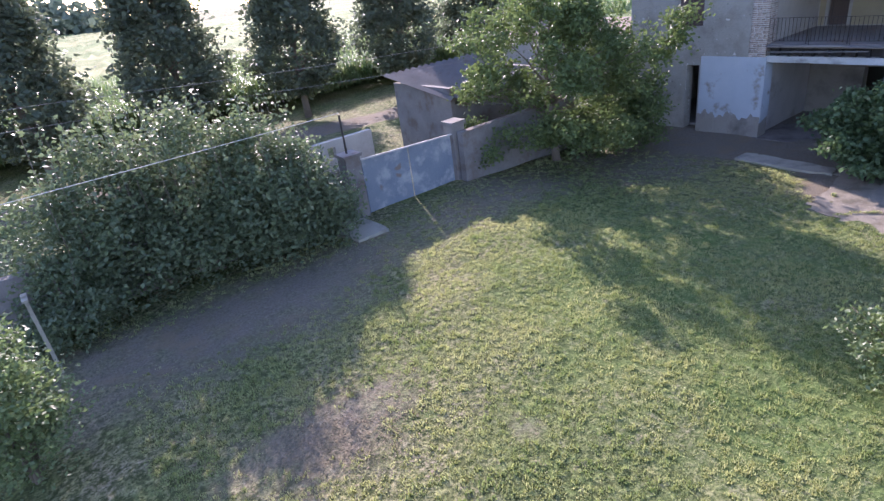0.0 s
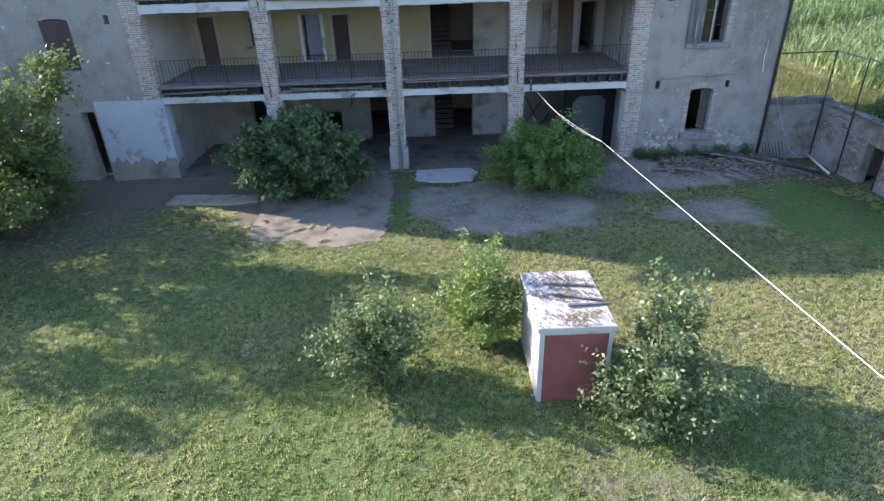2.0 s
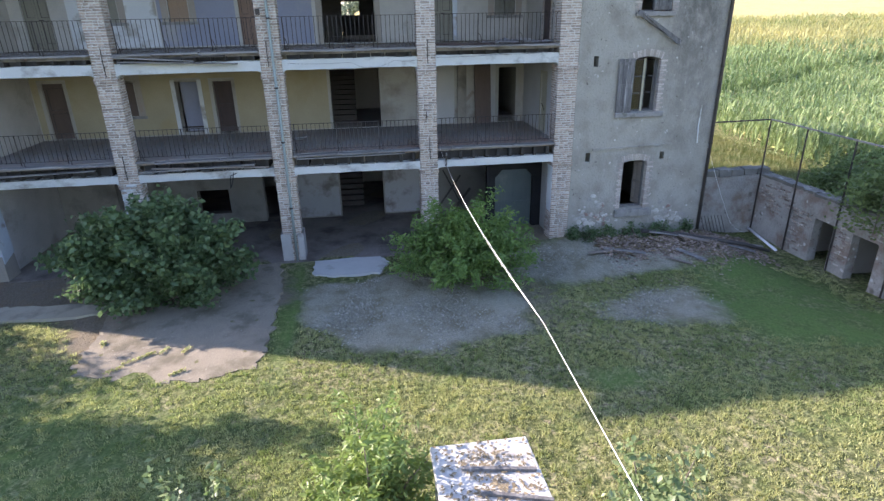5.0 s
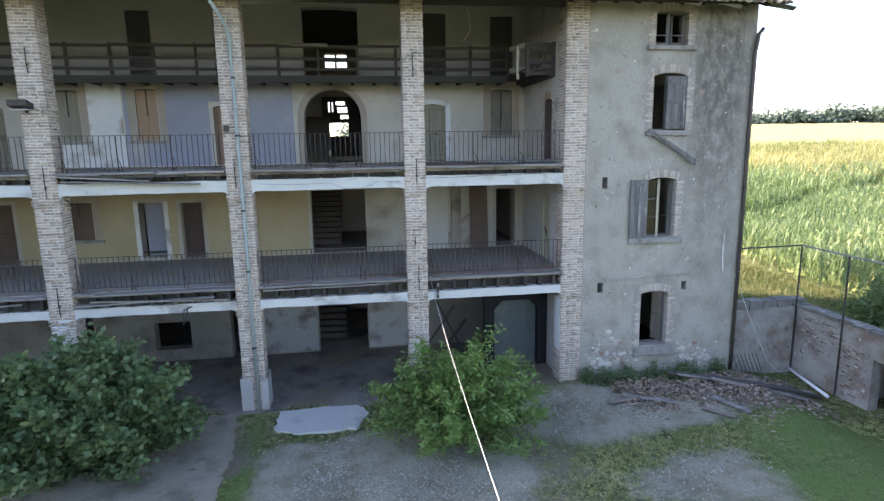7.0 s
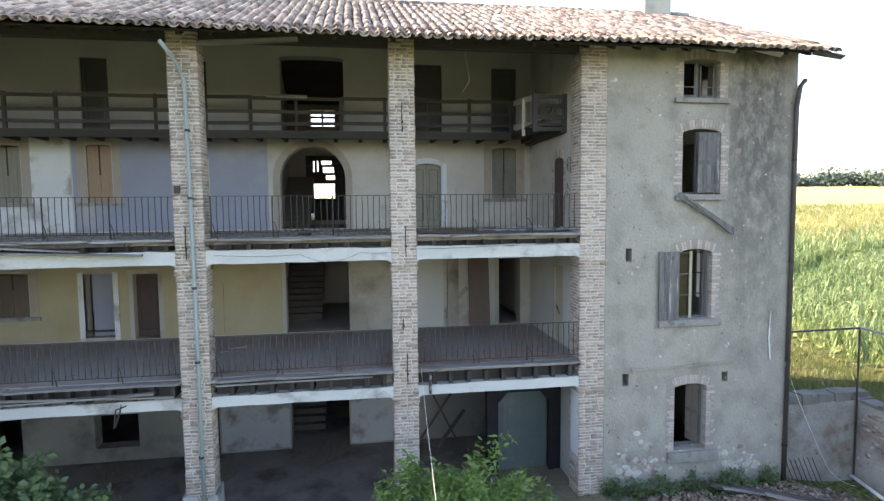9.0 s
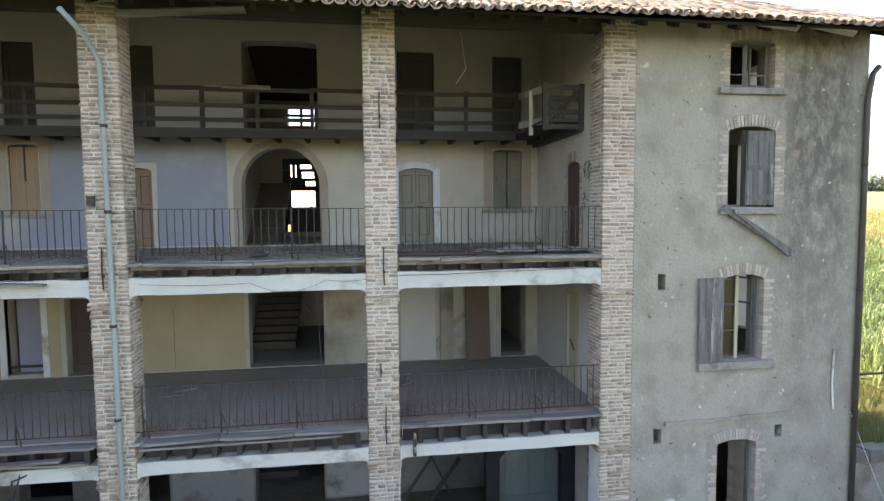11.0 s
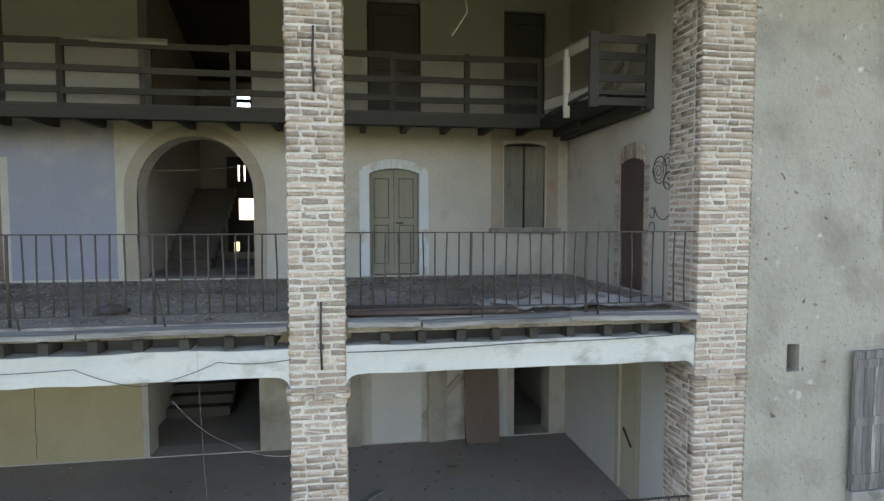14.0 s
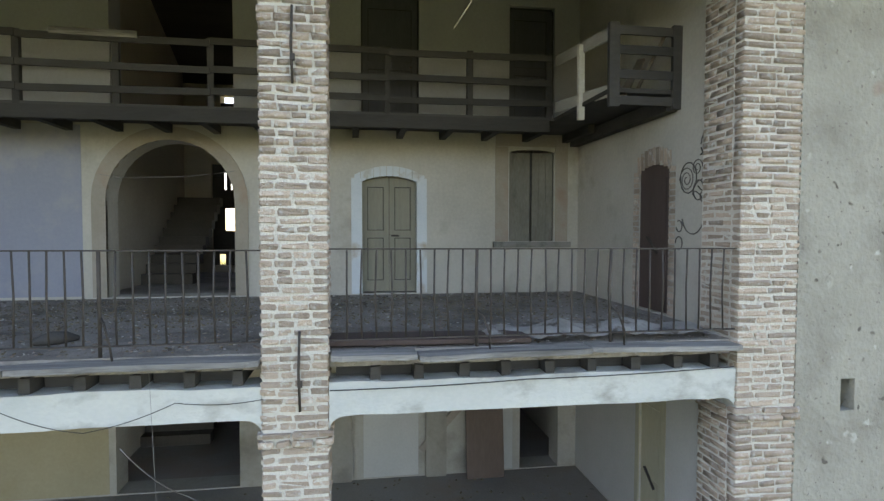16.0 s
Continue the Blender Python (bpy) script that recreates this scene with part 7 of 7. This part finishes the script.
for k in range(30):
    bm.faces.new((rows[0][k], rows[0][k + 1], rows[1][k + 1], rows[1][k]))
bmesh.ops.solidify(bm, geom=bm.faces[:], thickness=0.02)
part("roof", bm, M_CORRUG, hut, "rusty corrugated sheet roof")
bm = bmesh.new()
bar(bm, (15.9, 18.2, 3.3), (18.6, 17.4, 2.6), 0.1, 0.06)
solid("leaning_board", bm, M_WOOD_H, "pale board leaning against the hut", "board")
bm = bmesh.new()
bx(bm, -0.38, -0.30, 14.2, 14.28, 0.8, 3.1)
bx(bm, -0.40, -0.28, 14.0, 14.5, 3.0, 3.05)
solid("concrete_post", bm, M_CONC, "pale concrete post with a cross arm", "post")

# ---------------- cables ----------------
def cable(name, pts, r, material, label, sag=0.0, n=10, r_end=None):
    out = []
    for a, b in zip(pts, pts[1:]):
        for k in range(n):
            u = k / n
            out.append((a[0] + (b[0] - a[0]) * u, a[1] + (b[1] - a[1]) * u, a[2] + (b[2] - a[2]) * u - sag * 4 * u * (1 - u)))
    out.append(pts[-1])
    bm = bmesh.new()
    tube(bm, out, list(np.linspace(r, r_end or r, len(out))), 5)
    return solid(name, bm, material, label, "cable")


JT = (8.95, -2.1, 6.3)
cable("cable", [(F - 0.02, -3.5, 4.35), JT], 0.0034, M_CABLE, "pale overhead cable anchored to the pillar", 0.25, 14, 0.0022)
cable("cable", [(16.4, -2.80, 5.07), (12.0, -2.40, 5.69), JT], 0.0018, M_CABLE, "second pale strand slung beside the cable", 0.015, 12, 0.0022)
cable("cable", [JT, (-12, 0.6, 9.9)], 0.0024, M_CABLE, "pale overhead cable crossing the yard", 0.0)
cable("fence_wire", [(-9.1, 9.4, 6.25), (9.2, 16.6, 4.6)], 0.008, M_CABLE, "pale wire strung from the gate post", 0.05, 20)
cable("overhead_wire", [(-25, 24, 8.2), (2.0, 22, 6.1), (24.0, 14.5, 5.8)], 0.007, M_CORRUG, "grey overhead wire across the yard corner", 0.2)
cable("overhead_wire", [(-25, 25, 7.4), (4.0, 23, 5.2), (24.0, 14.0, 5.2)], 0.007, M_CORRUG, "grey overhead wire across the yard corner", 0.2)
cable("hanging_cable", [(F - 0.01, 0.9, 6.98), (F - 0.02, -0.9, 6.96), (F - 0.03, -1.5, 6.77), (F - 0.02, -2.2, 6.98), (F - 0.02, -2.9, 6.98)], 0.0035, M_BLACKCABLE, "thin grey cable looped on the beam", 0.03)
cable("hanging_cable", [(F - 0.02, -2.0, 7.3), (F - 0.02, -2.05, 5.9), (F - 0.02, -2.15, 4.3)], 0.0016, M_CORRUG, "thin cable hanging down before the gallery", 0.0)
cable("hanging_cable", [(F - 0.02, -3.45, 7.03), (F - 0.02, -5.2, 7.06), (F - 0.02, -7.25, 7.1)], 0.005, M_BLACKCABLE, "thin cable clipped along the beam", 0.012)
cable("hanging_cable", [(F + 0.1, 2.6, 3.92), (F - 0.04, 3.0, 3.75), (F - 0.04, 3.05, 3.35), (F - 0.04, 2.95, 3.6), (F + 0.05, 2.9, 3.9)], 0.016, M_BLACKCABLE, "knotted dark cable hanging from the beam", 0.02)
cable("hanging_cable", [(26.0, -5.0, 12.0), (25.9, -5.1, 11.2), (25.95, -4.9, 10.9)], 0.01, M_CABLE, "pale wire hanging from the rafters", 0.0)
cable("ground_wire", [(F - 0.05, -12.7, 4.0), (23.6, -13.9, 1.2), (23.2, -14.3, 0.9)], 0.005, M_CABLE, "slack pale wire from the house corner", 0.1)
# No conduit here: a streak of white plaster, built as a thin tube.
cable("wall_pipe", [(F - 0.02, -12.3, 5.3), (F - 0.02, -12.28, 4.6), (F - 0.02, -12.33, 4.05)], 0.02, M_WHITE, "white plaster streak on the wall, built as a tube", 0.0)

# boards lying on the gallery edges
for a, b, w, mt in (((F - 0.12, 5.5, 7.14), (F - 0.1, 2.3, 7.02), 0.14, M_WOOD_H), ((F - 0.1, 5.6, 7.26), (F - 0.13, 3.5, 7.12), 0.1, M_WOOD_H), ((F - 0.08, 4.2, 7.2), (F - 0.16, 2.6, 7.25), 0.06, M_WOOD_DARK), ((F - 0.1, 5.6, 4.0), (F - 0.1, 2.2, 4.08), 0.14, M_WOOD_H), ((F - 0.13, 5.2, 4.1), (F - 0.1, 1.8, 3.98), 0.07, M_WOOD_MID), ((F - 0.1, 10.0, 4.05), (F - 0.1, 6.8, 4.12), 0.12, M_WOOD_H), ((F - 0.1, 0.95, 4.18), (F - 0.1, -2.4, 4.2), 0.12, M_WOOD_H)):
    bm = bmesh.new()
    bar(bm, a, b, w, 0.035)
    solid("loose_board", bm, mt, "sagging grey board along the gallery edge", "board", group="boards on the gallery edge")


scatter("floor_litter", 1500, lambda: (rng.uniform(F + 0.1, B - 0.1), rng.uniform(-7.3, 9.8), 0.805), 0.03, M_EARTH, "dirt and stones on the arcade floor", "litter", 0.4)

# litter on the second gallery floor
def on_floor2():
    return rng.uniform(F + 0.2, B - 0.1), rng.uniform(-7.3, 10.0), 7.345


scatter("floor_litter", 3200, on_floor2, 0.02, M_LITTER, "plaster crumbs and dirt on the gallery floor", "litter", 0.3)
scatter("floor_litter", 1500, on_floor2, 0.022, M_WHITEFRAME, "pale flakes of plaster on the gallery floor", "litter", 0.25)
scatter("floor_litter", 900, lambda: (B - 0.1 - abs(rng.normal()) * 1.3, rng.uniform(-7.3, 10.0), 7.345), 0.035, M_EARTH, "dark clods along the gallery wall", "litter", 0.4)
scatter("floor_litter", 500, lambda: (rng.uniform(F + 0.2, F + 1.6), rng.uniform(-7.2, 1.0), 7.345), 0.03, M_RUBBLE, "broken tile pieces on the gallery floor", "litter", 0.2)
scatter("floor_litter", 500, lambda: (rng.uniform(F + 0.2, B - 0.1), rng.uniform(-7.3, 10.0), 4.305), 0.032, M_LITTER, "dirt crumbs on the first gallery floor", "litter", 0.3)
bm = bmesh.new()
q = [(x, y, 7.39 + (0.09 * math.sin((y + 7.2) * 1.4) + 0.03 * math.sin(y * 9 + x * 5) + 0.02 * math.sin(y * 17 - x * 13)) * (1 - ((x - 24.31) / 0.36) ** 2) + random.uniform(-0.02, 0.02)) for x in np.linspace(24.0, 24.62, 9) for y in np.linspace(-7.2, -4.9, 30)]
vs = [bm.verts.new(p) for p in q]
for i in range(8):
    for j in range(29):
        bm.faces.new((vs[i * 30 + j], vs[i * 30 + j + 1], vs[(i + 1) * 30 + j + 1], vs[(i + 1) * 30 + j]))
bmesh.ops.solidify(bm, geom=bm.faces[:], thickness=0.02)
solid("plastic_sheet", bm, mat("dusty_plastic_sheet", (0.38, 0.37, 0.35), (0.60, 0.60, 0.585), 5, 0.6, 0.3, 30, c=(0.2, 0.18, 0.16), c_scale=5, c_cut=(0.52, 0.62)), "crumpled dusty plastic sheet on the gallery floor", "plastic sheet")

scatter("floor_litter", 2400, lambda: (rng.uniform(F + 1.5, B - 0.4), rng.uniform(-6.2, 1.0), 7.346), 0.017, M_LITTER, "grey plaster grit across the gallery floor", "litter", 0.4)
scatter("floor_litter", 1400, lambda: (F + 0.2 + abs(rng.normal()) * 0.4, rng.uniform(-2.6, 2.2), 4.306), 0.03, M_TILEFRAG, "reddish tile crumbs along the first gallery edge", "litter", 0.25)
scatter("floor_litter", 3200, lambda: (F + 0.2 + abs(rng.normal()) * 0.65, rng.uniform(-7.2, -2.6), 4.306), 0.032, M_TILEFRAG, "reddish tile fragments on the first gallery floor", "litter", 0.25)
bm = bmesh.new()
bar(bm, (F + 0.42, -2.95, 7.39), (F + 0.36, -5.3, 7.38), 0.42, 0.05)
bmesh.ops.bevel(bm, geom=bm.edges[:], offset=0.008, segments=1, affect="EDGES")
solid("fallen_board", bm, M_DOOR_RED, "broad reddish brown board lying on gallery floor", "board")
bm = bmesh.new()
tube(bm, [(24.55, -0.78, 7.38), (24.62, -0.9, 7.40), (24.72, -0.98, 7.39), (24.8, -1.06, 7.37)], [0.03, 0.07, 0.06, 0.02], 7)
solid("cloth_bundle", bm, M_WOOD_DARK, "dark crumpled rag lying on gallery floor", "rag")

for a, b, w in (((26.2, 1.4, 4.325), (26.27, 0.95, 4.325), 0.09), ((26.5, 1.25, 4.325), (26.6, 0.8, 4.34), 0.07), ((25.6, -3.2, 4.325), (26.4, -3.9, 4.325), 0.1)):
    bm = bmesh.new()
    bar(bm, a, b, w, 0.03)
    solid("loose_plank", bm, M_WOOD_H, "short grey plank lying on gallery floor", "plank", group="planks on the gallery floor")
cable("hanging_cable", [(B - 0.03, 0.1, 9.22), (B - 0.06, -0.6, 9.18), (B - 0.03, -1.85, 9.3)], 0.004, M_CORRUG, "thin wire strung across the arched passage", 0.03)
cable("hanging_cable", [(F + 0.04, -1.75, 6.6), (F + 0.3, -2.2, 6.05), (F + 0.1, -2.9, 5.95)], 0.003, M_CORRUG, "thin wire drooping behind the pillar", 0.06)
bm = bmesh.new()
for k in range(9):
    bar(bm, (B - 0.008, 1.7 + 0.012 * math.sin(k * 2.3), 4.4 + 0.16 * k), (B - 0.008, 1.7 + 0.012 * math.sin(k * 2.3 + 2.3), 4.4 + 0.16 * (k + 1)), 0.008, 0.004, (1, 0, 0))
solid("plaster_crack", bm, M_WOOD_DARK, "thin dark crack down the yellow wall", "crack", "structure")

# sprayed scrawl on the side wall: loops only
bm = bmesh.new()
for cx, cz, r, a0, a1 in ((24.95, 9.0, 0.16, 0.5, 6.5), (24.75, 8.85, 0.1, 2, 8), (24.62, 9.05, 0.2, 1, 5.5), (24.85, 8.6, 0.22, 1.5, 6.0), (24.6, 9.35, 0.12, 0, 6.0), (24.55, 8.75, 0.1, 1, 6), (25.12, 8.25, 0.07, 0, 5), (25.12, 8.45, 0.06, 1, 6)):
    tube(bm, [(cx + r * math.cos(a), -7.443, cz + r * 1.1 * math.sin(a)) for a in np.linspace(a0, a1, 14)], [0.008] * 14, 4)
for cx, cz, r0, turns, sgn in ((24.98, 8.98, 0.15, 2.2, 1), (24.78, 9.1, 0.1, 1.8, -1), (24.66, 8.8, 0.2, 1.1, 1), (24.6, 9.3, 0.09, 2.0, -1)):
    tube(bm, [(cx + sgn * r0 * (1 - 0.8 * u) * math.cos(turns * 6.28 * u), -7.443, cz + r0 * (1 - 0.8 * u) * math.sin(turns * 6.28 * u)) for u in np.linspace(0, 1, 26)], [0.006] * 26, 4)
solid("sprayed_scrawl", bm, M_GRAFFITI, "thin dark sprayed loops on plaster", "graffiti")

lc = np.stack([3.6 + rng.normal(size=2600) * 0.8, 7.6 + rng.normal(size=2600) * 0.6], 1)
v, f = leaves(np.column_stack([lc, height(lc[:, 0], lc[:, 1]) + 0.035]), 0.055)
v[:, 2] = np.repeat(height(lc[:, 0], lc[:, 1]) + 0.035, 4) + (v[:, 2] - np.repeat(height(lc[:, 0], lc[:, 1]) + 0.035, 4)) * 0.3
tagged(new("leaf_litter", soup("leaf_litter", v, f, M_LITTER)), "brown dry leaves on the bare lawn patch", "leaf litter", kind="stuff")

# ---------------- maize field ----------------
def maize(name, pts, tall, blade, label, nb=6, lm=L_CORN):
    """Maize plants: arching blades round a stalk and a pale tassel."""
    n = len(pts)
    z = height(pts[:, 0], pts[:, 1])
    vv, ff, base = [], [], 0
    for k in range(nb):
        a = rng.uniform(0, 6.28, n)
        hz = z + tall * rng.uniform(0.25, 0.9, n)
        L = blade * rng.uniform(0.7, 1.2, n)
        d = np.stack([np.cos(a), np.sin(a)], 1)
        s = np.stack([-np.sin(a), np.cos(a)], 1) * 0.03 * blade / 0.7
        root = np.stack([pts[:, 0], pts[:, 1], hz], 1)
        mid = root + np.stack([d[:, 0] * L * 0.24, d[:, 1] * L * 0.24, L * 0.7], 1)
        tip = root + np.stack([d[:, 0] * L * 0.58, d[:, 1] * L * 0.58, L * rng.uniform(0.35, 1.1, n)], 1)
        s3 = np.stack([s[:, 0], s[:, 1], np.zeros(n)], 1)
        v = np.stack([root - s3 * 0.6, root + s3 * 0.6, mid + s3, mid - s3, tip], 1).reshape(-1, 3)
        i = np.arange(n)[:, None] * 5 + base
        ff += [i + [0, 1, 2], i + [0, 2, 3], i + [3, 2, 4]]
        vv.append(v)
        base += n * 5
    ob = tagged(new(name, soup(name, np.concatenate(vv), np.concatenate(ff), lm)), label, "maize", kind="stuff")
    pts, z = pts[::3], z[::3]
    n = len(pts)
    top = np.stack([pts[:, 0], pts[:, 1], z + tall], 1)
    v, f = leaves(top + rng.normal(size=(n, 3)) * 0.08 * blade / 0.7, 0.34 * blade / 0.7, long=7.0, droop=-0.8)
    tagged(new("maize_tassels", soup("maize_tassels", v, f, L_TASSEL)), "pale flowering tops of the maize", "maize", kind="stuff")
    return ob


def field(n, x0, x1, y0, y1):
    return np.stack([rng.uniform(x0, x1, n), rng.uniform(y0, y1, n)], 1)


def rows_of(x0, x1, y0, y1, gap, step):
    """Plants in rows that run along y, a little out of line."""
    X, Y = np.meshgrid(np.arange(x0, x1, gap), np.arange(y0, y1, step), indexing="ij")
    return np.stack([X.ravel(), Y.ravel()], 1) + rng.normal(size=(X.size, 2)) * (0.07, 0.15)


P = np.concatenate([rows_of(29.5, 54, -46, -21.4, 0.75, 0.2)])
def off_track(P):
    """Leaves out the plants on the sunken track that crosses the field."""
    d = np.abs((P[:, 1] + 27.8) * 0.49 + (P[:, 0] - 44.4) * 0.87 + 0.5 * np.sin(P[:, 1] * 0.35))
    return P[d > 0.9 + 0.25 * rng.normal(size=len(P))]


P = off_track(P[P[:, 1] < -21.5 - 0.13 * (P[:, 0] - 30.5)])
maize("maize_rows", P, 2.3, 0.62, "dense green maize beside the yard wall", 14)
P = np.concatenate([field(9000, 22, 70, -95, -46), field(3000, 54, 66, -46, 20)])
maize("maize_rows", off_track(P), 2.3, 0.95, "green maize spreading behind the house", 9)
P = np.concatenate([field(11000, 60, 112, -140, -46), field(4000, 66, 108, -46, 20)])
maize("maize_rows", P, 2.3, 1.2, "paler ripening maize toward the far crop", 6, L_RIPE)
P = np.concatenate([field(7000, -30, 60, 41, 62), field(4500, -30, 40, 39.2, 43)])
maize("maize_rows", P, 2.1, 0.9, "sunlit maize beyond the roadside trees", 7)
fx = np.concatenate([np.arange(30.5, 60, 0.6), np.geomspace(60.5, 84, 20)])
fy = -np.concatenate([np.arange(23.4, 50, 0.6), np.geomspace(50.5, 420, 90)])


def canopy(name, fx, fy, label, lift=1.05, material=None):
    X, Y = np.meshgrid(fx, fy, indexing="ij")
    far = np.clip((np.hypot(X - 25, Y) - 20) / 100, 0, 1)
    Z = height(X, Y) + lift + rng.normal(size=X.shape) * 0.22 * (1 - 0.3 * far) + 0.45 * far
    Z[:, 0] = height(X[:, 0], Y[:, 0]) + 0.3
    Z = np.where(Y > -24.4 - 0.13 * (X - 30.5), np.where((Y < 0) & (X < 60), height(X, Y) - 0.4, Z), Z)
    i = np.arange(X.size).reshape(X.shape)
    return tagged(new(name, soup(name, np.stack([X, Y, Z], -1).reshape(-1, 3), np.stack([i[:-1, :-1], i[1:, :-1], i[1:, 1:], i[:-1, 1:]], -1).reshape(-1, 4), material or M_FIELD)), label, "maize", kind="stuff")


M_FIELD = mat("maize_canopy", (0.11, 0.17, 0.05), (0.21, 0.28, 0.09), 0.25, 0.9, 1.0, 5.0, c=(0.36, 0.35, 0.15), c_scale=0.07, c_cut=(0.46, 0.62), dist=0.3)
canopy("maize_canopy", fx, fy, "maize crop stretching to the horizon")
canopy("maize_canopy", np.arange(45, 84, 0.8), np.arange(-18.5, 40, 0.9), "maize crop behind the house")
M_WHEAT = mat("ripening_crop", (0.41, 0.345, 0.135), (0.50, 0.42, 0.18), 0.25, 0.95, 0.8, 3.0, c=(0.35, 0.33, 0.13), c_scale=0.05, c_cut=(0.5, 0.7), dist=0.2)
canopy("ripening_crop", np.geomspace(84.5, 310, 84), np.concatenate([np.arange(40, -60, -1.5), -np.geomspace(60, 420, 70)]), "pale ripening crop reaching the far trees", 0.6, M_WHEAT)
canopy("maize_canopy", np.concatenate([-np.geomspace(250, 41, 30), np.arange(-40, 70, 0.8), np.geomspace(71, 250, 30)]), np.concatenate([np.arange(42.5, 60, 0.7), np.geomspace(60.5, 300, 50)]), "maize crop beyond the roadside trees")


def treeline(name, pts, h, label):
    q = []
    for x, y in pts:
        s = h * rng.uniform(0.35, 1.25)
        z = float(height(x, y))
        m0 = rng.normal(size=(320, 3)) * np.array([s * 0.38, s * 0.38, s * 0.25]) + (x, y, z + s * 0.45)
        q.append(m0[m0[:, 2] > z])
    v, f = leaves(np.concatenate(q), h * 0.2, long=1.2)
    return tagged(new(name, soup(name, v, f, L_HAZED)), label, "trees", kind="stuff")


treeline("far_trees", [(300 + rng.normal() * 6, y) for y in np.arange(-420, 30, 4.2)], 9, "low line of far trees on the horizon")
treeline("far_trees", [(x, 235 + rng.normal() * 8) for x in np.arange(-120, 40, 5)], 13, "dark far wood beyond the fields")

# ---------------- lawn grass ----------------
n = 52000
C = np.stack([rng.uniform(0.5, 20.8, n), rng.uniform(-14.9, 15.6, n)], 1)
C = C[gravel_at(C[:, 0], C[:, 1]) + bare_at(C[:, 0], C[:, 1]) * 0.8 < rng.uniform(0.15, 0.55, n)]
inside = np.zeros(len(C), bool)
Q = C + rng.normal(size=C.shape) * 0.12
for (x0, y0), (x1, y1) in zip(APRON, APRON[1:] + APRON[:1]):
    inside ^= ((y0 > Q[:, 1]) != (y1 > Q[:, 1])) & (Q[:, 0] < x0 + (x1 - x0) * (Q[:, 1] - y0) / (y1 - y0 + 1e-9))
C = C[~inside]
C = C[lush_shade_at(C[:, 0], C[:, 1]) * (C[:, 0] > 14) < rng.uniform(0.25, 0.8, len(C))]
per = 16
P = np.repeat(C, per, 0) + rng.normal(size=(len(C) * per, 2)) * 0.042
a = rng.uniform(0, 6.28, len(P))
hgt = np.repeat(rng.uniform(0.0, 0.085, len(C)), per) * rng.uniform(0.5, 1.1, len(P))
zb = height(P[:, 0], P[:, 1]) + 0.02 * np.sin(P[:, 0] * 1.9 + 1.3 * np.sin(P[:, 1] * 0.8)) + 0.02 * np.sin(P[:, 1] * 2.3 + P[:, 0] * 0.6)
w = 0.008 + 0.009 * rng.random(len(P))
tipd = rng.normal(size=(len(P), 2)) * 0.024
v = np.stack([np.stack([P[:, 0] - np.cos(a) * w, P[:, 1] - np.sin(a) * w, zb - 0.01], 1), np.stack([P[:, 0] + np.cos(a) * w, P[:, 1] + np.sin(a) * w, zb - 0.01], 1), np.stack([P[:, 0] + tipd[:, 0], P[:, 1] + tipd[:, 1], zb + hgt], 1)], 1).reshape(-1, 3)
tagged(new("lawn_grass", soup("lawn_grass", v, np.arange(len(v)).reshape(-1, 3), L_GRASS)), "short mown grass on the yard lawn", "grass", kind="stuff")

# rough grass on the verge behind the yard wall
n = 40000
P = np.stack([rng.uniform(24.6, 41, n), rng.uniform(-23.2, -15.6, n)], 1)
a, hgt = rng.uniform(0, 6.28, n), rng.uniform(0.08, 0.42, n)
zb = height(P[:, 0], P[:, 1])
tipd = rng.normal(size=(n, 2)) * 0.1
v = np.stack([np.stack([P[:, 0] - np.cos(a) * 0.025, P[:, 1] - np.sin(a) * 0.025, zb - 0.02], 1), np.stack([P[:, 0] + np.cos(a) * 0.025, P[:, 1] + np.sin(a) * 0.025, zb - 0.02], 1), np.stack([P[:, 0] + tipd[:, 0], P[:, 1] + tipd[:, 1], zb + hgt], 1)], 1).reshape(-1, 3)
tagged(new("verge_grass", soup("verge_grass", v, np.arange(len(v)).reshape(-1, 3), L_VERGE)), "rough brownish grass behind the yard wall", "grass", kind="stuff")
